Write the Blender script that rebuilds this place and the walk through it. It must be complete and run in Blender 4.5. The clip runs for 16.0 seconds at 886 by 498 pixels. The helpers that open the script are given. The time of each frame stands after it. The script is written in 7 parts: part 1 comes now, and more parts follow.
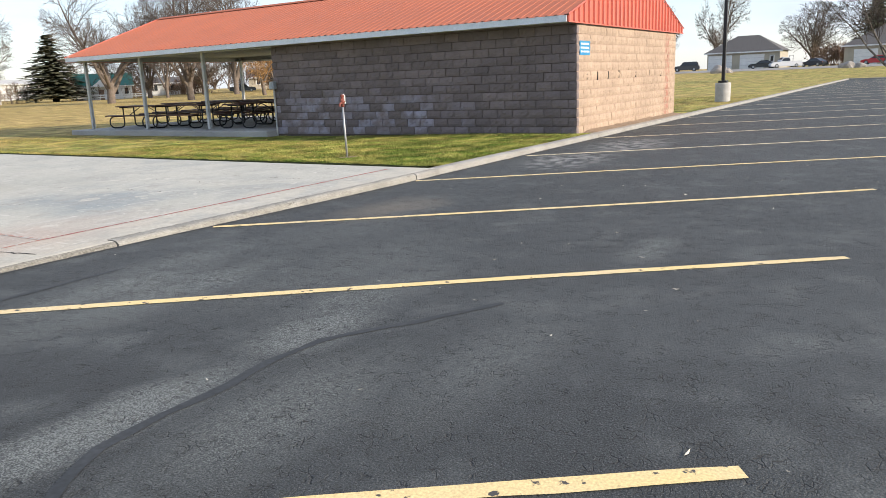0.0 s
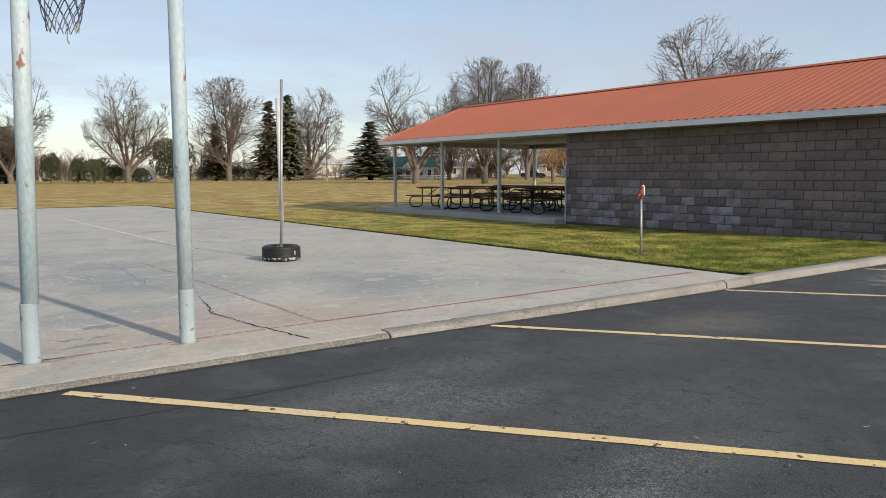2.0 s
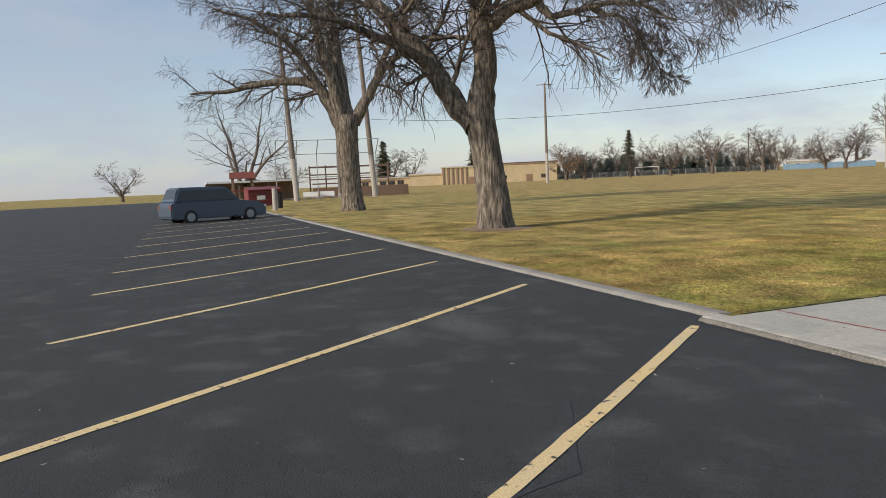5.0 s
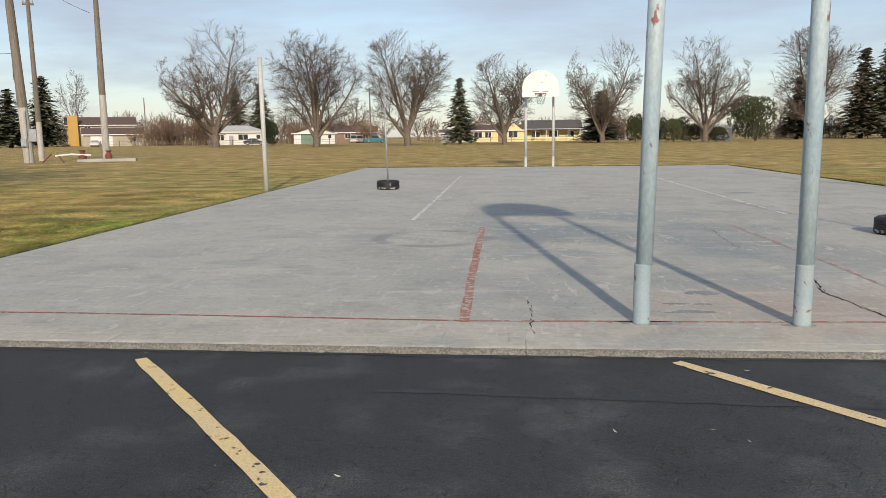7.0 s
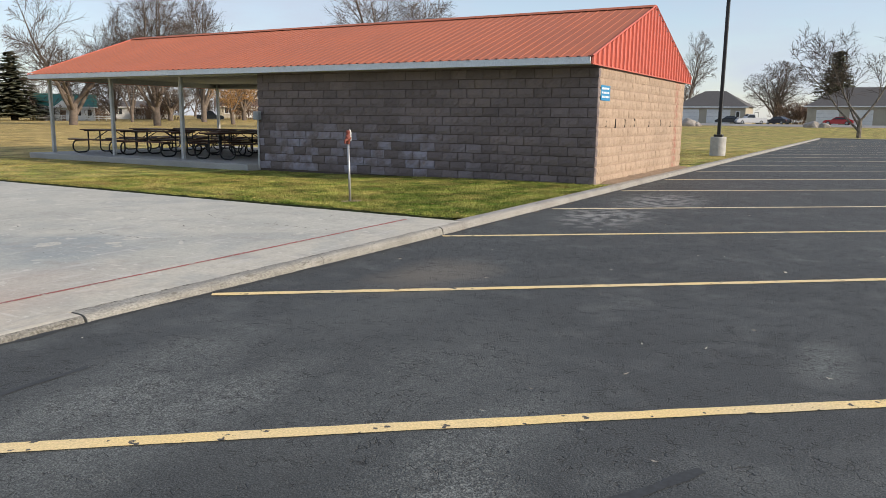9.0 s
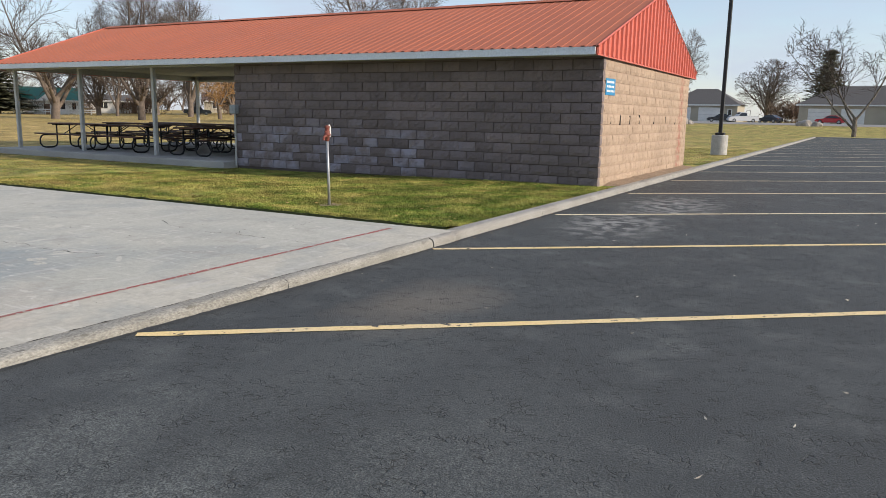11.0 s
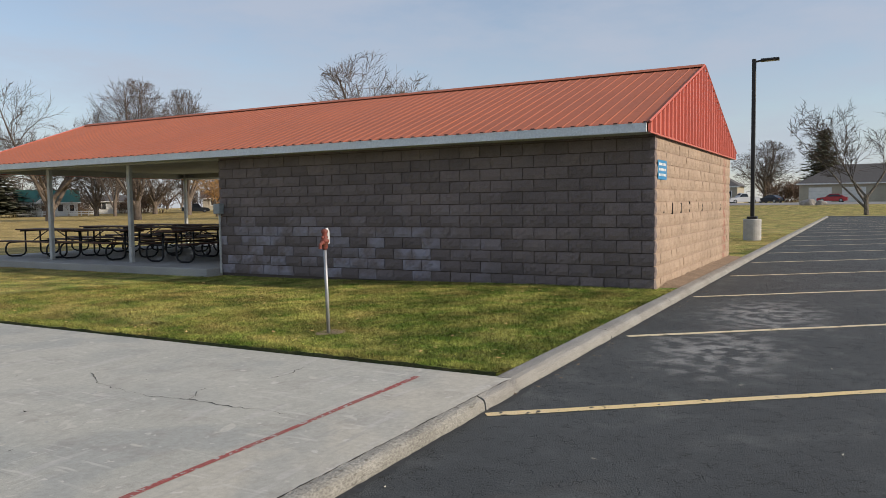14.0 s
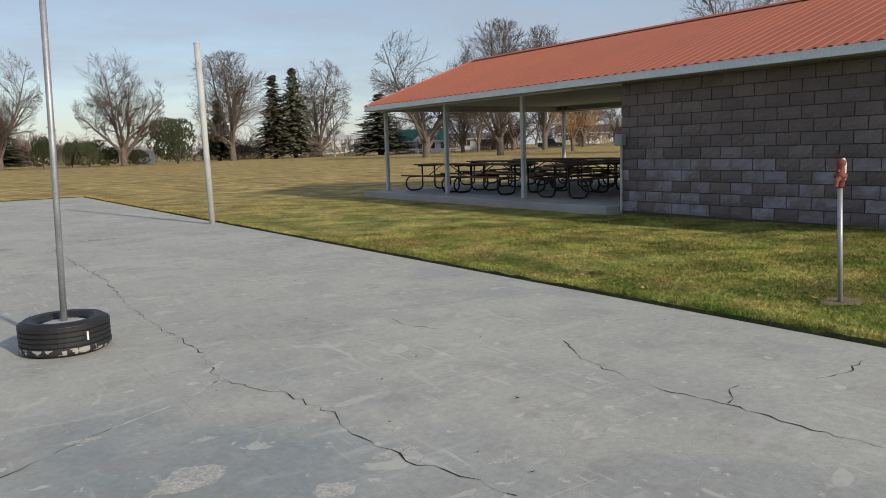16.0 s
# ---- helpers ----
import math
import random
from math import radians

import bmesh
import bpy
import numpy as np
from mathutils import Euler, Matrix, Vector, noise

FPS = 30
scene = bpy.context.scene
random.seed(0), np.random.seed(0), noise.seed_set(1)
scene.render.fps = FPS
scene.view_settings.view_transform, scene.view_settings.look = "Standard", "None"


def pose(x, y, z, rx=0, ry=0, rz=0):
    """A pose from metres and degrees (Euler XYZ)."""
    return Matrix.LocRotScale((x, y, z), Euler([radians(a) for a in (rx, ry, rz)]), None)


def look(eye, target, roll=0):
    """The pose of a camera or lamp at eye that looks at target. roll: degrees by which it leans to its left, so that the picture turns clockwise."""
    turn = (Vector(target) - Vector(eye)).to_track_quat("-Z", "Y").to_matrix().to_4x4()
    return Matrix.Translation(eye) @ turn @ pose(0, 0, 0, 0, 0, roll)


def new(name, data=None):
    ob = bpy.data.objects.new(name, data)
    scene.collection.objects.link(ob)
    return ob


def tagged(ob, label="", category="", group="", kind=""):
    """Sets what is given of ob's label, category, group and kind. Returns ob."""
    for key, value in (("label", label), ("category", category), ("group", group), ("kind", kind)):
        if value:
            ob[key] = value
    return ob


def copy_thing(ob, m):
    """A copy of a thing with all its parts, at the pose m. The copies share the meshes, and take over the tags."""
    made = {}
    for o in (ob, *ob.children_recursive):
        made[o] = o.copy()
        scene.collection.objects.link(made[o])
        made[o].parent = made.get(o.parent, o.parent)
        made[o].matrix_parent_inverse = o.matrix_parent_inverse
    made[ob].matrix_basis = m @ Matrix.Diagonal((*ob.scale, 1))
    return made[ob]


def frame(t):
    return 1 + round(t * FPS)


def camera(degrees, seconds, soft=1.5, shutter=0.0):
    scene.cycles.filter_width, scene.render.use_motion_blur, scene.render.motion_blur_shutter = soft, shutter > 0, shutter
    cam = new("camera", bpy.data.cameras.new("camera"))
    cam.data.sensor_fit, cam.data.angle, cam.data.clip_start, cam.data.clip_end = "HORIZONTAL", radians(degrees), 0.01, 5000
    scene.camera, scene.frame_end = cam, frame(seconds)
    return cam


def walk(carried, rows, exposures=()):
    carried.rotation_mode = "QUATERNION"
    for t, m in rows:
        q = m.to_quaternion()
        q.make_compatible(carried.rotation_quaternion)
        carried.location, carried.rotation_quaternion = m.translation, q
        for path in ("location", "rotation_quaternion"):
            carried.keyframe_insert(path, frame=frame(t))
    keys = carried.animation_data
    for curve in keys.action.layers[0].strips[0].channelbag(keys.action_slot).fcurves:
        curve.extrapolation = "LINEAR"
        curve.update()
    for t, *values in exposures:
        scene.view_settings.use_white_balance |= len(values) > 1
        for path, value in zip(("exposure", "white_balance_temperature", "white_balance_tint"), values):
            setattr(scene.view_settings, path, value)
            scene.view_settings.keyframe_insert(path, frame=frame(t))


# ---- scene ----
cam = camera(61.3, 16.0, soft=0.6)
PATH = [
    (0, (-8.794, -6.206, 1.425), (-7.158, -5.143, 0.983), -2.3),
    (0.5, (-8.477, -5.971, 1.424), (-7.006, -4.645, 1.147), -0.5),
    (1, (-8.358, -5.781, 1.444), (-6.902, -4.422, 1.255), 1.0),
    (1.5, (-8.236, -5.524, 1.431), (-6.961, -3.997, 1.226), 0.2),
    (2, (-8.074, -5.337, 1.429), (-6.905, -3.727, 1.229), -0.1),
    (2.5, (-8.082, -5.129, 1.422), (-7.202, -3.346, 1.212), -1.1),
    (3, (-8.262, -4.879, 1.429), (-8.364, -2.891, 1.232), -3.9),
    (3.5, (-8.43, -4.665, 1.448), (-9.373, -2.91, 1.273), -4.4),
    (4, (-8.589, -4.579, 1.436), (-10.078, -3.256, 1.251), -4.0),
    (4.2, (-8.692, -4.501, 1.426), (-10.335, -3.375, 1.242), -3.9),
    (5.25, (-8.64, -4.5, 1.43), (-10.533, -3.885, 1.25), -2.4),
    (6.3, (-8.547, -4.553, 1.44), (-10.057, -3.254, 1.256), -0.8),
    (6.5, (-8.477, -4.579, 1.428), (-9.712, -3.018, 1.238), -1.5),
    (7, (-8.249, -4.73, 1.431), (-8.45, -2.763, 1.133), -0.7),
    (7.5, (-8.093, -4.797, 1.428), (-7.381, -2.956, 1.104), 0.7),
    (8, (-7.934, -4.71, 1.418), (-6.762, -3.123, 1.089), -0.4),
    (8.5, (-7.831, -4.657, 1.416), (-6.353, -3.353, 1.076), -0.1),
    (9, (-7.826, -4.584, 1.433), (-6.118, -3.602, 1.089), 0.7),
    (9.2, (-7.779, -4.504, 1.432), (-6.033, -3.593, 1.085), 0.8),
    (11.3, (-6.484, -3.859, 1.404), (-4.779, -2.876, 1.047), 1.2),
    (11.5, (-6.332, -3.807, 1.416), (-4.642, -2.801, 1.056), 1.1),
    (12, (-6.01, -3.608, 1.434), (-4.312, -2.596, 1.133), 1.1),
    (12.5, (-5.632, -3.394, 1.441), (-3.911, -2.382, 1.315), 0.8),
    (13, (-5.267, -3.103, 1.429), (-3.521, -2.13, 1.348), -0.1),
    (13.5, (-4.961, -2.738, 1.473), (-3.188, -1.818, 1.36), -0.5),
    (14, (-4.629, -2.33, 1.478), (-2.885, -1.359, 1.36), -0.7),
    (14.5, (-4.377, -1.82, 1.463), (-2.723, -0.71, 1.28), -0.9),
    (15, (-4.12, -1.284, 1.358), (-2.579, -0.031, 1.129), -0.0),
    (15.5, (-4.123, -0.862, 1.417), (-2.645, 0.462, 1.164), -0.7),
    (16, (-4.096, -0.326, 1.427), (-2.97, 1.304, 1.156), -1.8),
]
walk(cam, [(t, look(eye, target, roll)) for t, eye, target, roll in PATH],
     exposures=[(0, 0.82, 6600, 12), (0.5, 0.46, 6700, 12), (1, 0.40, 6800, 12), (1.5, 0.30, 6800, 12), (2.5, 0.16, 6750, 12), (3.2, 0.02, 6650, 12), (4.2, -0.06, 6650, 12), (6.3, 0.24, 6800, 12), (7, 0.05, 6780, 12), (8, 0.22, 6750, 12), (9, 0.38, 6700, 12), (11.4, 0.38, 6600, 12), (12.5, 0.28, 6700, 12), (13.2, 0.04, 6750, 12), (14.5, 0.06, 6700, 12), (15.5, 0.02, 6700, 12), (16, -0.10, 6520, 11)])


# ---- world, sun, exposure ----
SUN_EL, SUN_AZ = radians(24.0), radians(169.5)
world = bpy.data.worlds.new("sky")
scene.world = world
world.use_nodes = True
wn, wl = world.node_tree.nodes, world.node_tree.links
sky = wn.new("ShaderNodeTexSky")
sky.sky_type, sky.sun_disc = "NISHITA", False
sky.sun_elevation, sky.sun_rotation = SUN_EL, SUN_AZ
sky.air_density, sky.dust_density, sky.ozone_density = 1.0, 0.4, 1.6
wc = wn.new("ShaderNodeTexCoord")
wm = wn.new("ShaderNodeMapping")
wm.inputs["Scale"].default_value = (0.9, 1.6, 5.0)
wl.new(wc.outputs["Generated"], wm.inputs["Vector"])
wz = wn.new("ShaderNodeTexNoise")
wz.inputs["Scale"].default_value, wz.inputs["Detail"].default_value, wz.inputs["Roughness"].default_value = 2.6, 9, 0.6
wl.new(wm.outputs["Vector"], wz.inputs["Vector"])
wr = wn.new("ShaderNodeMapRange")
wr.inputs["From Min"].default_value, wr.inputs["From Max"].default_value = 0.38, 0.64
wr.inputs["To Min"].default_value, wr.inputs["To Max"].default_value = 0.34, 0.80
wl.new(wz.outputs["Fac"], wr.inputs["Value"])
wx = wn.new("ShaderNodeMix")
wx.data_type = "RGBA"
wl.new(sky.outputs["Color"], wx.inputs["A"])
wx.inputs["B"].default_value = (3.25, 3.72, 4.55, 1)
# haze thickens towards the horizon
ws = wn.new("ShaderNodeSeparateXYZ")
wl.new(wc.outputs["Generated"], ws.inputs[0])
wh = wn.new("ShaderNodeMapRange")
wh.inputs["From Min"].default_value, wh.inputs["From Max"].default_value = 0.0, 0.22
wh.inputs["To Min"].default_value, wh.inputs["To Max"].default_value = 0.58, 0.0
wl.new(ws.outputs["Z"], wh.inputs["Value"])
wg = wn.new("ShaderNodeMath")
wg.operation = "MAXIMUM"
wl.new(wr.outputs["Result"], wg.inputs[0])
wl.new(wh.outputs["Result"], wg.inputs[1])
wl.new(wg.outputs[0], wx.inputs["Factor"])
bg = wn["Background"]
bg.inputs["Strength"].default_value = 0.137
wl.new(wx.outputs["Result"], bg.inputs["Color"])

sun = new("sun", bpy.data.lights.new("sun", "SUN"))
sun.data.energy, sun.data.angle, sun.data.color = 3.75, radians(1.4), (1.0, 0.89, 0.74)
sun_way = Vector((math.sin(SUN_AZ) * math.cos(SUN_EL), math.cos(SUN_AZ) * math.cos(SUN_EL), math.sin(SUN_EL)))
sun.matrix_world = look(sun_way * 60, (0, 0, 0))
scene.view_settings.exposure = 0.0

# ---- geometry helpers ----
class Geo:
    """Vertices and faces of one mesh."""
    def __init__(self):
        self.v, self.f = [], []

    def add(self, verts, faces):
        k = len(self.v)
        self.v.extend(verts)
        self.f.extend([tuple(i + k for i in f) for f in faces])

    def box(self, lo, hi, bev=0.0, m=None):
        c = [(lo[i] + hi[i]) / 2 for i in range(3)]
        h = [abs(hi[i] - lo[i]) / 2 for i in range(3)]
        b = min(bev, min(h) * 0.49)
        vs, fs = [], []
        if b <= 0:
            for x in (-1, 1):
                for y in (-1, 1):
                    for z in (-1, 1):
                        vs.append((c[0] + x * h[0], c[1] + y * h[1], c[2] + z * h[2]))
            fs = [(0, 1, 3, 2), (4, 6, 7, 5), (0, 4, 5, 1), (2, 3, 7, 6), (0, 2, 6, 4), (1, 5, 7, 3)]
        else:
            idx = {}
            for sx in (-1, 1):
                for sy in (-1, 1):
                    for sz in (-1, 1):
                        s = (sx, sy, sz)
                        for a in range(3):
                            idx[s, a] = len(vs)
                            vs.append(tuple(c[i] + s[i] * (h[i] - (0 if i == a else b)) for i in range(3)))
            for a in range(3):
                p, q = (a + 1) % 3, (a + 2) % 3
                for sa in (-1, 1):
                    ring = []
                    for sp, sq in ((-1, -1), (1, -1), (1, 1), (-1, 1)):
                        s = [0, 0, 0]
                        s[a], s[p], s[q] = sa, sp, sq
                        ring.append(idx[tuple(s), a])
                    fs.append(tuple(ring if sa > 0 else ring[::-1]))
                for sp in (-1, 1):
                    for sq in (-1, 1):
                        s0, s1 = [0, 0, 0], [0, 0, 0]
                        s0[a], s1[a] = -1, 1
                        s0[p] = s1[p] = sp
                        s0[q] = s1[q] = sq
                        ring = [idx[tuple(s0), p], idx[tuple(s1), p], idx[tuple(s1), q], idx[tuple(s0), q]]
                        fs.append(tuple(ring if sp * sq < 0 else ring[::-1]))
            for sx in (-1, 1):
                for sy in (-1, 1):
                    for sz in (-1, 1):
                        s = (sx, sy, sz)
                        ring = [idx[s, 0], idx[s, 1], idx[s, 2]]
                        fs.append(tuple(ring if sx * sy * sz > 0 else ring[::-1]))
        if m is not None:
            vs = [tuple(m @ Vector(v)) for v in vs]
        self.add(vs, fs)
        return self

    def tube(self, pts, radii, n=8, cap=True, closed=False):
        pts = [Vector(p) for p in pts]
        if not isinstance(radii, (list, tuple)):
            radii = [radii] * len(pts)
        k = len(pts)
        vs, fs = [], []
        ref = None
        for i, p in enumerate(pts):
            a = pts[(i - 1) % k] if closed else pts[max(i - 1, 0)]
            b = pts[(i + 1) % k] if closed else pts[min(i + 1, k - 1)]
            d = (b - a).normalized()
            if ref is None:
                ref = Vector((0, 0, 1)) if abs(d.z) < 0.9 else Vector((1, 0, 0))
                ref = d.cross(ref).normalized()
            ref = (ref - d * ref.dot(d))
            ref = ref.normalized() if ref.length > 1e-6 else d.orthogonal().normalized()
            w = d.cross(ref)
            for j in range(n):
                t = 2 * math.pi * j / n
                vs.append(tuple(p + (ref * math.cos(t) + w * math.sin(t)) * radii[i]))
        for i in range(k if closed else k - 1):
            for j in range(n):
                i2, j2 = (i + 1) % k, (j + 1) % n
                fs.append((i * n + j, i * n + j2, i2 * n + j2, i2 * n + j))
        if cap and not closed:
            fs.append(tuple(range(n))[::-1])
            fs.append(tuple((k - 1) * n + j for j in range(n)))
        self.add(vs, fs)
        return self

    def lathe(self, profile, n=24, m=None, closed=False):
        """profile: (radius, z) pairs, bottom to top."""
        vs, fs = [], []
        k = len(profile)
        for r, z in profile:
            for j in range(n):
                t = 2 * math.pi * j / n
                v = Vector((r * math.cos(t), r * math.sin(t), z))
                vs.append(tuple(m @ v if m is not None else v))
        for i in range(k if closed else k - 1):
            for j in range(n):
                i2, j2 = (i + 1) % k, (j + 1) % n
                fs.append((i * n + j, i * n + j2, i2 * n + j2, i2 * n + j))
        if not closed:
            fs.append(tuple(range(n))[::-1])
            fs.append(tuple((k - 1) * n + j for j in range(n)))
        self.add(vs, fs)
        return self

    def prism(self, poly, a, b, m=None):
        """poly: (x, z) outline, drawn out along y from a to b."""
        k = len(poly)
        vs = [(x, a, z) for x, z in poly] + [(x, b, z) for x, z in poly]
        fs = [tuple(range(k)), tuple(range(2 * k - 1, k - 1, -1))]
        fs += [(i, i + k, (i + 1) % k + k, (i + 1) % k) for i in range(k)]
        if m is not None:
            vs = [tuple(m @ Vector(v)) for v in vs]
        self.add(vs, fs)
        return self

    def ribbon(self, pts, width, z):
        """A flat strip along a line on the ground."""
        vs, fs = [], []
        for i, p in enumerate(pts):
            a, b = pts[max(i - 1, 0)], pts[min(i + 1, len(pts) - 1)]
            dx, dy = b[0] - a[0], b[1] - a[1]
            l = math.hypot(dx, dy) or 1
            w = width[i] if isinstance(width, (list, tuple)) else width
            vs += [(p[0] - dy / l * w / 2, p[1] + dx / l * w / 2, z), (p[0] + dy / l * w / 2, p[1] - dx / l * w / 2, z)]
        for i in range(len(pts) - 1):
            fs.append((2 * i, 2 * i + 1, 2 * i + 3, 2 * i + 2))
        self.add(vs, fs)
        return self

    def mesh(self, name, material, smooth=False):
        me = bpy.data.meshes.new(name)
        me.from_pydata(self.v, [], self.f)
        if smooth:
            me.polygons.foreach_set("use_smooth", [True] * len(me.polygons))
        if material:
            me.materials.append(material)
        me.update()
        return me


def part(name, geo, material, parent=None, label="", smooth=False, at=None):
    me = geo if isinstance(geo, bpy.types.Mesh) else geo.mesh(name, material, smooth)
    ob = new(name, me)
    if parent is not None:
        ob.parent = parent
    if at is not None:
        ob.matrix_basis = at
    if label:
        tagged(ob, label)
    return ob


def thing(name, label, category, at=None, group="", kind=""):
    ob = new(name)
    if at is not None:
        ob.matrix_basis = at
    return tagged(ob, label, category, group, kind)


# ---- materials ----
def mat(name, c1, c2=None, rough=0.8, metal=0.0, scale=6.0, fine=60.0, fine_amt=0.25, bump=0.15, dist=0.01, jitter=0.0, island=0.0,
        spec=None, stretch=None, chips=None, chip_scale=9.0, chip_lo=0.62):
    """Two tones mixed by a broad noise, darkened and lightened by a fine one, with fine relief.
    chips: a second colour that shows in flecks; jitter and island: how far alike pieces differ."""
    m = bpy.data.materials.new(name)
    m.use_nodes = True
    n, l = m.node_tree.nodes, m.node_tree.links
    b = n["Principled BSDF"]
    geo = n.new("ShaderNodeNewGeometry")
    pos = geo.outputs["Position"]
    if stretch:
        mp = n.new("ShaderNodeMapping")
        mp.inputs["Scale"].default_value = stretch
        l.new(pos, mp.inputs["Vector"])
        pos = mp.outputs["Vector"]

    def tex(s, d=5.0):
        t = n.new("ShaderNodeTexNoise")
        t.inputs["Scale"].default_value, t.inputs["Detail"].default_value = s, d
        l.new(pos, t.inputs["Vector"])
        return t.outputs["Fac"]

    def ramp(v, lo, hi, a=0.0, z=1.0):
        r = n.new("ShaderNodeMapRange")
        r.inputs["From Min"].default_value, r.inputs["From Max"].default_value = lo, hi
        r.inputs["To Min"].default_value, r.inputs["To Max"].default_value = a, z
        l.new(v, r.inputs["Value"])
        return r.outputs["Result"]

    def mix(f, a, c, mode="MIX"):
        x = n.new("ShaderNodeMix")
        x.data_type, x.blend_type = "RGBA", mode
        if isinstance(f, float):
            x.inputs["Factor"].default_value = f
        else:
            l.new(f, x.inputs["Factor"])
        for sock, val in ((x.inputs["A"], a), (x.inputs["B"], c)):
            if isinstance(val, tuple):
                sock.default_value = (*val, 1)
            else:
                l.new(val, sock)
        return x.outputs["Result"]

    def scaled(col, v):
        x = n.new("ShaderNodeVectorMath")
        x.operation = "SCALE"
        l.new(col, x.inputs[0])
        l.new(v, x.inputs["Scale"])
        return x.outputs[0]

    c2 = c2 or tuple(v * 0.8 for v in c1)
    col = mix(ramp(tex(scale), 0.35, 0.65), c1, c2)
    f = tex(fine, 4.0)
    if fine_amt:
        col = scaled(col, ramp(f, 0.3, 0.7, 1 - fine_amt, 1 + fine_amt))
    if chips:
        col = mix(ramp(tex(chip_scale, 6.0), chip_lo, chip_lo + 0.03), col, chips)
    if jitter:
        oi = n.new("ShaderNodeObjectInfo")
        col = scaled(col, ramp(oi.outputs["Random"], 0, 1, 1 - jitter, 1 + jitter))
    if island:
        col = scaled(col, ramp(geo.outputs["Random Per Island"], 0, 1, 1 - island, 1 + island))
    l.new(col, b.inputs["Base Color"])
    b.inputs["Roughness"].default_value, b.inputs["Metallic"].default_value = rough, metal
    if spec is not None:
        b.inputs["Specular IOR Level"].default_value = spec
    if bump:
        bp = n.new("ShaderNodeBump")
        bp.inputs["Strength"].default_value, bp.inputs["Distance"].default_value = bump, dist
        l.new(f, bp.inputs["Height"])
        l.new(bp.outputs["Normal"], b.inputs["Normal"])
    return m, n, l, b, tex, ramp, mix, scaled, pos, col, geo


def plain(*a, **k):
    return mat(*a, **k)[0]


def math_node(n, l, op, a, c):
    x = n.new("ShaderNodeMath")
    x.operation = op
    for s, v in ((x.inputs[0], a), (x.inputs[1], c)):
        if isinstance(v, (int, float)):
            s.default_value = v
        else:
            l.new(v, s)
    return x.outputs[0]


def spot(n, l, pos, x, y, rx, ry, wob):
    """1 in the middle of an oval on the ground, 0 outside, with a ragged rim."""
    mp = n.new("ShaderNodeMapping")
    mp.inputs["Location"].default_value = (-x / rx, -y / ry, 0)
    mp.inputs["Scale"].default_value = (1 / rx, 1 / ry, 0)
    l.new(pos, mp.inputs["Vector"])
    ln = n.new("ShaderNodeVectorMath")
    ln.operation = "LENGTH"
    l.new(mp.outputs["Vector"], ln.inputs[0])
    d = math_node(n, l, "ADD", ln.outputs["Value"], math_node(n, l, "MULTIPLY", wob, 1.4))
    r = n.new("ShaderNodeMapRange")
    r.inputs["From Min"].default_value, r.inputs["From Max"].default_value = 1.9, 1.0
    l.new(d, r.inputs["Value"])
    return r.outputs["Result"]


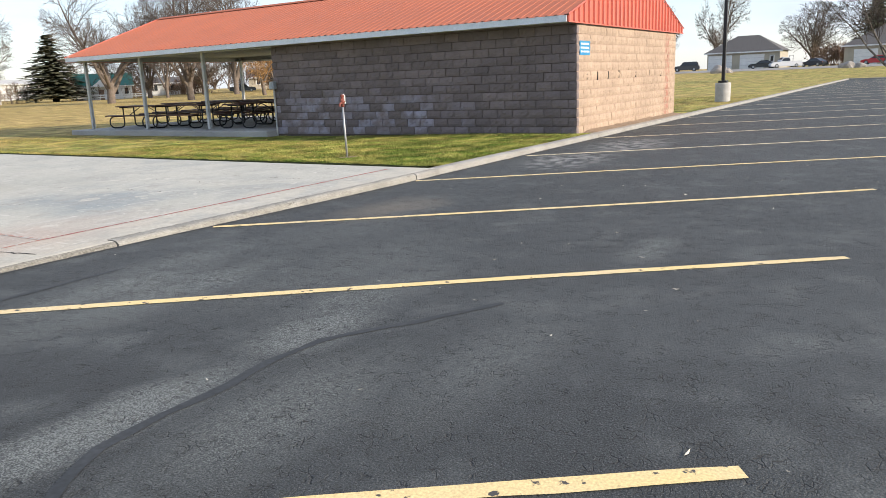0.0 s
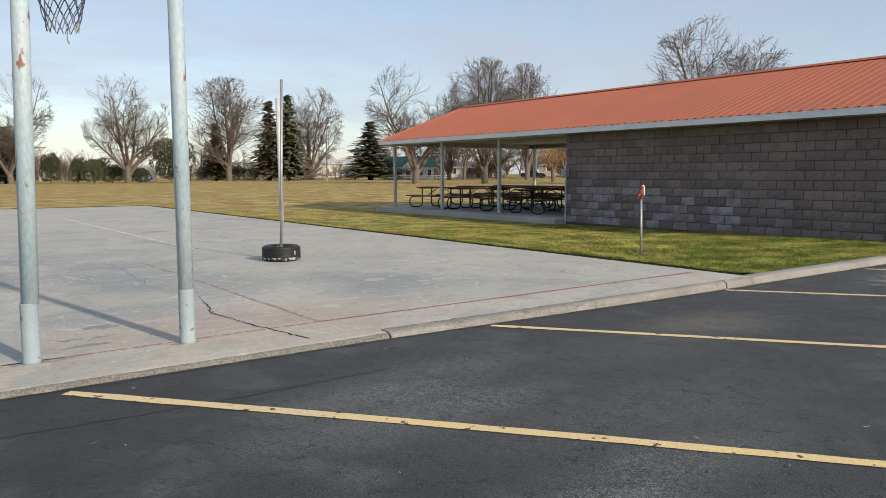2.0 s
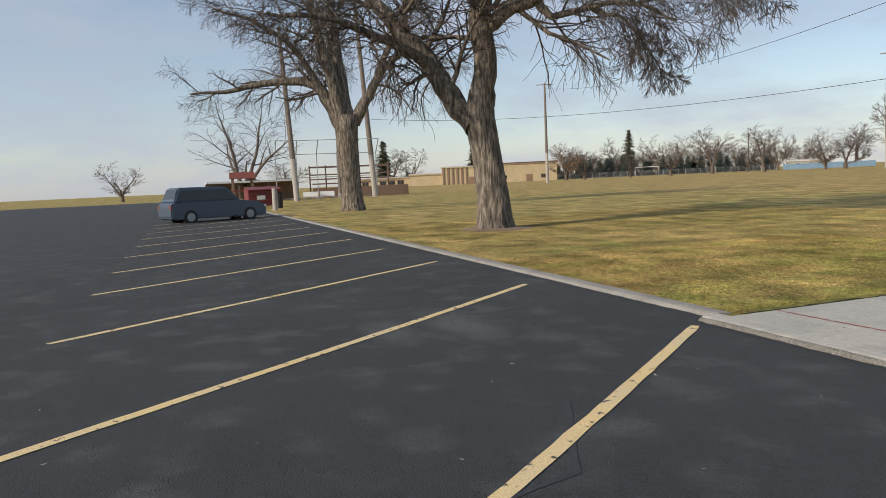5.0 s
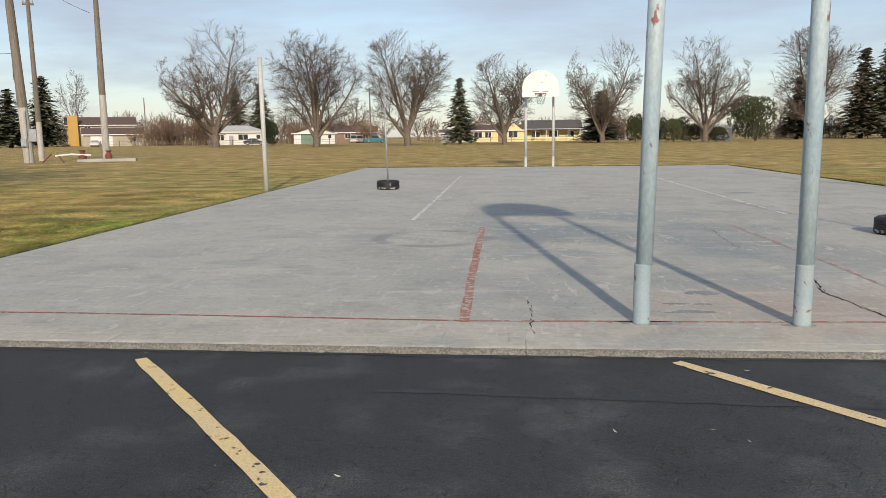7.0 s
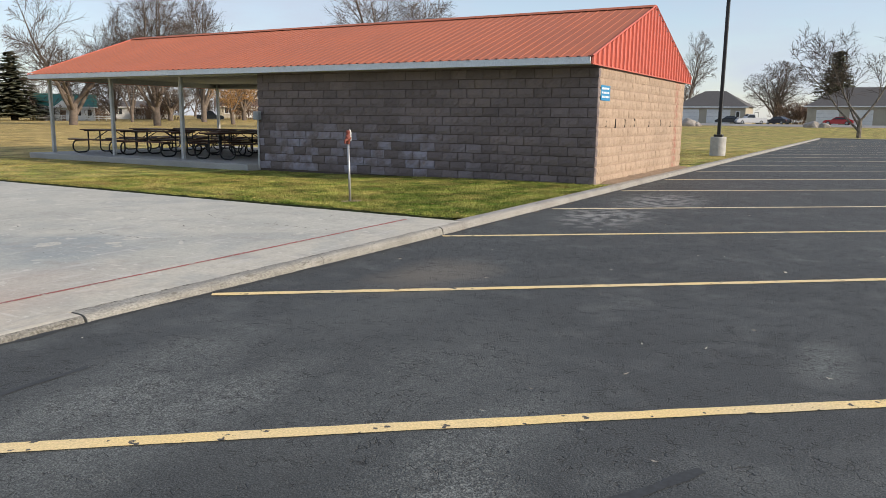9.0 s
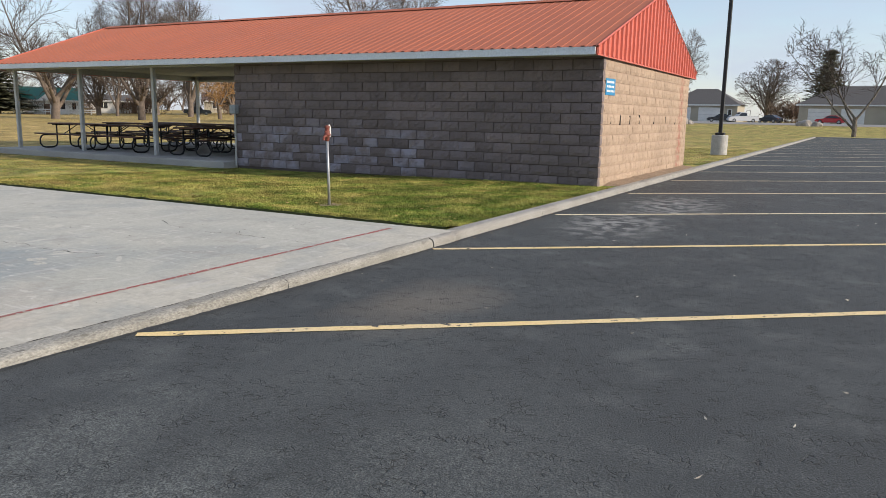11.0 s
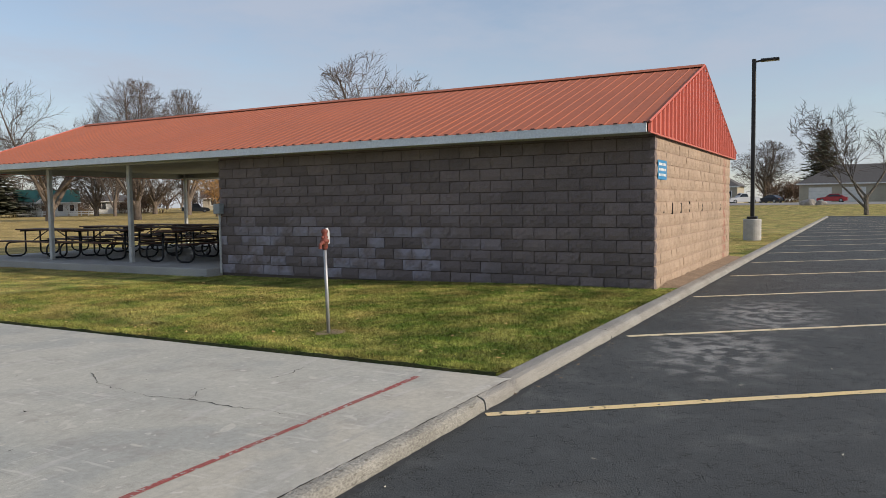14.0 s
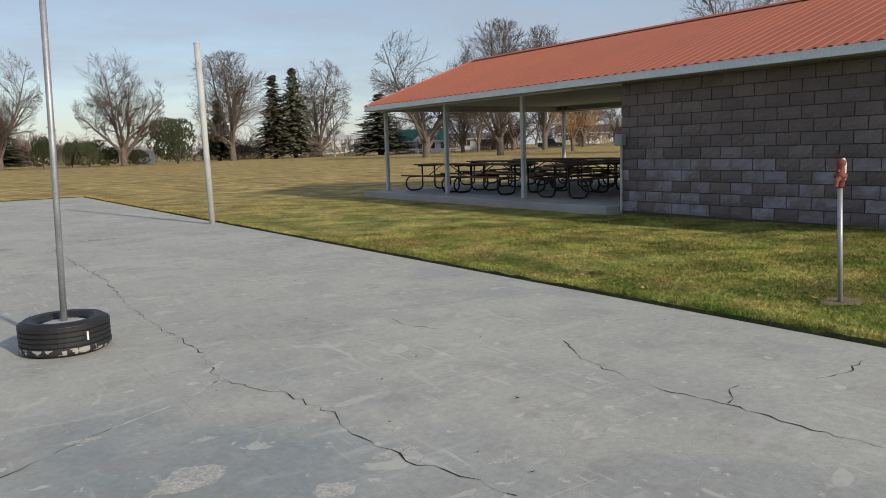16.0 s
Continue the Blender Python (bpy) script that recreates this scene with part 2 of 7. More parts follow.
def asphalt_material():
    m, n, l, b, tex, ramp, mix, scaled, pos, col, geo = mat("asphalt", (0.029, 0.033, 0.0345), (0.040, 0.045, 0.0465), rough=0.82, scale=0.55, fine=170, fine_amt=0.75, bump=0.0)
    sep = n.new("ShaderNodeSeparateXYZ")
    l.new(pos, sep.inputs[0])
    wob = tex(2.2, 8.0)
    # the coat's tone is darker west of the hoop
    coat = math_node(n, l, "ADD", sep.outputs["X"], ramp(wob, 0.3, 0.7, -1.2, 1.2))
    col = scaled(col, ramp(coat, -8.4, -5.4, 0.72, 1.14))
    # worn coat: the stone of the mix shows pale in patches
    grit = math_node(n, l, "MULTIPLY", ramp(tex(120, 3.0), 0.44, 0.58, 0.15, 1.2), ramp(tex(38, 6.0), 0.36, 0.6, 0.4, 1.25))
    wear = ramp(wob, 0.52, 0.72, 0.0, 0.34)
    for x, y, rx, ry, k in ((-7.1, -3.41, 0.85, 0.22, 1.1), (-5.84, -3.36, 0.55, 0.3, 0.8), (-6.7, -4.0, 0.8, 0.35, 0.5), (-5.82, -4.5, 0.8, 0.3, 0.3), (-3.05, -4.44, 0.5, 0.2, 0.6), (-5.2, -3.2, 1.0, 0.35, 0.5), (-15.3, -2.1, 0.9, 0.3, 0.5), (-15.2, -2.8, 0.6, 0.25, 0.45), (-4.6, -2.6, 1.4, 0.6, 0.3), (-3.2, -1.6, 1.6, 0.5, 0.2), (-5.75, -1.45, 0.9, 0.35, 0.7), (-5.35, -1.91, 0.9, 0.3, 0.6), (-5.9, -1.9, 1.0, 0.4, 0.6), (-5.1, -1.2, 1.0, 0.3, 0.5)):
        s = math_node(n, l, "MULTIPLY", spot(n, l, pos, x, y, rx, ry, wob), k)
        wear = math_node(n, l, "MAXIMUM", wear, s)
    wear = math_node(n, l, "MULTIPLY", wear, grit)
    col = mix(wear, col, (0.195, 0.21, 0.20))
    # pale stones of the mix
    col = mix(ramp(tex(190, 2.0), 0.60, 0.68, 0.0, 0.55), col, (0.17, 0.175, 0.175))
    # dust left by dried puddles
    dust = spot(n, l, pos, -2.05, -1.2, 0.95, 0.45, wob)
    dust = math_node(n, l, "MULTIPLY", dust, 0.42)
    col = mix(dust, col, (0.20, 0.17, 0.135))
    scr = tex(5.0, 9.0)
    pale = ramp(scr, 0.44, 0.58)
    lime = math_node(n, l, "MAXIMUM", spot(n, l, pos, 3.0, -1.15, 1.3, 0.7, wob), spot(n, l, pos, 5.7, -1.3, 1.5, 0.8, wob))
    lime = math_node(n, l, "MULTIPLY", math_node(n, l, "MULTIPLY", lime, pale), 1.0)
    col = mix(lime, col, (0.26, 0.26, 0.25))
    l.new(col, b.inputs["Base Color"])
    # short hairline cracks all over the coat
    cr = n.new("ShaderNodeTexVoronoi")
    cr.feature = "DISTANCE_TO_EDGE"
    cr.inputs["Scale"].default_value = 16
    mp = n.new("ShaderNodeMapping")
    mp.inputs["Scale"].default_value = (1, 1.7, 1)
    nz = n.new("ShaderNodeTexNoise")
    nz.inputs["Scale"].default_value, nz.inputs["Detail"].default_value = 7, 3
    l.new(pos, nz.inputs["Vector"])
    av = n.new("ShaderNodeVectorMath")
    av.operation = "ADD"
    l.new(pos, av.inputs[0])
    sv = n.new("ShaderNodeVectorMath")
    sv.operation = "SCALE"
    l.new(nz.outputs["Color"], sv.inputs[0])
    sv.inputs["Scale"].default_value = 0.16
    l.new(sv.outputs[0], av.inputs[1])
    l.new(av.outputs[0], mp.inputs["Vector"])
    l.new(mp.outputs["Vector"], cr.inputs["Vector"])
    line = ramp(cr.outputs["Distance"], 0.0, 0.065, 1.0, 0.0)
    gate = ramp(tex(10, 3.0), 0.52, 0.60)
    line = math_node(n, l, "MULTIPLY", line, gate)
    hgt = math_node(n, l, "SUBTRACT", math_node(n, l, "MULTIPLY", tex(95, 3.0), 1.4), math_node(n, l, "MULTIPLY", line, 1.6))
    bp = n.new("ShaderNodeBump")
    bp.inputs["Strength"].default_value, bp.inputs["Distance"].default_value = 0.6, 0.008
    l.new(hgt, bp.inputs["Height"])
    l.new(bp.outputs["Normal"], b.inputs["Normal"])
    col2 = mix(math_node(n, l, "MULTIPLY", line, 0.8), col, (0.012, 0.012, 0.012))
    l.new(col2, b.inputs["Base Color"])
    return m


def lawn_material(name, island):
    m, n, l, b, tex, ramp, mix, scaled, pos, col, geo = mat(name, (0.112, 0.174, 0.026), (0.32, 0.305, 0.085), rough=0.9, scale=2.6, fine=45, fine_amt=0.35, bump=0.5, dist=0.03, spec=0.2)
    sep = n.new("ShaderNodeSeparateXYZ")
    l.new(pos, sep.inputs[0])
    # green where it is watered, straw-coloured out in the field
    near = ramp(sep.outputs["Y"], 2.0, 30.0, 0.0, 1.0)
    side = ramp(sep.outputs["X"], -13.0, -17.0, 0.0, 0.72)
    east = ramp(sep.outputs["X"], 13.0, 20.0, 0.0, 0.5)
    dry = math_node(n, l, "MAXIMUM", math_node(n, l, "MAXIMUM", near, side), east)
    big = tex(0.16, 4.0)
    dry = math_node(n, l, "ADD", dry, ramp(big, 0.3, 0.7, -0.25, 0.25))
    dry = math_node(n, l, "ADD", dry, ramp(tex(1.7, 6.0), 0.42, 0.68, -0.18, 0.46))
    dry = ramp(dry, 0.0, 1.0)
    straw = mix(ramp(tex(0.5), 0.35, 0.65), (0.49, 0.350, 0.135), (0.31, 0.225, 0.075))
    col = mix(dry, col, straw)
    # thin and thick patches
    col = scaled(col, ramp(tex(1.2, 8.0), 0.34, 0.66, 0.62, 1.32))
    # faint mower stripes
    w = n.new("ShaderNodeTexWave")
    w.bands_direction = "Y"
    w.inputs["Scale"].default_value, w.inputs["Distortion"].default_value, w.inputs["Detail"].default_value = 0.22, 6.0, 4.0
    l.new(pos, w.inputs["Vector"])
    col = scaled(col, ramp(w.outputs["Fac"], 0, 1, 0.90, 1.05))
    f = tex(30, 5.0)
    col = scaled(col, ramp(f, 0.3, 0.7, 0.45, 1.5))
    col = scaled(col, ramp(tex(11, 4.0), 0.35, 0.65, 0.72, 1.28))
    if island:
        col = scaled(col, ramp(geo.outputs["Random Per Island"], 0, 1, 0.5, 1.65))
    l.new(col, b.inputs["Base Color"])
    return m


def court_material():
    m, n, l, b, tex, ramp, mix, scaled, pos, col, geo = mat("court_concrete", (0.452, 0.440, 0.384), (0.392, 0.387, 0.340), rough=0.85, scale=0.5, fine=130, fine_amt=0.14, bump=0.25, dist=0.004)
    # ghost of an old blue-grey court paint
    old = ramp(tex(0.8, 9.0), 0.42, 0.54, 0.0, 0.95)
    wob = tex(1.6, 8.0)
    area = math_node(n, l, "MAXIMUM", spot(n, l, pos, -7.0, 5.0, 3.2, 5.0, wob), spot(n, l, pos, -3.3, 2.7, 1.35, 1.6, wob))
    sp0 = n.new("ShaderNodeSeparateXYZ")
    l.new(pos, sp0.inputs[0])
    # trodden bare strip along the car park
    strip = math_node(n, l, "ADD", sp0.outputs["Y"], ramp(wob, 0.3, 0.7, -0.16, 0.16))
    col = mix(ramp(strip, 0.72, 0.58, 0.0, 0.55), col, (0.49, 0.452, 0.375))
    col = mix(math_node(n, l, "MULTIPLY", math_node(n, l, "MULTIPLY", old, area), ramp(strip, 0.58, 0.72)), col, (0.245, 0.275, 0.278))
    worn = math_node(n, l, "MULTIPLY", ramp(tex(1.3, 10.0), 0.50, 0.58, 0.0, 0.55), ramp(tex(0.3, 3.0), 0.36, 0.56))
    col = mix(worn, col, (0.305, 0.316, 0.300))
    stain = ramp(tex(4.6, 10.0), 0.53, 0.70, 0.0, 0.36)
    col = mix(stain, col, (0.27, 0.245, 0.22))
    pink = math_node(n, l, "MULTIPLY", spot(n, l, pos, -5.6, 1.0, 1.8, 0.9, wob), 0.45)
    col = mix(pink, col, (0.46, 0.33, 0.26))
    sep = n.new("ShaderNodeMapping")
    sep.inputs["Scale"].default_value = (0.5, 3.0, 1)
    l.new(pos, sep.inputs["Vector"])
    st = n.new("ShaderNodeTexNoise")
    st.inputs["Scale"].default_value, st.inputs["Detail"].default_value = 3.0, 7
    l.new(sep.outputs["Vector"], st.inputs["Vector"])
    col = mix(ramp(st.outputs["Fac"], 0.6, 0.66, 0.0, 0.35), col, (0.52, 0.50, 0.47))
    col = scaled(col, ramp(tex(30, 10.0), 0.3, 0.7, 0.90, 1.09))
    for sc, c in (((1.2, 13.0, 1), (0.33, 0.32, 0.295)), ((11.0, 1.4, 1), (0.58, 0.56, 0.51))):
        sm = n.new("ShaderNodeMapping")
        sm.inputs["Scale"].default_value = sc
        sm.inputs["Rotation"].default_value = (0, 0, 0.5)
        l.new(pos, sm.inputs["Vector"])
        sn = n.new("ShaderNodeTexNoise")
        sn.inputs["Scale"].default_value, sn.inputs["Detail"].default_value = 1.6, 9
        l.new(sm.outputs["Vector"], sn.inputs["Vector"])
        col = mix(math_node(n, l, "MULTIPLY", ramp(sn.outputs["Fac"], 0.60, 0.66, 0.0, 0.5), ramp(tex(0.9, 4.0), 0.45, 0.6)), col, c)
    col = mix(ramp(tex(9.0, 10.0), 0.66, 0.69, 0.0, 0.6), col, (0.60, 0.58, 0.53))
    # flakes where the paint has come off down to clean concrete, and dragged scratches
    fl = n.new("ShaderNodeTexNoise")
    fl.inputs["Scale"].default_value, fl.inputs["Detail"].default_value, fl.inputs["Distortion"].default_value = 3.4, 3.5, 0.5
    l.new(pos, fl.inputs["Vector"])
    col = mix(math_node(n, l, "MULTIPLY", ramp(fl.outputs["Fac"], 0.665, 0.68, 0.0, 0.75), ramp(tex(24, 4.0), 0.3, 0.5, 0.5, 1.0)), col, (0.52, 0.50, 0.44))
    fn = n.new("ShaderNodeTexNoise")
    fn.inputs["Scale"].default_value, fn.inputs["Detail"].default_value = 17.0, 3.0
    l.new(pos, fn.inputs["Vector"])
    col = mix(ramp(fn.outputs["Fac"], 0.70, 0.715, 0.0, 0.6), col, (0.54, 0.52, 0.47))
    for sc, rot, c, k in (((0.9, 26.0, 1), 0.9, (0.60, 0.58, 0.53), 0.5), ((22.0, 0.9, 1), 0.25, (0.25, 0.245, 0.23), 0.45)):
        sm = n.new("ShaderNodeMapping")
        sm.inputs["Scale"].default_value = sc
        sm.inputs["Rotation"].default_value = (0, 0, rot)
        l.new(pos, sm.inputs["Vector"])
        sn = n.new("ShaderNodeTexNoise")
        sn.inputs["Scale"].default_value, sn.inputs["Detail"].default_value = 1.3, 3
        l.new(sm.outputs["Vector"], sn.inputs["Vector"])
        col = mix(math_node(n, l, "MULTIPLY", ramp(sn.outputs["Fac"], 0.69, 0.72, 0.0, k), ramp(tex(1.1, 3.0), 0.46, 0.58)), col, c)
    # the dark ring of an old roundel
    rg = n.new("ShaderNodeMapping")
    rg.inputs["Location"].default_value = (9.35, -4.9, 0)
    rg.inputs["Scale"].default_value = (1, 1, 0)
    l.new(pos, rg.inputs["Vector"])
    ln = n.new("ShaderNodeVectorMath")
    ln.operation = "LENGTH"
    l.new(rg.outputs["Vector"], ln.inputs[0])
    d = math_node(n, l, "ABSOLUTE", math_node(n, l, "SUBTRACT", ln.outputs["Value"], 0.72), 0)
    ring = math_node(n, l, "MULTIPLY", ramp(d, 0.14, 0.05), ramp(wob, 0.40, 0.55, 0.1, 0.6))
    col = mix(ring, col, (0.20, 0.20, 0.21))
    l.new(col, b.inputs["Base Color"])
    return m


def block_material(name):
    m, n, l, b, tex, ramp, mix, scaled, pos, col, geo = mat(name, (0.395, 0.295, 0.215), (0.335, 0.25, 0.182), rough=0.95, scale=1.5, fine=70, fine_amt=0.25, bump=0.7, dist=0.008, jitter=0.03)
    # pale blue-grey paint-over and scrubbed patches on single blocks of the long wall
    sep = n.new("ShaderNodeSeparateXYZ")
    l.new(pos, sep.inputs[0])
    wob = tex(3.0, 6.0)
    mp = n.new("ShaderNodeMapping")
    mp.inputs["Scale"].default_value = (0, 1, 1)
    l.new(pos, mp.inputs["Vector"])
    zone = n.new("ShaderNodeMapRange")
    zone.inputs["From Min"].default_value, zone.inputs["From Max"].default_value = 1.5, 0.6
    l.new(sep.outputs["Z"], zone.inputs["Value"])
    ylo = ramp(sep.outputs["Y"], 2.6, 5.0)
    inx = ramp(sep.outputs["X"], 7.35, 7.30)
    # shade painted in: court side darker and bluer, sunlit end wall sandier
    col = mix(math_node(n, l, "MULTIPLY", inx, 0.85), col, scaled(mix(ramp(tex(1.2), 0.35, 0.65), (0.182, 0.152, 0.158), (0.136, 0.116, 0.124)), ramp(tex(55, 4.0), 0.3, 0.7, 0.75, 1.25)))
    oi = n.new("ShaderNodeObjectInfo")
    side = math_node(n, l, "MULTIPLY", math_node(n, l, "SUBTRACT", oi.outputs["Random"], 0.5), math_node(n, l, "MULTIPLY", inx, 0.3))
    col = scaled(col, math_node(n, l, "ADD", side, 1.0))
    pick = ramp(oi.outputs["Random"], 0.25, 0.85)
    k = math_node(n, l, "MULTIPLY", math_node(n, l, "MULTIPLY", zone.outputs["Result"], ylo), math_node(n, l, "MULTIPLY", inx, pick))
    k = math_node(n, l, "MULTIPLY", k, ramp(wob, 0.38, 0.6, 0.08, 1.0))
    col = mix(k, col, (0.36, 0.345, 0.41))
    # a reddish run of rust water near the far corner of the end wall
    rust = ramp(math_node(n, l, "ABSOLUTE", math_node(n, l, "SUBTRACT", sep.outputs["X"], 14.1), 0), 0.35, 0.1)
    rust = math_node(n, l, "MULTIPLY", rust, ramp(tex(6.0, 4.0), 0.42, 0.6, 0.1, 0.7))
    col = mix(rust, col, (0.30, 0.10, 0.07))
    l.new(col, b.inputs["Base Color"])
    return m


ASPHALT = asphalt_material()
LAWN = lawn_material("lawn_soil", False)
BLADE = lawn_material("grass_blade", True)
COURT = court_material()
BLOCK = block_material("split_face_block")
# one mortar, light put into its colour: sunlit end wall, shaded west wall
MORTARLIT = plain("mortar_pale", (0.36, 0.262, 0.20), (0.31, 0.225, 0.172), rough=1.0, bump=0.4)
MORTARSHADE = plain("mortar", (0.125, 0.096, 0.085), (0.10, 0.078, 0.07), rough=1.0, bump=0.4)
KERB = plain("kerb_concrete", (0.30, 0.29, 0.264), (0.23, 0.22, 0.20), rough=0.9, scale=2.5, fine=110, fine_amt=0.4, bump=0.7, dist=0.008, chips=(0.22, 0.205, 0.19), chip_scale=22, chip_lo=0.66)
FLAKE = plain("flaked_paint", (0.29, 0.292, 0.285), (0.22, 0.228, 0.23), rough=0.9, scale=6, fine=60, chips=(0.43, 0.42, 0.38), chip_scale=14, chip_lo=0.55)
BAREPATCH = plain("bare_concrete", (0.47, 0.455, 0.40), (0.40, 0.39, 0.345), rough=0.9, scale=9, fine=70, fine_amt=0.25, chips=(0.33, 0.345, 0.34), chip_scale=26, chip_lo=0.56)
SLAB = plain("slab_concrete", (0.42, 0.41, 0.39), (0.34, 0.33, 0.315), rough=0.9, scale=1.0, fine=60)
YELLOW = plain("line_paint_yellow", (0.76, 0.57, 0.26), (0.68, 0.54, 0.31), rough=0.75, scale=1.5, fine=90, fine_amt=0.18, bump=0.4, dist=0.004, chips=(0.06, 0.058, 0.055), chip_scale=16, chip_lo=0.63)
YELLOWPALE = plain("line_paint_cream", (0.74, 0.62, 0.40), (0.66, 0.56, 0.38), rough=0.75, scale=1.5, fine=90, fine_amt=0.15, bump=0.3, dist=0.004, chips=(0.07, 0.068, 0.065), chip_scale=16, chip_lo=0.64)
TREAD = plain("tread_print", (0.37, 0.36, 0.32), (0.31, 0.30, 0.27), rough=0.9, scale=9, fine=50)
EDGECON = plain("court_edge_concrete", (0.285, 0.276, 0.247), (0.215, 0.207, 0.183), rough=0.95, scale=4.0, fine=60, fine_amt=0.3, bump=0.7, dist=0.010, stretch=(0.8, 1, 1.6), chips=(0.15, 0.142, 0.122), chip_scale=17, chip_lo=0.63)
LIPCON = plain("broken_edge_concrete", (0.215, 0.206, 0.182), (0.165, 0.157, 0.138), rough=1.0, scale=9.0, fine=70, fine_amt=0.4, bump=1.0, dist=0.012, chips=(0.12, 0.113, 0.096), chip_scale=38, chip_lo=0.62)
FILL = plain("joint_filler_pale", (0.52, 0.51, 0.47), (0.44, 0.43, 0.40), rough=0.9, scale=9, chips=(0.36, 0.35, 0.32), chip_scale=12, chip_lo=0.5)
SOIL = plain("turf_edge_soil", (0.075, 0.072, 0.032), (0.045, 0.062, 0.018), rough=1.0, scale=9, fine=50, fine_amt=0.5, bump=0.8, dist=0.02)
REDPAINT = plain("line_paint_red", (0.32, 0.075, 0.065), (0.28, 0.11, 0.095), rough=0.8, scale=3.0, fine=60, chips=(0.38, 0.355, 0.33), chip_scale=28, chip_lo=0.58)
REDWORN = plain("line_paint_red_worn", (0.37, 0.20, 0.155), (0.34, 0.13, 0.09), rough=0.8, scale=2.0, fine=60, chips=(0.42, 0.395, 0.36), chip_scale=16, chip_lo=0.53)
REDFAINT = plain("line_paint_red_faint", (0.40, 0.26, 0.21), (0.38, 0.20, 0.16), rough=0.8, scale=2.0, fine=60, chips=(0.42, 0.395, 0.36), chip_scale=10, chip_lo=0.50)
WHITELINE = plain("line_paint_white", (0.63, 0.61, 0.58), (0.54, 0.52, 0.49), rough=0.8, chips=(0.40, 0.38, 0.36), chip_scale=6, chip_lo=0.52)
CRACK = plain("crack_dark", (0.014, 0.013, 0.012), rough=1.0, bump=0)
SEAL = plain("crack_sealer", (0.026, 0.030, 0.034), (0.036, 0.040, 0.044), rough=0.8, fine=40, bump=0.1)
ROOFMETAL = plain("roof_metal_red", (0.46, 0.142, 0.076), (0.42, 0.135, 0.076), rough=0.7, scale=0.8, fine=12, fine_amt=0.06, bump=0.03, spec=0.25)
SIDING = plain("siding_metal_red", (0.56, 0.125, 0.080), (0.52, 0.12, 0.08), rough=0.45, scale=1.0, fine=14, fine_amt=0.06, bump=0.03)
FASCIA = plain("fascia_paint_pale_blue", (0.74, 0.78, 0.81), (0.68, 0.72, 0.75), rough=0.6, scale=2, fine=30, fine_amt=0.1)
SOFFIT = plain("soffit_paint", (0.50, 0.50, 0.47), (0.42, 0.42, 0.40), rough=0.85, scale=1.0)
POSTPAINT = plain("post_paint_white", (0.52, 0.525, 0.51), (0.44, 0.445, 0.43), rough=0.6, scale=4, fine=40, fine_amt=0.1, chips=(0.25, 0.2, 0.17), chip_scale=18, chip_lo=0.68)
HOOPPAINT = plain("pole_paint_pale_blue", (0.32, 0.43, 0.48), (0.42, 0.50, 0.53), rough=0.6, scale=2.2, fine=50, fine_amt=0.12, bump=0.2, dist=0.003, stretch=(1, 1, 0.45), chips=(0.24, 0.11, 0.09), chip_scale=13, chip_lo=0.635)
HOOPBASE = plain("pole_paint_base", (0.27, 0.345, 0.38), (0.32, 0.375, 0.39), rough=0.7, scale=4, fine=60, fine_amt=0.06, bump=0.3, dist=0.003, chips=(0.21, 0.125, 0.105), chip_scale=24, chip_lo=0.65)
GALV = plain("galvanised_steel", (0.42, 0.43, 0.44), (0.33, 0.34, 0.35), rough=0.5, metal=0.6, scale=8, fine=60, fine_amt=0.12)
REDVALVE = plain("valve_red_rusty", (0.22, 0.050, 0.035), (0.15, 0.05, 0.035), rough=0.7, scale=20, fine=80, bump=0.3)
BOARD = plain("backboard_white", (0.74, 0.74, 0.71), (0.66, 0.66, 0.63), rough=0.5, scale=3, fine=40, fine_amt=0.06, chips=(0.3, 0.22, 0.18), chip_scale=7, chip_lo=0.68)
RIM = plain("rim_dark_red", (0.12, 0.04, 0.03), rough=0.6)
NET = plain("net_cord", (0.36, 0.36, 0.38), (0.16, 0.16, 0.18), rough=0.9, scale=6)
RUBBER = plain("tyre_rubber", (0.013, 0.013, 0.014), (0.020, 0.020, 0.021), rough=0.55, scale=6, fine=60, fine_amt=0.3, chips=(0.28, 0.27, 0.26), chip_scale=10, chip_lo=0.72)
SCUFF = plain("cement_smear", (0.016, 0.016, 0.017), (0.022, 0.022, 0.023), rough=0.7, scale=6, fine=60, fine_amt=0.3, chips=(0.33, 0.32, 0.29), chip_scale=13, chip_lo=0.50)
CEMENT = plain("cement_fill", (0.46, 0.45, 0.43), (0.38, 0.37, 0.35), rough=0.9, fine=80)
PLANK = plain("plank_red_brown", (0.090, 0.036, 0.026), (0.065, 0.028, 0.022), rough=0.6, scale=3, fine=30, stretch=(1, 1, 1), fine_amt=0.25, jitter=0.15)
PIPE = plain("pipe_black", (0.014, 0.014, 0.015), rough=0.45, metal=0.2, bump=0.05)
BLACKMETAL = plain("black_metal", (0.014, 0.014, 0.015), (0.02, 0.02, 0.02), rough=0.45, bump=0.03)
SIGNBLUE = plain("sign_blue", (0.008, 0.20, 0.42), (0.01, 0.22, 0.45), rough=0.45, fine_amt=0.04, bump=0)
WHITE = plain("white_paint", (0.72, 0.72, 0.70), (0.66, 0.66, 0.64), rough=0.6, scale=1.5, fine_amt=0.06)
GREYBOX = plain("grey_box", (0.33, 0.36, 0.38), rough=0.5)
BARK = plain("bark", (0.235, 0.20, 0.162), (0.075, 0.064, 0.052), rough=0.95, scale=9, fine=17, fine_amt=0.6, bump=1.0, dist=0.08, stretch=(1, 1, 0.22))
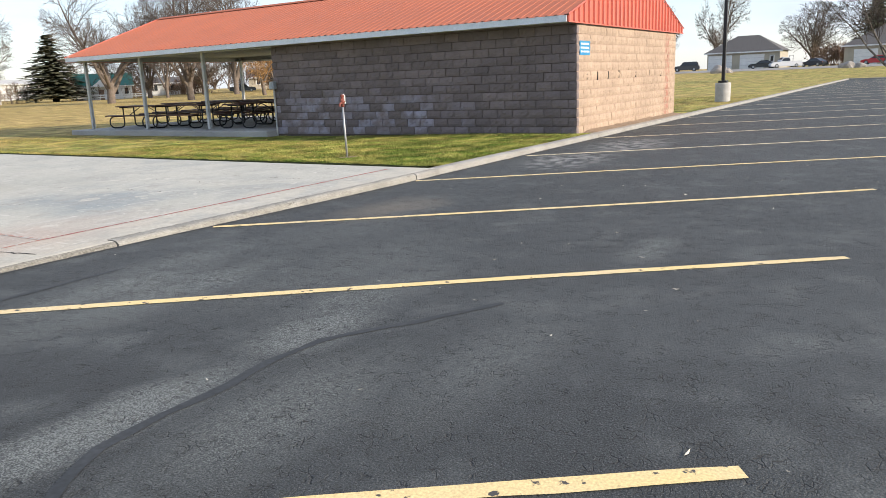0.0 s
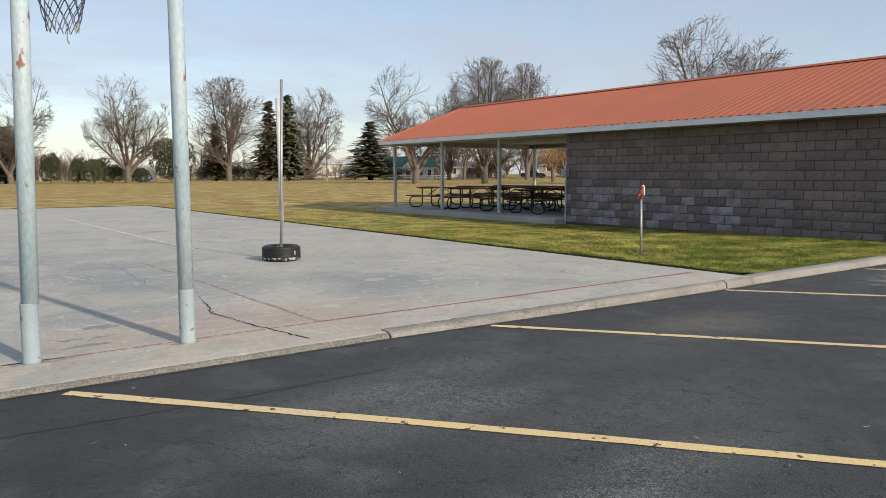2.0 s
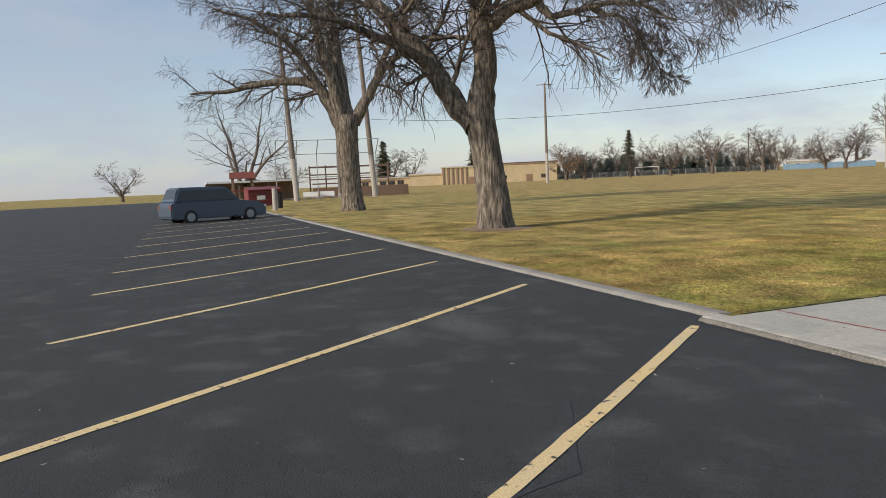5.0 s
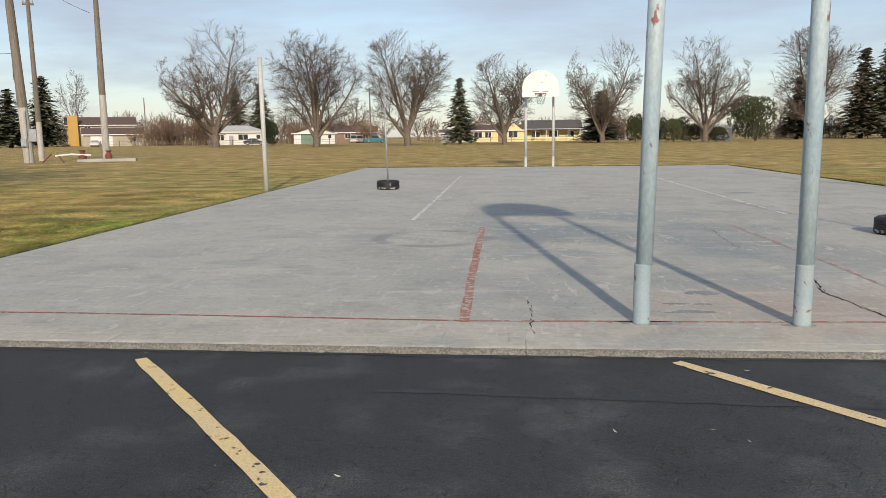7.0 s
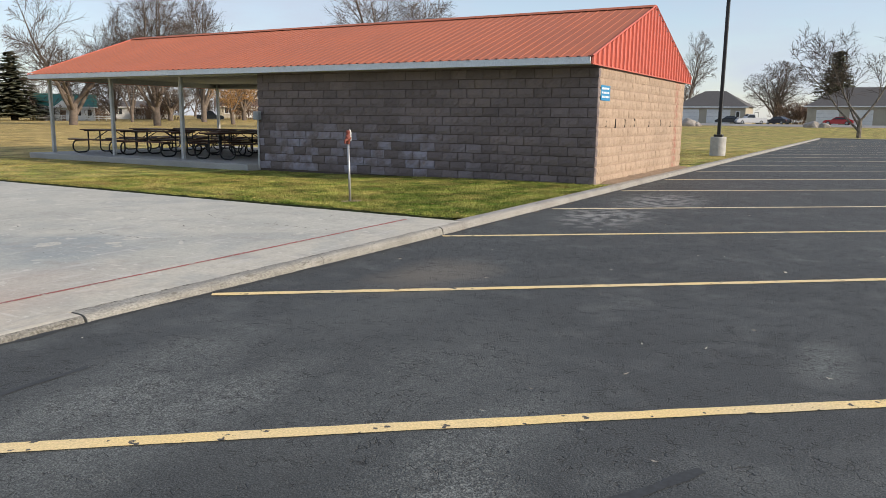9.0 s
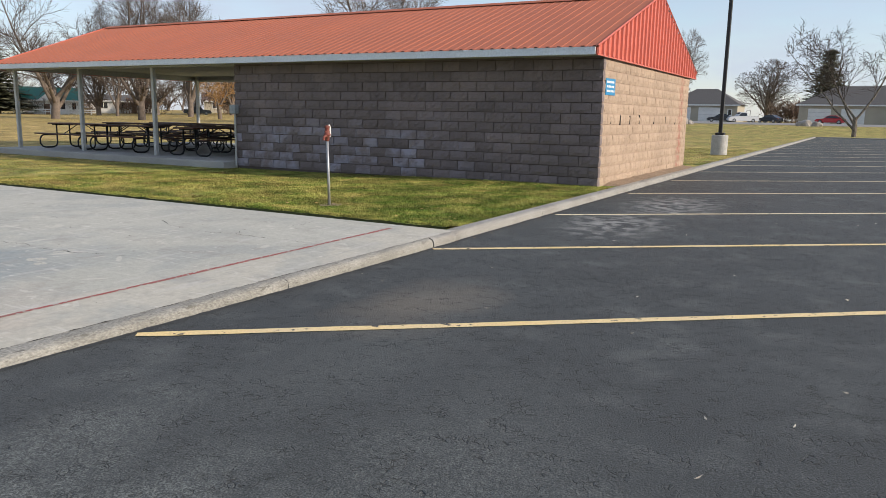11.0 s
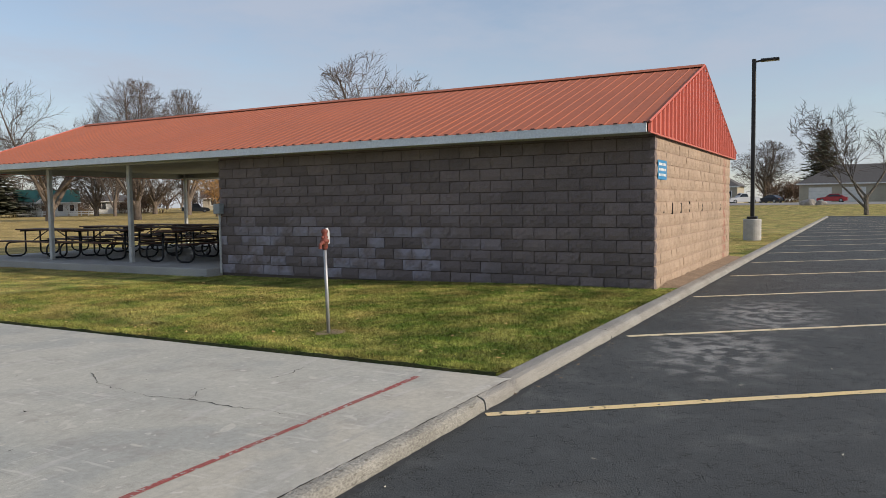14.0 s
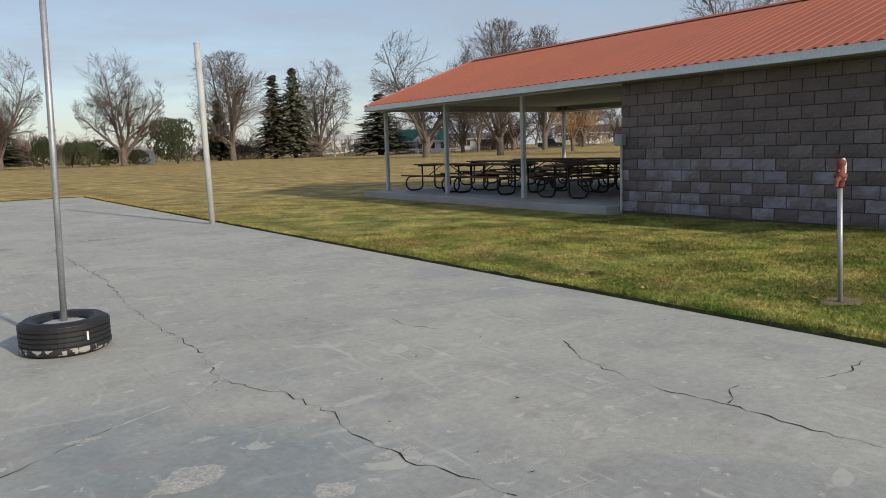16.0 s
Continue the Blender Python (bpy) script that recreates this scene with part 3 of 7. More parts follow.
BARKFAR = plain("bark_pale", (0.175, 0.14, 0.114), (0.12, 0.095, 0.076), rough=0.95, scale=3, fine=14, fine_amt=0.2, bump=0.3)
TWIG = plain("twig", (0.088, 0.070, 0.056), (0.068, 0.054, 0.045), rough=0.9, scale=1.0, fine_amt=0.1, bump=0, island=0.3)
TWIGFAR = plain("twig_pale", (0.118, 0.092, 0.074), (0.095, 0.075, 0.06), rough=0.9, scale=0.3, fine_amt=0.1, bump=0, island=0.3, jitter=0.15)
WILLOW = plain("willow_twig", (0.40, 0.22, 0.07), (0.32, 0.19, 0.08), rough=0.9, scale=0.4, bump=0, island=0.3)
SPRUCE = plain("spruce_needles", (0.082, 0.094, 0.054), (0.115, 0.110, 0.066), rough=0.85, scale=0.6, bump=0, island=0.4, jitter=0.25)
SPRUCEBROWN = plain("spruce_needles_brown", (0.115, 0.098, 0.062), (0.085, 0.080, 0.05), rough=0.85, scale=0.6, bump=0, island=0.4)
BLUESPRUCE = plain("blue_spruce_needles", (0.060, 0.085, 0.080), (0.05, 0.07, 0.062), rough=0.85, scale=0.6, bump=0, island=0.4, jitter=0.2)
JUNIPER = plain("juniper_needles", (0.036, 0.052, 0.020), (0.055, 0.058, 0.026), rough=0.85, scale=0.8, bump=0, island=0.4, jitter=0.25)
BRUSH = plain("brush_twigs", (0.20, 0.135, 0.090), (0.16, 0.105, 0.075), rough=0.95, scale=0.2, bump=0, island=0.4, jitter=0.2)
LEAF = plain("fallen_leaf", (0.50, 0.36, 0.13), (0.38, 0.22, 0.07), rough=0.8, scale=30, bump=0, island=0.4)
CHIP = plain("debris_pale", (0.50, 0.47, 0.40), (0.36, 0.32, 0.26), rough=0.9, scale=30, bump=0, island=0.4)
DIRT = plain("dry_dirt", (0.27, 0.19, 0.125), (0.21, 0.15, 0.10), rough=1.0, scale=3, fine=30, fine_amt=0.3, bump=0.5, dist=0.02)
POLEWOOD = plain("pole_wood_grey", (0.20, 0.172, 0.145), (0.15, 0.128, 0.108), rough=0.9, scale=3, fine=30, fine_amt=0.25, bump=0.3, stretch=(1, 1, 0.1))
POLEWHITE = plain("pole_wood_whitewashed", (0.44, 0.42, 0.39), (0.34, 0.32, 0.29), rough=0.9, scale=2, fine=30, fine_amt=0.2, bump=0.3, stretch=(1, 1, 0.12))
GLASS = plain("window_glass", (0.03, 0.035, 0.04), rough=0.08, bump=0, fine_amt=0.0, spec=0.6)
WIRE = plain("cable", (0.03, 0.03, 0.032), rough=0.7, bump=0)
STONE = plain("boulder", (0.36, 0.33, 0.30), (0.26, 0.235, 0.21), rough=0.9, scale=2, fine=14, fine_amt=0.25, bump=0.6, dist=0.04)
ROAD = plain("road_grey", (0.26, 0.25, 0.24), (0.21, 0.205, 0.2), rough=0.9, scale=0.3, fine=20)


def wallpaint(name, c):
    return plain(name, c, tuple(v * 0.88 for v in c), rough=0.8, scale=0.6, fine=10, fine_amt=0.08, bump=0.1)


W_WHITE, W_YELLOW, W_TAN = wallpaint("siding_white", (0.68, 0.68, 0.66)), wallpaint("siding_yellow", (0.70, 0.61, 0.31)), wallpaint("siding_tan", (0.42, 0.38, 0.30))
W_CREAM, W_GREY, W_BROWN = wallpaint("brick_cream", (0.52, 0.42, 0.26)), wallpaint("siding_grey", (0.34, 0.35, 0.36)), wallpaint("siding_brown", (0.26, 0.17, 0.12))
W_ORANGE, W_GREEN, W_BLUE = wallpaint("stone_yellow", (0.52, 0.32, 0.09)), wallpaint("door_green", (0.16, 0.25, 0.20)), wallpaint("fence_blue", (0.16, 0.27, 0.38))
R_BROWN, R_GREY, R_GREEN, R_PALE = plain("shingle_brown", (0.13, 0.085, 0.07), rough=0.9), plain("shingle_grey", (0.105, 0.10, 0.098), rough=0.9), plain("roof_green", (0.02, 0.14, 0.11), rough=0.6), plain("roof_pale", (0.5, 0.5, 0.48), rough=0.8)


# ---- ground, lot, court ----
def smooth(a, b, v):
    t = min(1.0, max(0.0, (v - a) / (b - a)))
    return t * t * (3 - 2 * t)


def lot(x):
    """Level of the asphalt: almost flush with the court to the west, a kerb's height lower to the east."""
    return 0.075 - 0.057 * smooth(-6.5, 0.5, x)


def front(x):
    """The front edge of the court and kerb runs a little aslant."""
    return -0.05 - 0.02 * min(max(-x, 0.0), 8.5)


def lay(g, dz):
    """Lays a flat strip on the asphalt."""
    g.v = [(x, y, lot(x) + dz) for x, y, z in g.v]
    return g


def land(x, y):
    """Height of the ground: the lot lies a kerb's height below the lawn; beyond the lot it rises a little."""
    if y < 0.06 and x < 67.75:
        return -0.06
    return 0.10 + 1.0 * smooth(78, 132, x) + dip(x, y)


def dip(x, y):
    """The lawn falls a hand's breadth towards the shelter's slab."""
    return -0.10 * smooth(1.5, 6.3, x) * (1 - smooth(18, 30, x)) * smooth(1.5, 9.0, y) * (1 - smooth(22, 40, y))


def build_ground():
    xs = [-2500, -900, -400, -200, -120, -60, -30, -14, 0.7, 2, 3.2, 4.4, 5.6, 6.6, 10, 15, 18, 22, 26, 30, 50, 67.7, 67.8, 76, 84, 92, 100, 108, 116, 124, 132, 140, 200, 400, 900, 2500]
    ys = [-2500, -600, -120, -40, -12, -4, 0.02, 0.07, 1.5, 3, 4.5, 6, 7.5, 9, 12, 16, 20, 22, 28, 34, 40, 80, 140, 220, 400, 900, 2500]
    g = Geo()
    g.add([(x, y, land(x, y)) for y in ys for x in xs], [(j * len(xs) + i, j * len(xs) + i + 1, (j + 1) * len(xs) + i + 1, (j + 1) * len(xs) + i)
          for j in range(len(ys) - 1) for i in range(len(xs) - 1)])
    tagged(part("ground", g, LAWN), "wide mown lawn, green by the kerb and straw-coloured further out", "lawn", kind="structure")
    a = Geo()
    ax, ay = [-140, -60, -30, -14, -8] + [-6.5 + 0.35 * i for i in range(21)] + [1, 4, 10, 20, 40, 67.6], [-30, -12, -6, -3, 0.0]
    a.add([(x, y, lot(x)) for y in ay for x in ax], [(j * len(ax) + i, j * len(ax) + i + 1, (j + 1) * len(ax) + i + 1, (j + 1) * len(ax) + i)
          for j in range(len(ay) - 1) for i in range(len(ax) - 1)])
    tagged(part("road", a, ASPHALT), "dark sealed asphalt of a car park, worn pale in patches", "car park", kind="structure")


def build_kerb():
    kerb = thing("kerb", "pale concrete kerb stones along the edge of the car park", "kerb", kind="structure")
    square = [(-0.035, -0.05), (-0.03, 0.04), (-0.018, 0.085), (0.005, 0.108), (0.04, 0.118), (0.13, 0.120), (0.16, 0.115), (0.16, -0.05)]
    lip = [(0.0, -0.05), (0.002, 0.06), (0.008, 0.088), (0.020, 0.104), (0.042, 0.1135), (0.075, 0.1166)]
    rnd = random.Random(4)
    joints = [-62, -56, -50, -44, -38, -32, -28.5, -25, -21.5, -18, -14.2, -10.95, -8.2, -4.83, -2.3, 0.08, 0.66, 3.2, 6.1, 9.2, 12.2, 15.2, 18.2, 21.2, 24.2, 28, 32, 37, 43, 50, 58, 67.6]
    for a, b in zip(joints[:-1], joints[1:]):
        court = -14.2 <= a < 0.6
        k = max(2, int((b - a) / (0.07 if court else 0.35)))
        prof = lip + [(0.1, 0.1168), (0.1, -0.05)] if court else square
        gap = 0.022 if b in (-4.83, 0.08) else 0.002 if court else 0.004
        vs, fs, n = [], [], len(prof)
        for i in range(k + 1):
            x = a + 0.002 + (b - a - 0.002 - gap) * i / k
            # nibbled arris along the court
            bite = 0.016 * max(0.0, noise.noise(Vector((x * 4.2, 3, 5)))) + 0.010 * max(0.0, noise.noise(Vector((x * 13, 8, 5))))
            for j, (y, z) in enumerate(prof):
                if court:
                    y = 0.029 if j >= n - 2 else y + front(x) + (bite if 0 < j < 5 else 0) + (rnd.uniform(-0.003, 0.003) if j < 4 else 0)
                    z = z - (bite * 0.7 if 1 < j < 5 else 0) + (rnd.uniform(-0.003, 0.002) if 1 < j < 4 else 0)
                else:
                    y += rnd.uniform(-0.006, 0.006) if j < 5 else 0
                    z += rnd.uniform(-0.004, 0.003) if 1 < j < 6 else 0
                vs.append((x, y, z))
        flush = court and a < -4.9
        face = []
        for i in range(k):
            for j in range(n - 1):
                (face if flush and j < 4 else fs).append((i * n + j, (i + 1) * n + j, (i + 1) * n + j + 1, i * n + j + 1))
        fs += [tuple(range(n)), tuple(k * n + j for j in range(n))[::-1]]
        g = Geo()
        g.add(vs, fs)
        stone = part("kerb_stone", g, (COURT if flush else EDGECON if a < 0 else KERB) if court else KERB, kerb)
        if flush:
            g = Geo()
            g.add(vs, face)
            part("broken_edge", g, LIPCON, stone, "rough broken edge, stained with soil")
    g = Geo().prism([(67.6, -0.05), (67.6, 0.09), (67.63, 0.12), (67.75, 0.12), (67.75, -0.05)], -14, 0.0)
    part("kerb_stone", g, KERB, kerb)


def build_lines():
    marks = thing("parking_lines", "angled yellow parking lines, worn and cracked, on asphalt", "road marking", kind="structure")
    rnd = random.Random(9)
    ends = {-7: ((-23.8, -0.62), (-19.95, -5.80)), -6: ((-20.65, -0.52), (-16.40, -5.80)), -5: ((-17.25, -0.46), (-12.80, -5.80)), -4: ((-14.02, -0.375), (-9.50, -5.78)), -3: ((-10.60, -0.42), (-6.31, -5.78)), -2: ((-7.31, -0.29), (-2.78, -5.80)),
            -1: ((-3.80, -0.19), (0.90, -5.77)), 0: ((-0.03, -0.095), (4.46, -5.77)), 1: ((3.41, -0.145), (7.95, -5.78))}
    bow = {-4: 0.06, -3: 0.11}
    for k in range(-14, 19):
        (x, y), (xe, ye) = ends.get(k, ((0.04 + 3.58 * k, -0.14), (0.04 + 3.58 * k + 4.55, -5.78)) if k > 0 else ((0.1 + 3.42 * k, -0.55), (4.4 + 3.42 * k, -5.80)))
        g = Geo()
        n = 40
        pts, ws = [], []
        for i in range(n + 1):
            t = i / n
            pts.append((x + (xe - x) * t + rnd.uniform(-0.004, 0.004) + bow.get(k, 0.02) * math.sin(math.pi * t), y + (ye - y) * t))
            ws.append((0.094 if 0 < i < n else 0.075) + rnd.uniform(-0.007, 0.007))
        lay(g.ribbon(pts, ws, 0), 0.005)
        part("line", g, YELLOW if k < 1 else YELLOWPALE, marks)


def jag(pts, step, amp, rnd):
    out = []
    for a, b in zip(pts[:-1], pts[1:]):
        n = max(1, int(math.hypot(b[0] - a[0], b[1] - a[1]) / step))
        for i in range(n):
            t = i / n
            out.append((a[0] + (b[0] - a[0]) * t + rnd.uniform(-amp, amp), a[1] + (b[1] - a[1]) * t + rnd.uniform(-amp, amp)))
    return out + [pts[-1]]


def build_court():
    court = thing("court", "pale stained concrete sports court with faded red and white lines", "sports court", kind="structure")
    z = 0.117
    cs = [(-14.05, 0.03), (0.68, 0.03), (0.32, 27.4), (-14.85, 27.4)]
    rnd = random.Random(12)
    # slabs between the sawn joints
    for i in range(4):
        for j in range(6):
            def at(u, v):
                x0, x1 = cs[0][0] + (cs[3][0] - cs[0][0]) * v, cs[1][0] + (cs[2][0] - cs[1][0]) * v
                return x0 + (x1 - x0) * u, cs[0][1] + (cs[3][1] - cs[0][1]) * v
            e = 0.00002
            q = [at(i / 4 + e, j / 6 + e), at((i + 1) / 4 - e, j / 6 + e), at((i + 1) / 4 - e, (j + 1) / 6 - e), at(i / 4 + e, (j + 1) / 6 - e)]
            g = Geo()
            g.add([(x, y, 0.0) for x, y in q] + [(x, y, z) for x, y in q], [(4, 5, 6, 7), (0, 1, 5, 4), (1, 2, 6, 5), (2, 3, 7, 6), (3, 0, 4, 7)])
            part("slab", g, COURT, court)
    zl = z + 0.0018
    def line(name, pts, w, m, amp=0.006, up=0.0):
        p = jag(pts, 0.4, amp, rnd)
        part(name, Geo().ribbon(p, [w + rnd.uniform(-w * 0.12, w * 0.12) for _ in p], zl + up), m, court)
    line("red_line", [(-14.1, 0.55), (-11.8, 0.59), (-9.6, 0.53), (-8.66, 0.50)], 0.035, REDPAINT)
    line("red_line", [(-8.66, 0.50), (-8.04, 0.52), (-6.6, 0.565), (-5.07, 0.645)], 0.034, REDWORN)
    line("red_line", [(-5.07, 0.645), (-3.0, 0.665)], 0.04, REDPAINT)
    line("red_line", [(-3.0, 0.665), (0.40, 0.72)], 0.048, REDPAINT)
    line("red_line", [(-8.635, 0.47), (-8.68, 1.9), (-8.77, 6.05)], 0.078, REDWORN, up=0.0012)
    line("red_line", [(-5.09, 0.66), (-5.12, 2.2), (-5.12, 3.5), (-5.2, 6.2)], 0.045, REDFAINT, up=0.0012)
    line("white_line", [(-9.92, 7.0), (-10.17, 20.1)], 0.075, WHITELINE)
    line("white_line", [(-3.93, 7.7), (-4.14, 20.0)], 0.075, WHITELINE)
    cracks = Geo()
    for pts in ([(-2.6, 12.0), (-2.62, 10.4), (-2.58, 8.22), (-2.71, 6.54), (-2.71, 5.43), (-2.67, 4.69), (-2.79, 3.92), (-2.59, 3.44), (-2.52, 3.0), (-2.6, 2.67), (-2.53, 2.34), (-2.48, 2.06), (-2.41, 1.9), (-2.38, 1.72)],
                [(-0.69, 3.21), (-0.88, 2.85), (-0.98, 2.42), (-0.98, 2.1), (-0.94, 1.78), (-0.94, 1.52), (-0.9, 0.9)], [(-0.92, 1.81), (-0.72, 1.94), (-0.64, 1.95)], [(-0.23, 1.74), (0.01, 1.71), (0.38, 1.79)],
                [(-3.95, 3.19), (-3.75, 3.3), (-3.46, 3.48)], [(-1.22, 4.58), (-1.26, 4.37), (-1.13, 4.06)],
                [(-5.61, 6.44), (-5.65, 5.18), (-5.73, 3.97)], [(-5.5, 2.67), (-5.6, 2.21), (-5.74, 1.61), (-5.63, 0.82), (-5.52, 0.24), (-5.48, 0.05)], [(-8.17, 1.25), (-8.15, 0.56), (-8.14, 0.17)]):
        p = jag(pts, 0.06, 0.024, rnd)
        cracks.ribbon(p, [max(0.001, rnd.gauss(0.0036, 0.0036)) for _ in p], zl + 0.0006)
    p = jag([(-5.6, 2.21), (-5.74, 1.61), (-5.63, 0.82), (-5.52, 0.24), (-5.48, 0.05)], 0.05, 0.016, rnd)
    cracks.ribbon(p, [max(0.003, rnd.gauss(0.011, 0.005)) for _ in p], zl + 0.0009)
    tagged(part("cracks", cracks, CRACK, court), "thin dark jagged cracks", kind="stuff")
    gap = Geo()
    p = jag([(-4.8, 0.024), (0.60, 0.026)], 0.05, 0.005, rnd)
    gap.ribbon(p, [max(0.001, rnd.gauss(0.004, 0.004)) for _ in p], zl + 0.0006)
    tagged(part("gap", gap, CRACK, court), "dark gap between court and kerb", kind="stuff")
    fill = Geo()
    for pts in ([(-3.46, 3.48), (-3.06, 3.67), (-2.81, 3.89)], [(-2.63, 4.7), (-2.34, 4.73), (-2.04, 4.63), (-1.57, 4.64)], [(-0.69, 3.21), (-0.4, 3.28), (0.11, 3.45)], [(-1.66, 1.96), (-1.49, 1.98), (-1.3, 1.98)], [(-2.84, 3.86), (-2.72, 3.96)]):
        p = jag(pts, 0.05, 0.006, rnd)
        fill.ribbon(p, [max(0.002, rnd.gauss(0.011, 0.008)) for _ in p], zl)
    tagged(part("joint_filler", fill, FILL, court), "pale crumbling filler in the old joints", kind="stuff")
    # shallow spalls and small oval patch near the hoop
    for x, y, rx, ry in ((-7.36, 0.50, 0.25, 0.06), (-6.33, 0.49, 0.13, 0.04), (-7.0, 0.86, 0.22, 0.05), (-6.75, 1.55, 0.17, 0.10), (-6.95, 1.12, 0.2, 0.04), (-3.4, 12.4, 0.35, 0.2), (-1.9, 12.6, 0.3, 0.12)):
        g = Geo()
        n = 16
        g.add([(x + rx * math.cos(2 * math.pi * i / n) * rnd.uniform(0.8, 1.1), y + ry * math.sin(2 * math.pi * i / n) * rnd.uniform(0.8, 1.1), zl) for i in range(n)], [tuple(range(n))])
        part("patch", g, FLAKE, court)
    for x, y, rx, ry in ((-2.98, 4.24, 0.11, 0.07), (-3.33, 2.66, 0.17, 0.12), (-2.85, 3.87, 0.06, 0.05), (-3.6, 3.4, 0.10, 0.03), (-2.52, 2.36, 0.16, 0.05), (-2.9, 2.2, 0.12, 0.08), (-3.15, 3.05, 0.07, 0.03),
                         (-2.2, 2.0, 0.10, 0.04), (-3.5, 4.0, 0.08, 0.03), (-3.0, 2.0, 0.06, 0.05), (-1.95, 3.0, 0.09, 0.02), (-1.1, 2.6, 0.08, 0.025), (-0.6, 1.9, 0.06, 0.02), (-1.7, 2.2, 0.12, 0.02)):
        g = Geo()
        n = 18
        g.add([(x + rx * math.cos(2 * math.pi * i / n) * rnd.uniform(0.55, 1.15), y + ry * math.sin(2 * math.pi * i / n) * rnd.uniform(0.55, 1.15), zl - 0.0006) for i in range(n)], [tuple(range(n))])
        part("patch", g, BAREPATCH, court, "pale bare concrete where the paint has flaked")
    # prints of muddy tyres
    tread = Geo()
    for pts, w in (([(-2.03, 1.78), (-1.82, 1.53), (-1.38, 1.09)], 0.15), ([(-2.33, 4.33), (-2.21, 3.77)], 0.15), ([(-2.36, 2.6), (-2.44, 2.09)], 0.14), ([(-2.24, 5.01), (-1.29, 4.92)], 0.12)):
        q = jag(pts, 0.028, 0.007, rnd)
        for (ax, ay), (bx, by) in zip(q[:-1], q[1:]):
            dx, dy = by - ay, ax - bx
            l = math.hypot(dx, dy) or 1
            for e in (-1, 1):
                if rnd.random() < 0.55:
                    f = e * rnd.choice((0.14, 0.32, 0.5)) * w
                    cx, cy = ax + dx / l * f, ay + dy / l * f
                    ex, ey = dx / l * w * rnd.uniform(0.03, 0.08) + (bx - ax) * 0.3 * e, dy / l * w * rnd.uniform(0.03, 0.08) + (by - ay) * 0.3 * e
                    tread.ribbon([(cx - ex, cy - ey), (cx + ex, cy + ey)], rnd.uniform(0.003, 0.008), zl - 0.0009)
    tagged(part("tread_prints", tread, TREAD, court), "faint muddy tyre prints", kind="stuff")
    seal = Geo()
    for pts, w in (([(-8.5, -4.6), (-7.9, -4.05), (-7.51, -3.71), (-7.29, -3.59), (-6.95, -3.57), (-6.61, -3.565), (-6.29, -3.52), (-5.95, -3.54), (-5.72, -3.66), (-5.44, -3.83), (-4.9, -4.1)], 0.055), ([(-9.0, -0.9), (-7.65, -0.96), (-6.5, -1.0), (-5.4, -0.96)], 0.045), ([(-12.6, -2.4), (-11.6, -2.9), (-11.2, -4.2)], 0.04)):
        p = jag(pts, 0.12, 0.007, rnd)
        seal.ribbon(p, [w * rnd.uniform(0.75, 1.2) for _ in p], 0)
    for x0, x1 in ((-30, -14.2), (-14.2, 0.05), (0.1, 30)):
        p = [(x, (front(x) if -14.2 < x < 0.08 else -0.04) + y - 0.012) for x, y in jag([(x0, 0), (x1, 0)], 0.09, 0.012, rnd)]
        seal.ribbon(p, [max(0.012, rnd.gauss(0.05, 0.03)) for _ in p], 0)
    lay(seal, 0.003)
    tagged(part("crack_seal", seal, SEAL), "dark tar crack seal winding over the asphalt", "crack seal", kind="stuff")


# ---- picnic shelter ----
WX, WY, WL, WW, WZ = 7.225, 0.467, 9.347, 7.72, 0.06
EX, RX, RZ, EZ, RY0, RY1 = 6.63, 11.085, 4.17, 2.665, 0.43, 19.45
EAVE_TURN = 0.27 / (RY1 - RY0)  # the long eaves draw in a little towards the open end
CH, BL = 0.2032, 0.4064


def build_block_wall(name, label, length, courses, m, mortar, rake):
    """Core of mortar with blocks proud of it; m: pose of the outer lower corner, the wall runs along local x, its outside is local -y."""
    wall = thing(name, label, "wall", at=m, kind="structure")
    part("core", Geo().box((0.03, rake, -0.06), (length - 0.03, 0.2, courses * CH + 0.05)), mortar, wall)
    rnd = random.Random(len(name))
    tight = 0.3 if mortar is MORTARLIT else 1.0
    full = [block_mesh(BL, s, tight) for s in range(6)]
    half = [block_mesh(BL / 2, 7, tight)]
    n = round(length / BL)
    for r in range(courses):
        cells = [(i * BL, full[rnd.randrange(6)]) for i in range(n)] if r % 2 == 0 else [(0, half[0])] + [(BL / 2 + i * BL, full[rnd.randrange(6)]) for i in range(n - 1)] + [(length - BL / 2, half[0])]
        for x, me in cells:
            part("block", me, None, wall, at=pose(x, rnd.uniform(-0.002, 0.002), r * CH))
    return wall


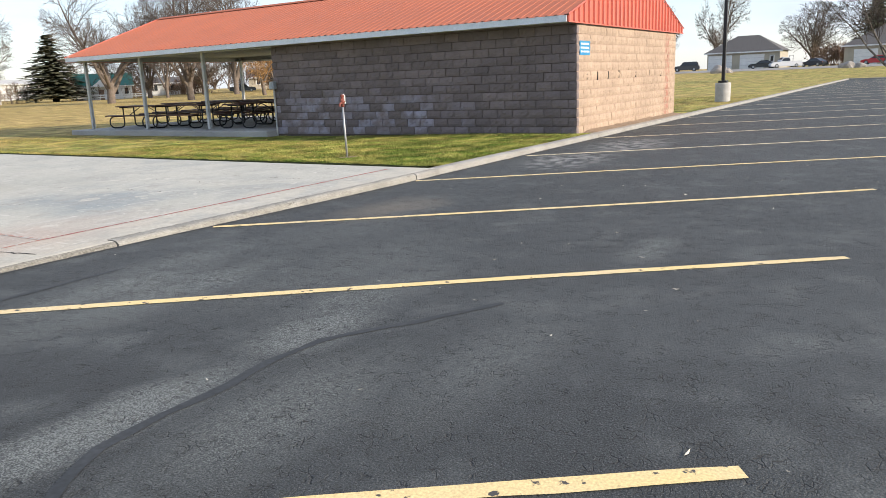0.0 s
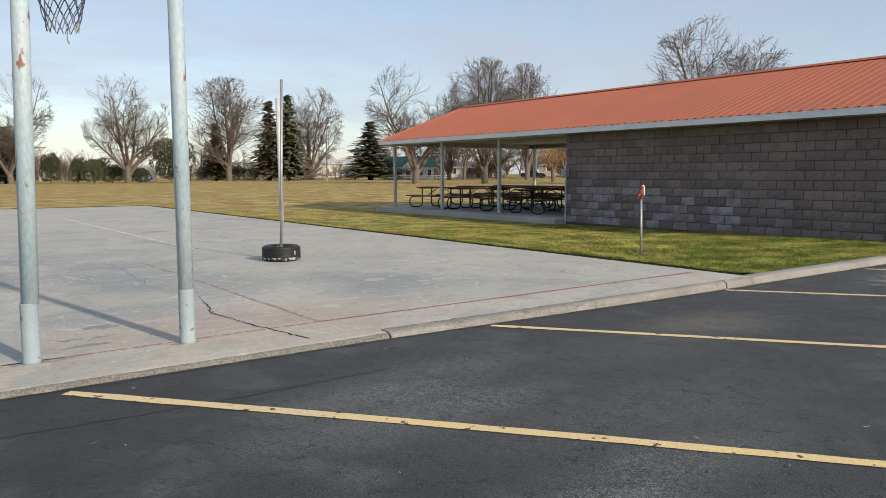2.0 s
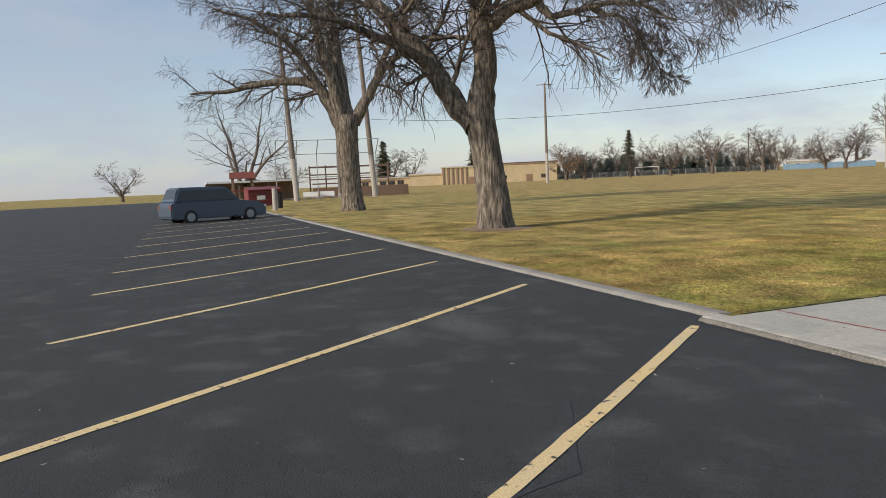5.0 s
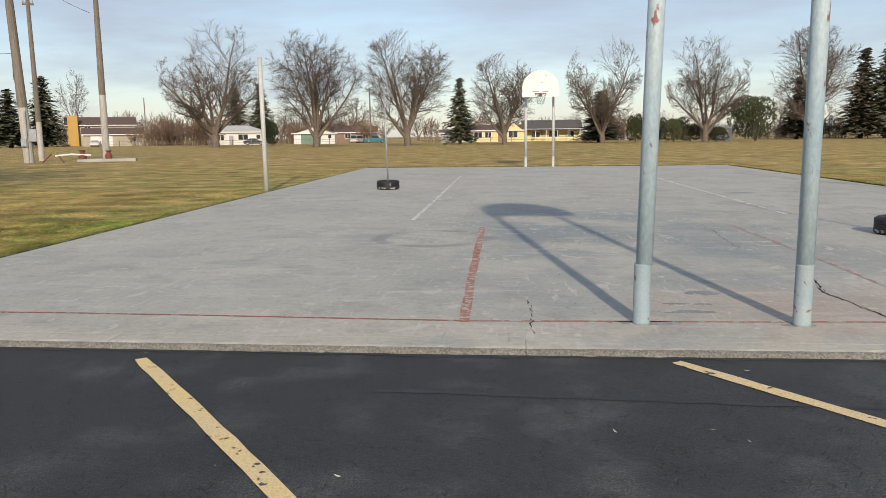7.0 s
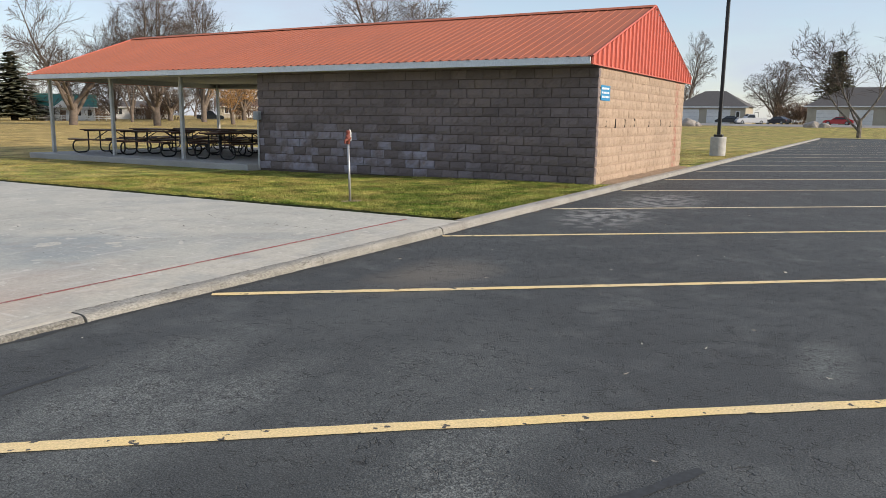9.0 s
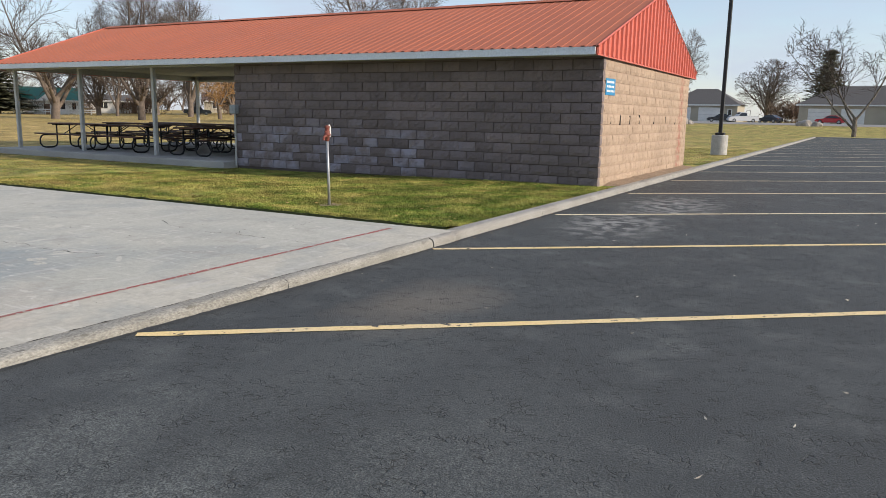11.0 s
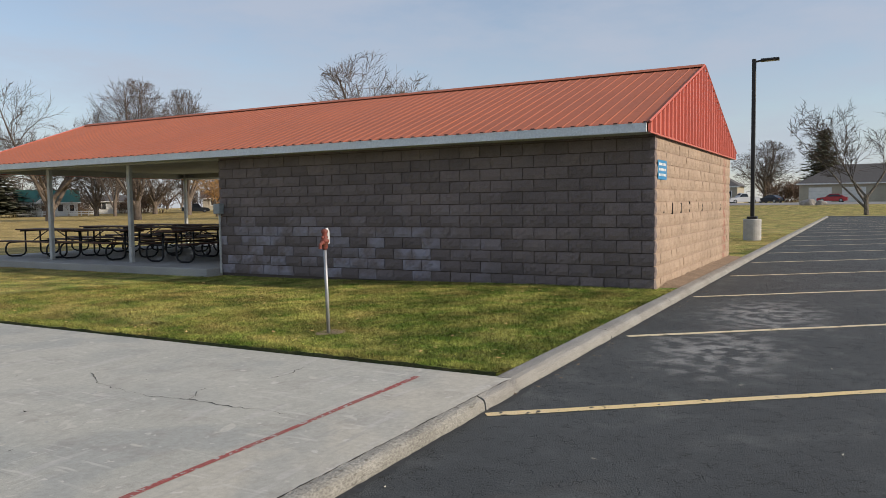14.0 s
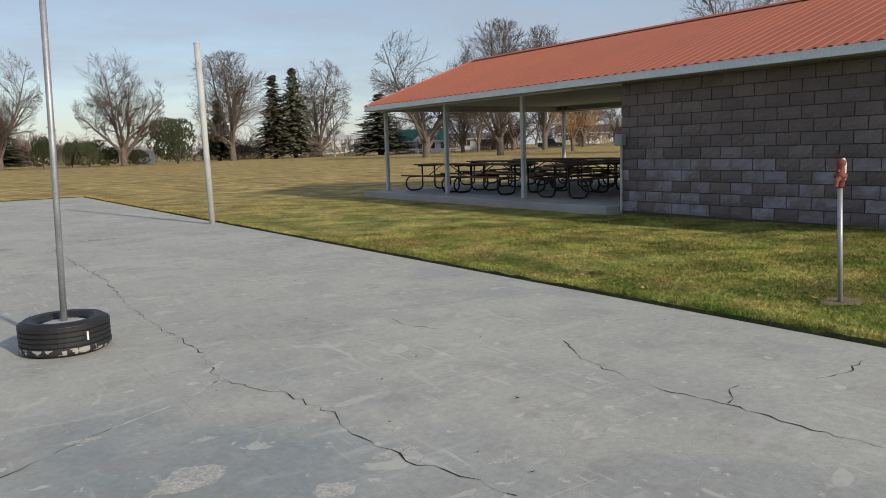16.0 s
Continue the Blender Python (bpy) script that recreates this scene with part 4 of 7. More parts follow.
def block_mesh(w, seed, tight=1.0):
    """One split-face block: a shallow, uneven face with broken arrises."""
    rnd = random.Random(seed)
    j, nx, nz = 0.0085, 7 if w > 0.3 else 4, 4
    g = Geo()
    vs, fs = [], []
    for iz in range(nz):
        for ix in range(nx):
            edge = ix in (0, nx - 1) or iz in (0, nz - 1)
            vs.append((j * tight + (w - 2 * j * tight) * ix / (nx - 1) + rnd.uniform(-0.0035, 0.0035) * tight, (rnd.uniform(-0.003, 0.007) if edge else rnd.uniform(-0.020, -0.003)), j + (CH - 2 * j) * iz / (nz - 1) + rnd.uniform(-0.0035, 0.0035)))
    for iz in range(nz - 1):
        for ix in range(nx - 1):
            fs.append((iz * nx + ix, iz * nx + ix + 1, (iz + 1) * nx + ix + 1, (iz + 1) * nx + ix))
    rim = [ix for ix in range(nx)] + [iz * nx + nx - 1 for iz in range(1, nz)] + [(nz - 1) * nx + ix for ix in range(nx - 2, -1, -1)] + [iz * nx for iz in range(nz - 2, 0, -1)]
    k = len(vs)
    vs += [(vs[i][0], 0.045, vs[i][2]) for i in rim]
    fs += [(rim[(i + 1) % len(rim)], rim[i], k + i, k + (i + 1) % len(rim)) for i in range(len(rim))]
    g.add(vs, fs)
    return g.mesh("block", BLOCK)


def build_shelter():
    top = WZ + 13 * CH
    x1, y1 = WX + WW, WY + WL
    # plain hidden walls that close the store room
    g = Geo().box((x1 - 0.2, WY + 0.2, -0.05), (x1, y1, top + 0.05))
    tagged(part("wall_east", g, BLOCK), "brown concrete block back wall of the store room", "wall", kind="structure")
    g = Geo().box((WX + 0.2, y1 - 0.2, -0.05), (x1 - 0.2, y1 - 0.001, top + 0.05))
    tagged(part("wall_north", g, BLOCK), "brown concrete block wall beside the open picnic shelter", "wall", kind="structure")
    g = Geo().box((6.80, y1, -0.12), (x1 + 0.35, 19.55, 0.17), 0.015)
    tagged(part("shelter_floor", g, SLAB), "grey concrete floor slab under the open shelter", "floor", kind="structure")
    g = Geo().box((EX + 0.62, RY0 + 0.04, top + 0.0), (2 * RX - EX - 0.62, RY1 - 0.04, top + 0.02))
    tagged(part("ceiling", g, SOFFIT), "pale flat underside of the shelter roof", "ceiling", kind="structure")
    # roof of ribbed metal sheets
    roof = thing("roof", "low-pitched red ribbed metal roof with pale blue fascia", "roof", kind="structure")
    run = RX - EX
    n = 21
    pw = (RY1 - RY0) / n
    prof = []
    for r in range(4):
        c = pw * r / 4
        prof += [(c, 0.011), (c + 0.014, 0.0), (c + pw / 4 - 0.014, 0.0)]
    prof.append((pw, 0.011))
    for side in (1, -1):
        for i in range(n):
            g = Geo()
            vs = []
            for t in (0, 1):
                for y, h in prof:
                    out = run - EAVE_TURN * (i * pw + y)
                    vs.append((side * (-out * (1 - t)), y, (EZ if t == 0 else RZ) + h))
            k = len(prof)
            fs = [(j, j + 1, k + j + 1, k + j) if side < 0 else (j + 1, j, k + j, k + j + 1) for j in range(k - 1)]
            g.add(vs, fs)
            g.add([(x, y, z - 0.03) for x, y, z in vs], [f[::-1] for f in fs])
            part("roof_panel", g, ROOFMETAL, roof, at=pose(RX, RY0 + i * pw, 0))
    g = Geo().prism([(RX - 0.17, RZ - 0.03), (RX, RZ + 0.045), (RX + 0.17, RZ - 0.03), (RX, RZ + 0.03)], RY0 - 0.02, RY1 + 0.02)
    part("ridge_cap", g, ROOFMETAL, roof)
    for s in (-1, 1):
        L = RY1 - RY0 - 0.04
        at = Matrix.Translation((RX + s * run, RY0 + 0.02, EZ)) @ pose(0, 0, 0, 0, 0, s * math.degrees(math.atan(EAVE_TURN)))
        part("fascia", Geo().box((-0.02, 0, -0.142), (0.02, L, -0.006), 0.004), FASCIA, roof, "pale blue painted fascia board", at=at)
        g = Geo()
        for i in range(84):
            y = 0.01 + i * pw / 4
            g.box((s * 0.022, y - 0.03, -0.004), (s * 0.045, y + 0.03, 0.014))
        part("drip_edge", g, RIM, roof, "dark scalloped drip edge", at=at)
        part("soffit_board", Geo().box((min(0, -s * 0.68), 0.03, -0.125), (max(0, -s * 0.68), L - 0.03, -0.108)), SOFFIT, roof, at=at)
    # end gables of ribbed sheet
    for y, s in ((RY0, -1), (RY1, 1)):
        g = Geo()
        step = 0.29
        def zr(x):
            return EZ + (RZ - EZ) * (1 - abs(x - RX) / (run - EAVE_TURN * (y - RY0))) - 0.012
        lo = EZ - 0.13
        draw = EAVE_TURN * (y - RY0)
        x = EX + draw
        while x < 2 * RX - EX - draw - 0.01:
            xe = min(x + step, 2 * RX - EX - draw)
            ps = [(x, 0.0), (min(x + 0.02, xe), 0.04), (min(x + 0.075, xe), 0.04), (min(x + 0.095, xe), 0.0), (xe, 0.0)]
            for (a, da), (b, db) in zip(ps[:-1], ps[1:]):
                if b - a < 1e-4:
                    continue
                q = [(a, y + s * da, lo), (b, y + s * db, lo), (b, y + s * db, max(lo + 0.001, zr(b))), (a, y + s * da, max(lo + 0.001, zr(a)))]
                g.add(q, [(0, 1, 2, 3) if s < 0 else (3, 2, 1, 0)])
            x += step
        part("gable_siding", g, SIDING, roof, "bright red ribbed metal siding in the gable")
        t = Geo()
        for a, b in ((EX + draw, RX), (2 * RX - EX - draw, RX)):
            t.tube([(a, y + s * 0.025, EZ + 0.01), (b, y + s * 0.025, RZ + 0.015)], 0.022, 4)
        t.box((EX + draw, min(y, y + s * 0.03), lo - 0.02), (2 * RX - EX - draw, max(y, y + s * 0.03), lo + 0.005))
        part("gable_trim", t, SIDING, roof)
    # pale boards that close the roof space round the open bay
    for x in (EX + 0.64, 2 * RX - EX - 0.70):
        part("beam", Geo().box((x, y1, EZ - 0.16), (x + 0.06, RY1 - 0.09, top + 0.02), 0.004), SOFFIT, roof, "pale painted beam along the open bay")
    part("beam", Geo().box((EX + 0.32, RY1 - 0.09, EZ - 0.14), (2 * RX - EX - 0.32, RY1 - 0.03, top + 0.018), 0.004), SOFFIT, roof, "pale painted beam along the open bay")
    # posts of the open part
    for x in (7.466, x1 - 0.2):
        for y in (13.0, 16.1, 19.2):
            p = thing("shelter_post", "slim white-painted steel post on the shelter slab", "post", at=pose(x, y, 0.17), group="shelter posts")
            part("shaft", Geo().box((-0.05, -0.05, 0), (0.05, 0.05, top - 0.17), 0.008), POSTPAINT, p)
            part("base_plate", Geo().box((-0.09, -0.09, 0), (0.09, 0.09, 0.012), 0.002), GALV, p)
    c = thing("electric_box", "small grey electric box with conduit on the block corner", "electric box", at=pose(WX, y1 - 0.06, 0))
    part("box_body", Geo().box((-0.16, -0.09, 1.34), (-0.012, 0.09, 1.56), 0.012), GREYBOX, c)
    part("conduit", Geo().tube([(-0.06, 0.0, 0.05), (-0.06, 0.0, 1.345)], 0.024, 8), POSTPAINT, c)
    s = thing("sign", "small blue metal sign with white writing on the block wall", "sign", at=pose(7.36, WY - 0.012, 1.84))
    part("plate", Geo().box((0, -0.006, 0), (0.60, 0.003, 0.31), 0.002), SIGNBLUE, s)
    rnd = random.Random(2)
    for i in range(3):
        x = 0.06
        while x < 0.5:
            w = rnd.uniform(0.04, 0.1)
            part("writing", Geo().box((x, -0.008, 0.225 - i * 0.085), (min(x + w, 0.55), -0.0055, 0.265 - i * 0.085)), WHITE, s)
            x += w + 0.02


def picnic_table(label):
    t = thing("picnic_table", label, "picnic table", group="tables under the shelter")
    L = 2.3
    for i in range(4):
        part("top_plank", Geo().box((-L / 2, -0.37 + i * 0.187, 0.735), (L / 2, -0.37 + i * 0.187 + 0.18, 0.775), 0.008), PLANK, t)
    for s in (-1, 1):
        part("seat_plank", Geo().box((-L / 2, s * 0.70 - 0.125, 0.43), (L / 2, s * 0.70 + 0.125, 0.47), 0.008), PLANK, t)
    for x in (-0.92, 0.92):
        for s in (-1, 1):
            g = Geo()
            pts = [(x, s * 0.22, 0.73), (x, s * 0.22, 0.14), (x, s * 0.27, 0.06), (x, s * 0.37, 0.025), (x, s * 0.62, 0.025), (x, s * 0.72, 0.06), (x, s * 0.79, 0.15), (x, s * 0.79, 0.28), (x, s * 0.74, 0.37), (x, s * 0.66, 0.415), (x, s * 0.25, 0.415)]
            g.tube(pts, 0.024, 8)
            part("leg_loop", g, PIPE, t, smooth=True)
        part("crossbar", Geo().box((x - 0.02, -0.36, 0.70), (x + 0.02, 0.36, 0.735)), PIPE, t)
    for x in (-1, 1):
        part("brace", Geo().tube([(x * 0.92, 0, 0.42), (x * 0.2, 0, 0.73)], 0.014, 6), PIPE, t)
    part("stretcher", Geo().tube([(-0.92, 0, 0.41), (0.92, 0, 0.41)], 0.016, 6), PIPE, t)
    return t


def build_tables():
    base = picnic_table("picnic table of red-brown planks on bent black pipe legs")
    base.matrix_basis = pose(8.36, 17.42, 0.17, 0, 0, 90)
    for x, y, a in ((8.42, 15.1, 90), (8.80, 12.2, 2), (10.9, 18.2, 91), (13.0, 18.4, 88), (10.8, 15.7, 89), (12.9, 15.8, 91), (11.3, 12.0, -2), (13.3, 13.0, 90), (10.6, 13.6, 3)):
        copy_thing(base, pose(x, y, 0.17, 0, 0, a))


# ---- court furniture ----
def build_hoop(y, s, label, full):
    """Two poles and a fan-shaped board; s: the way the board faces."""
    h = thing("basketball_hoop", label, "basketball hoop", at=pose(-6.85 if s > 0 else -7.39, y, 0.117))
    w = 0.54 if s > 0 else 0.57
    for x in (-w, w):
        tilt = 0.07 if full and x < 0 else 0.0
        g = Geo().tube([(x + tilt * 0.12, 0, 0.42), (x + tilt * 0.5, 0, 1.8), (x + tilt, 0, 3.52)], 0.0575, 20)
        pole = part("pole", g, HOOPPAINT if full else POSTPAINT, h, smooth=True)
        part("pole_foot", Geo().lathe([(0.066, 0.0), (0.0595, 0.02), (0.0585, 0.415), (0.0595, 0.425)], 20, pose(x, 0, 0)), HOOPBASE if full else POSTPAINT, pole, "scuffed pale pole foot", smooth=True)
        part("brace", Geo().tube([(x, 0, 2.95), (x * 0.8, s * 0.85, 2.95)], 0.025, 8), HOOPPAINT, h)
        part("brace", Geo().tube([(x, 0, 3.4), (x * 0.8, s * 0.85, 3.4)], 0.025, 8), HOOPPAINT, h)
    # fan board
    bw, bh = 0.72, 1.06
    out = [(-bw, 0.0), (bw, 0.0), (bw * 1.03, 0.12), (bw * 1.03, 0.30)]
    for i in range(1, 12):
        a = math.pi * i / 12
        out.append((bw * 1.03 * math.cos(a), 0.30 + (bh - 0.30) * math.sin(a)))
    out += [(-bw * 1.03, 0.30), (-bw * 1.03, 0.12)]
    g = Geo().prism(out, s * 0.85, s * 0.89)
    g.v = [(x, yy, z + 2.84) for x, yy, z in g.v]
    part("backboard", g, BOARD, h, "white fan-shaped backboard with worn paint")
    for a, b in (((-0.3, 3.05), (-0.08, 3.05)), ((0.08, 3.05), (0.3, 3.05))):
        part("target_line", Geo().box((min(a[0], b[0]) - 0.02, s * 0.891, min(a[1], b[1]) - 0.02), (max(a[0], b[0]) + 0.02, s * 0.896, max(a[1], b[1]) + 0.02)), GREYBOX, h)
    zc, yc, r = 2.95, s * 1.40, 0.225
    ring = [(r * math.cos(2 * math.pi * i / 28), yc + r * math.sin(2 * math.pi * i / 28), zc) for i in range(28)]
    rim = part("rim", Geo().tube(ring, 0.009, 8, closed=True), RIM, h, "dark red steel rim", smooth=True)
    part("rim_plate", Geo().box((-0.07, min(s * 0.89, s * 1.18), zc - 0.08), (0.07, max(s * 0.89, s * 1.18), zc + 0.01), 0.005), RIM, rim)
    g = Geo()
    n = 12
    for i in range(n):
        for d in (1, -1):
            pts = []
            for k in range(13):
                t = k / 12
                rr = r * (1 - 0.50 * t ** 0.8) + 0.01 * math.sin(6 * t + i)
                a = 2 * math.pi * (i + d * t * 2.4) / n
                pts.append((rr * math.cos(a), yc + rr * math.sin(a), zc - 0.42 * t))
            g.tube(pts, 0.0045, 4)
    g.tube([(0.02, yc - s * 0.1, zc - 0.41), (0.015, yc - s * 0.1, zc - 0.5), (0.03, yc - s * 0.1, zc - 0.53)], 0.006, 4)
    part("net", g, NET, h, "frayed grey cord net")


def tyre_post(x, y, height, lean, label):
    t = thing("tyre_post", label, "volleyball post", at=pose(x, y, 0.117, 0, 0, 20), group="tyre-based posts")
    R, W = 0.29, 0.23
    prof = [(0.17, 0.0), (0.25, 0.0), (0.285, 0.03)]
    for i in range(5):
        z = 0.045 + i * 0.033
        prof += [(R, z), (R, z + 0.024), (R - 0.008, z + 0.027), (R - 0.008, z + 0.031)]
    prof += [(0.285, W - 0.03), (0.25, W), (0.20, W - 0.004), (0.165, W - 0.03), (0.16, W - 0.05), (0.16, 0.02)]
    tyre = part("tyre", Geo().lathe(prof, 40, closed=True), RUBBER, t, "worn black car tyre laid flat", smooth=False)
    part("fill", Geo().lathe([(0.165, 0.01), (0.165, W - 0.05), (0.12, W - 0.035), (0.0, W - 0.03)], 24), CEMENT, t, "cement filling of the tyre", smooth=True)
    part("scuff", Geo().lathe([(0.2858, 0.022), (0.2915, 0.038), (0.2918, 0.062)], 40), SCUFF, tyre, "dried pale cement smears")
    part("chalk_mark", Geo().box((-0.006, -R - 0.003, 0.10), (0.006, -R + 0.001, 0.16)), WHITE, tyre)
    part("pole", Geo().tube([(0, 0, W - 0.08), (lean[0] * 0.5, lean[1] * 0.5, height / 2), (lean[0], lean[1], height)], 0.021, 12), GALV, t, "slim galvanised pole", smooth=True)
    for z in (0.42, 0.55):
        k = height * z
        part("hook", Geo().tube([(lean[0] * z - 0.03, lean[1] * z, k + 0.02), (lean[0] * z + 0.03, lean[1] * z, k)], 0.006, 5), GALV, t)


def build_net_posts():
    for x, y, h, lean in ((-14.56, 13.55, 3.27, -0.02), (0.33, 13.7, 3.32, -0.05)):
        p = thing("net_post", "tall white-painted steel pipe post at the court edge", "post", at=pose(x, y, 0.1), group="net posts")
        part("shaft", Geo().tube([(0, 0, 0), (lean / 2, 0, h / 2), (lean, 0, h)], 0.056, 18), POSTPAINT, p, smooth=True)
        part("cap", Geo().lathe([(0.06, h), (0.06, h + 0.02), (0.03, h + 0.035)], 18, pose(lean, 0, 0)), POSTPAINT, p)
        part("eye_bolt", Geo().tube([(0.05, 0, h * 0.93), (0.1, 0, h * 0.93)], 0.008, 6), GALV, p)


def build_standpipe():
    s = thing("standpipe", "galvanised water standpipe with a red hydrant head in the lawn", "water hydrant", at=pose(1.77, 2.66, 0.10))
    top = Vector((0.04, 0.06, 0.93))
    part("pipe", Geo().tube([(0, 0, -0.02), tuple(top / 2), tuple(top)], 0.019, 12), GALV, s, smooth=True)
    m = pose(top.x, top.y, top.z)
    head = part("head", Geo().lathe([(0.024, -0.02), (0.032, 0.0), (0.034, 0.05), (0.05, 0.06), (0.05, 0.085), (0.03, 0.10), (0.026, 0.15), (0.036, 0.165), (0.036, 0.19), (0.015, 0.205)], 14, m), REDVALVE, s, "rusty red valve head", smooth=True)
    part("spout", Geo().tube([(top.x, top.y, top.z + 0.05), (top.x - 0.07, top.y - 0.02, top.z + 0.055), (top.x - 0.115, top.y - 0.03, top.z + 0.035), (top.x - 0.12, top.y - 0.03, top.z - 0.005)], [0.02, 0.019, 0.018, 0.017], 10), REDVALVE, head)
    part("handle", Geo().tube([(top.x, top.y, top.z + 0.19), (top.x + 0.06, top.y + 0.01, top.z + 0.20), (top.x + 0.075, top.y + 0.01, top.z + 0.17), (top.x + 0.075, top.y + 0.01, top.z + 0.04)], [0.012, 0.013, 0.016, 0.016], 8), WHITE, head, "worn pale lever")
    part("lug", Geo().box((top.x - 0.05, top.y - 0.012, top.z + 0.10), (top.x + 0.05, top.y + 0.012, top.z + 0.125), 0.004), REDVALVE, head)
    g = Geo()
    rnd = random.Random(5)
    n = 22
    g.add([(0.03 + rnd.uniform(0.12, 0.22) * math.cos(2 * math.pi * i / n), 0.02 + rnd.uniform(0.10, 0.18) * math.sin(2 * math.pi * i / n), 0.012) for i in range(n)], [tuple(range(n))])
    part("bare_soil", g, DIRT, s, "bare trodden soil round the pipe")


def build_lamp():
    l = thing("parking_lamp", "tall black square lamp pole on a round concrete pier", "street lamp", at=pose(23.66, 0.95, 0.08))
    part("pier", Geo().lathe([(0.30, -0.1), (0.30, 0.74), (0.285, 0.77)], 28), CEMENT, l, "round concrete pier", smooth=False)
    part("base_cover", Geo().box((-0.17, -0.17, 0.77), (0.17, 0.17, 0.86), 0.03), BLACKMETAL, l)
    part("pole", Geo().box((-0.065, -0.065, 0.86), (0.065, 0.065, 6.32), 0.012), BLACKMETAL, l)
    arm = part("arm", Geo().tube([(0, -0.05, 6.22), (0, -0.25, 6.25)], 0.035, 8), BLACKMETAL, l)
    g = Geo().prism([(-0.12, 6.21), (0.12, 6.21), (0.14, 6.25), (0.10, 6.30), (-0.10, 6.30), (-0.14, 6.25)], -0.80, -0.22)
    head = part("lamp_head", g, BLACKMETAL, l, "flat black lamp head")
    part("lens", Geo().box((-0.09, -0.75, 6.203), (0.09, -0.35, 6.211)), WHITE, head)


build_ground()
build_kerb()
build_lines()
build_court()
build_shelter()
build_tables()
build_hoop(0.50, 1, "basketball hoop on two pale blue poles with flaking paint", True)
build_hoop(27.14, -1, "white fan-shaped basketball hoop on two white poles", False)
tyre_post(-3.385, 5.34, 2.73, (0.085, 0.0), "galvanised pole standing in a cement-filled black tyre")
tyre_post(-11.55, 14.05, 2.48, (-0.05, 0.02), "galvanised pole standing in a cement-filled black tyre, by the court edge")
build_net_posts()
build_standpipe()
build_lamp()


# ---- trees ----
def turned(d, ang, az):
    """d bent by ang towards the azimuth az round itself."""
    o = d.orthogonal().normalized()
    w = d.cross(o)
    return (d * math.cos(ang) + (o * math.cos(az) + w * math.sin(az)) * math.sin(ang)).normalized()


def stem(T, p, d, length, r, lvl, cfg, rnd):
    """One branch with its side branches."""
    k = cfg["steps"][lvl]
    if k == 1 and lvl + 1 == len(cfg["steps"]):
        # a last twig: a three-sided spike
        o = d.orthogonal().normalized() * cfg["rmin"] * 1.5
        w = d.cross(o)
        T[1].add([tuple(p + o), tuple(p - o * 0.5 + w * 0.87), tuple(p - o * 0.5 - w * 0.87), tuple(p + d * length)], [(0, 1, 3), (1, 2, 3), (2, 0, 3)])
        return
    pts, ds = [p], [d]
    for i in range(k):
        d = (d + Vector((rnd.gauss(0, 1), rnd.gauss(0, 1), rnd.gauss(0, 1))) * cfg["wob"][lvl] + Vector((0, 0, cfg["lift"][lvl]))).normalized()
        p = p + d * (length / k)
        pts.append(p)
        ds.append(d)
    tip = cfg["taper"][lvl]
    rs = [max(cfg["rmin"], r * (1 - (1 - tip) * i / k)) for i in range(k + 1)]
    (T[0] if lvl <= cfg["wood"] else T[1]).tube(pts, rs, cfg["sides"][lvl], cap=False)
    spread(T, pts, ds, rs, length, lvl, cfg, rnd)


def rim(q, d, dome):
    """How far it is from q along d to the rim of an egg-shaped crown: its middle's height, half width and half height."""
    zc, rx, rz = dome
    p = Vector((q.x / rx, q.y / rx, (q.z - zc) / rz))
    e = Vector((d.x / rx, d.y / rx, d.z / rz))
    a, b, c = e.dot(e), p.dot(e), p.dot(p) - 1
    k = b * b - a * c
    return max(0.0, (-b + math.sqrt(k)) / a) if k > 0 else 0.0


def spread(T, pts, ds, rs, length, lvl, cfg, rnd):
    if lvl + 1 >= len(cfg["steps"]):
        return
    k = len(pts) - 1
    n = cfg["kids"][lvl]
    az = rnd.uniform(0, 6.28)
    for j in range(n):
        t = cfg["from"][lvl] + (1 - cfg["from"][lvl]) * (j + rnd.random() * 0.8) / n
        i = min(k - 1, int(t * k))
        u = t * k - i
        q = pts[i].lerp(pts[i + 1], u)
        az += 2.4 + rnd.uniform(-0.5, 0.5)
        dd = turned(ds[i + 1], cfg["ang"][lvl] * (rnd.uniform(0.15, 1.35) if lvl == 0 else rnd.uniform(0.65, 1.3)), az)
        rr = (rs[i] * (1 - u) + rs[i + 1] * u) * cfg["thin"][lvl]
        long = length * cfg["len"][lvl] * rnd.uniform(0.7, 1.2) * (1.15 - cfg.get("tip", 0.5) * t)
        if "dome" in cfg:
            # growth stops at the rim of a rounded crown
            reach = rim(q, dd, cfg["dome"])
            if reach < 0.3 and lvl > 0:
                continue
            long = reach * rnd.uniform(0.72, 1.0) if lvl == 0 else min(long, reach * rnd.uniform(0.9, 1.3))
        stem(T, q, dd, long, rr, lvl + 1, cfg, rnd)


FAR_TREE = dict(steps=[3, 7, 5, 3, 1], sides=[9, 6, 4, 3, 3], wob=[0.03, 0.075, 0.10, 0.13, 0.16], lift=[0.05, 0.02, 0.02, 0.01, 0.0], taper=[0.85, 0.12, 0.2, 0.4, 0.7], dome=(8.9, 6.2, 6.6),
                kids=[9, 12, 10, 8], ang=[1.02, 0.78, 0.70, 0.60], len=[3.6, 0.42, 0.50, 0.62], thin=[0.60, 0.48, 0.48, 0.55], wood=1, rmin=0.012, tip=0.35)
FAR_TREE["from"] = [0.35, 0.22, 0.12, 0.12]
LIGHT_TREE = dict(FAR_TREE, steps=[2, 5, 3, 2, 1], kids=[8, 9, 7, 6], rmin=0.022)


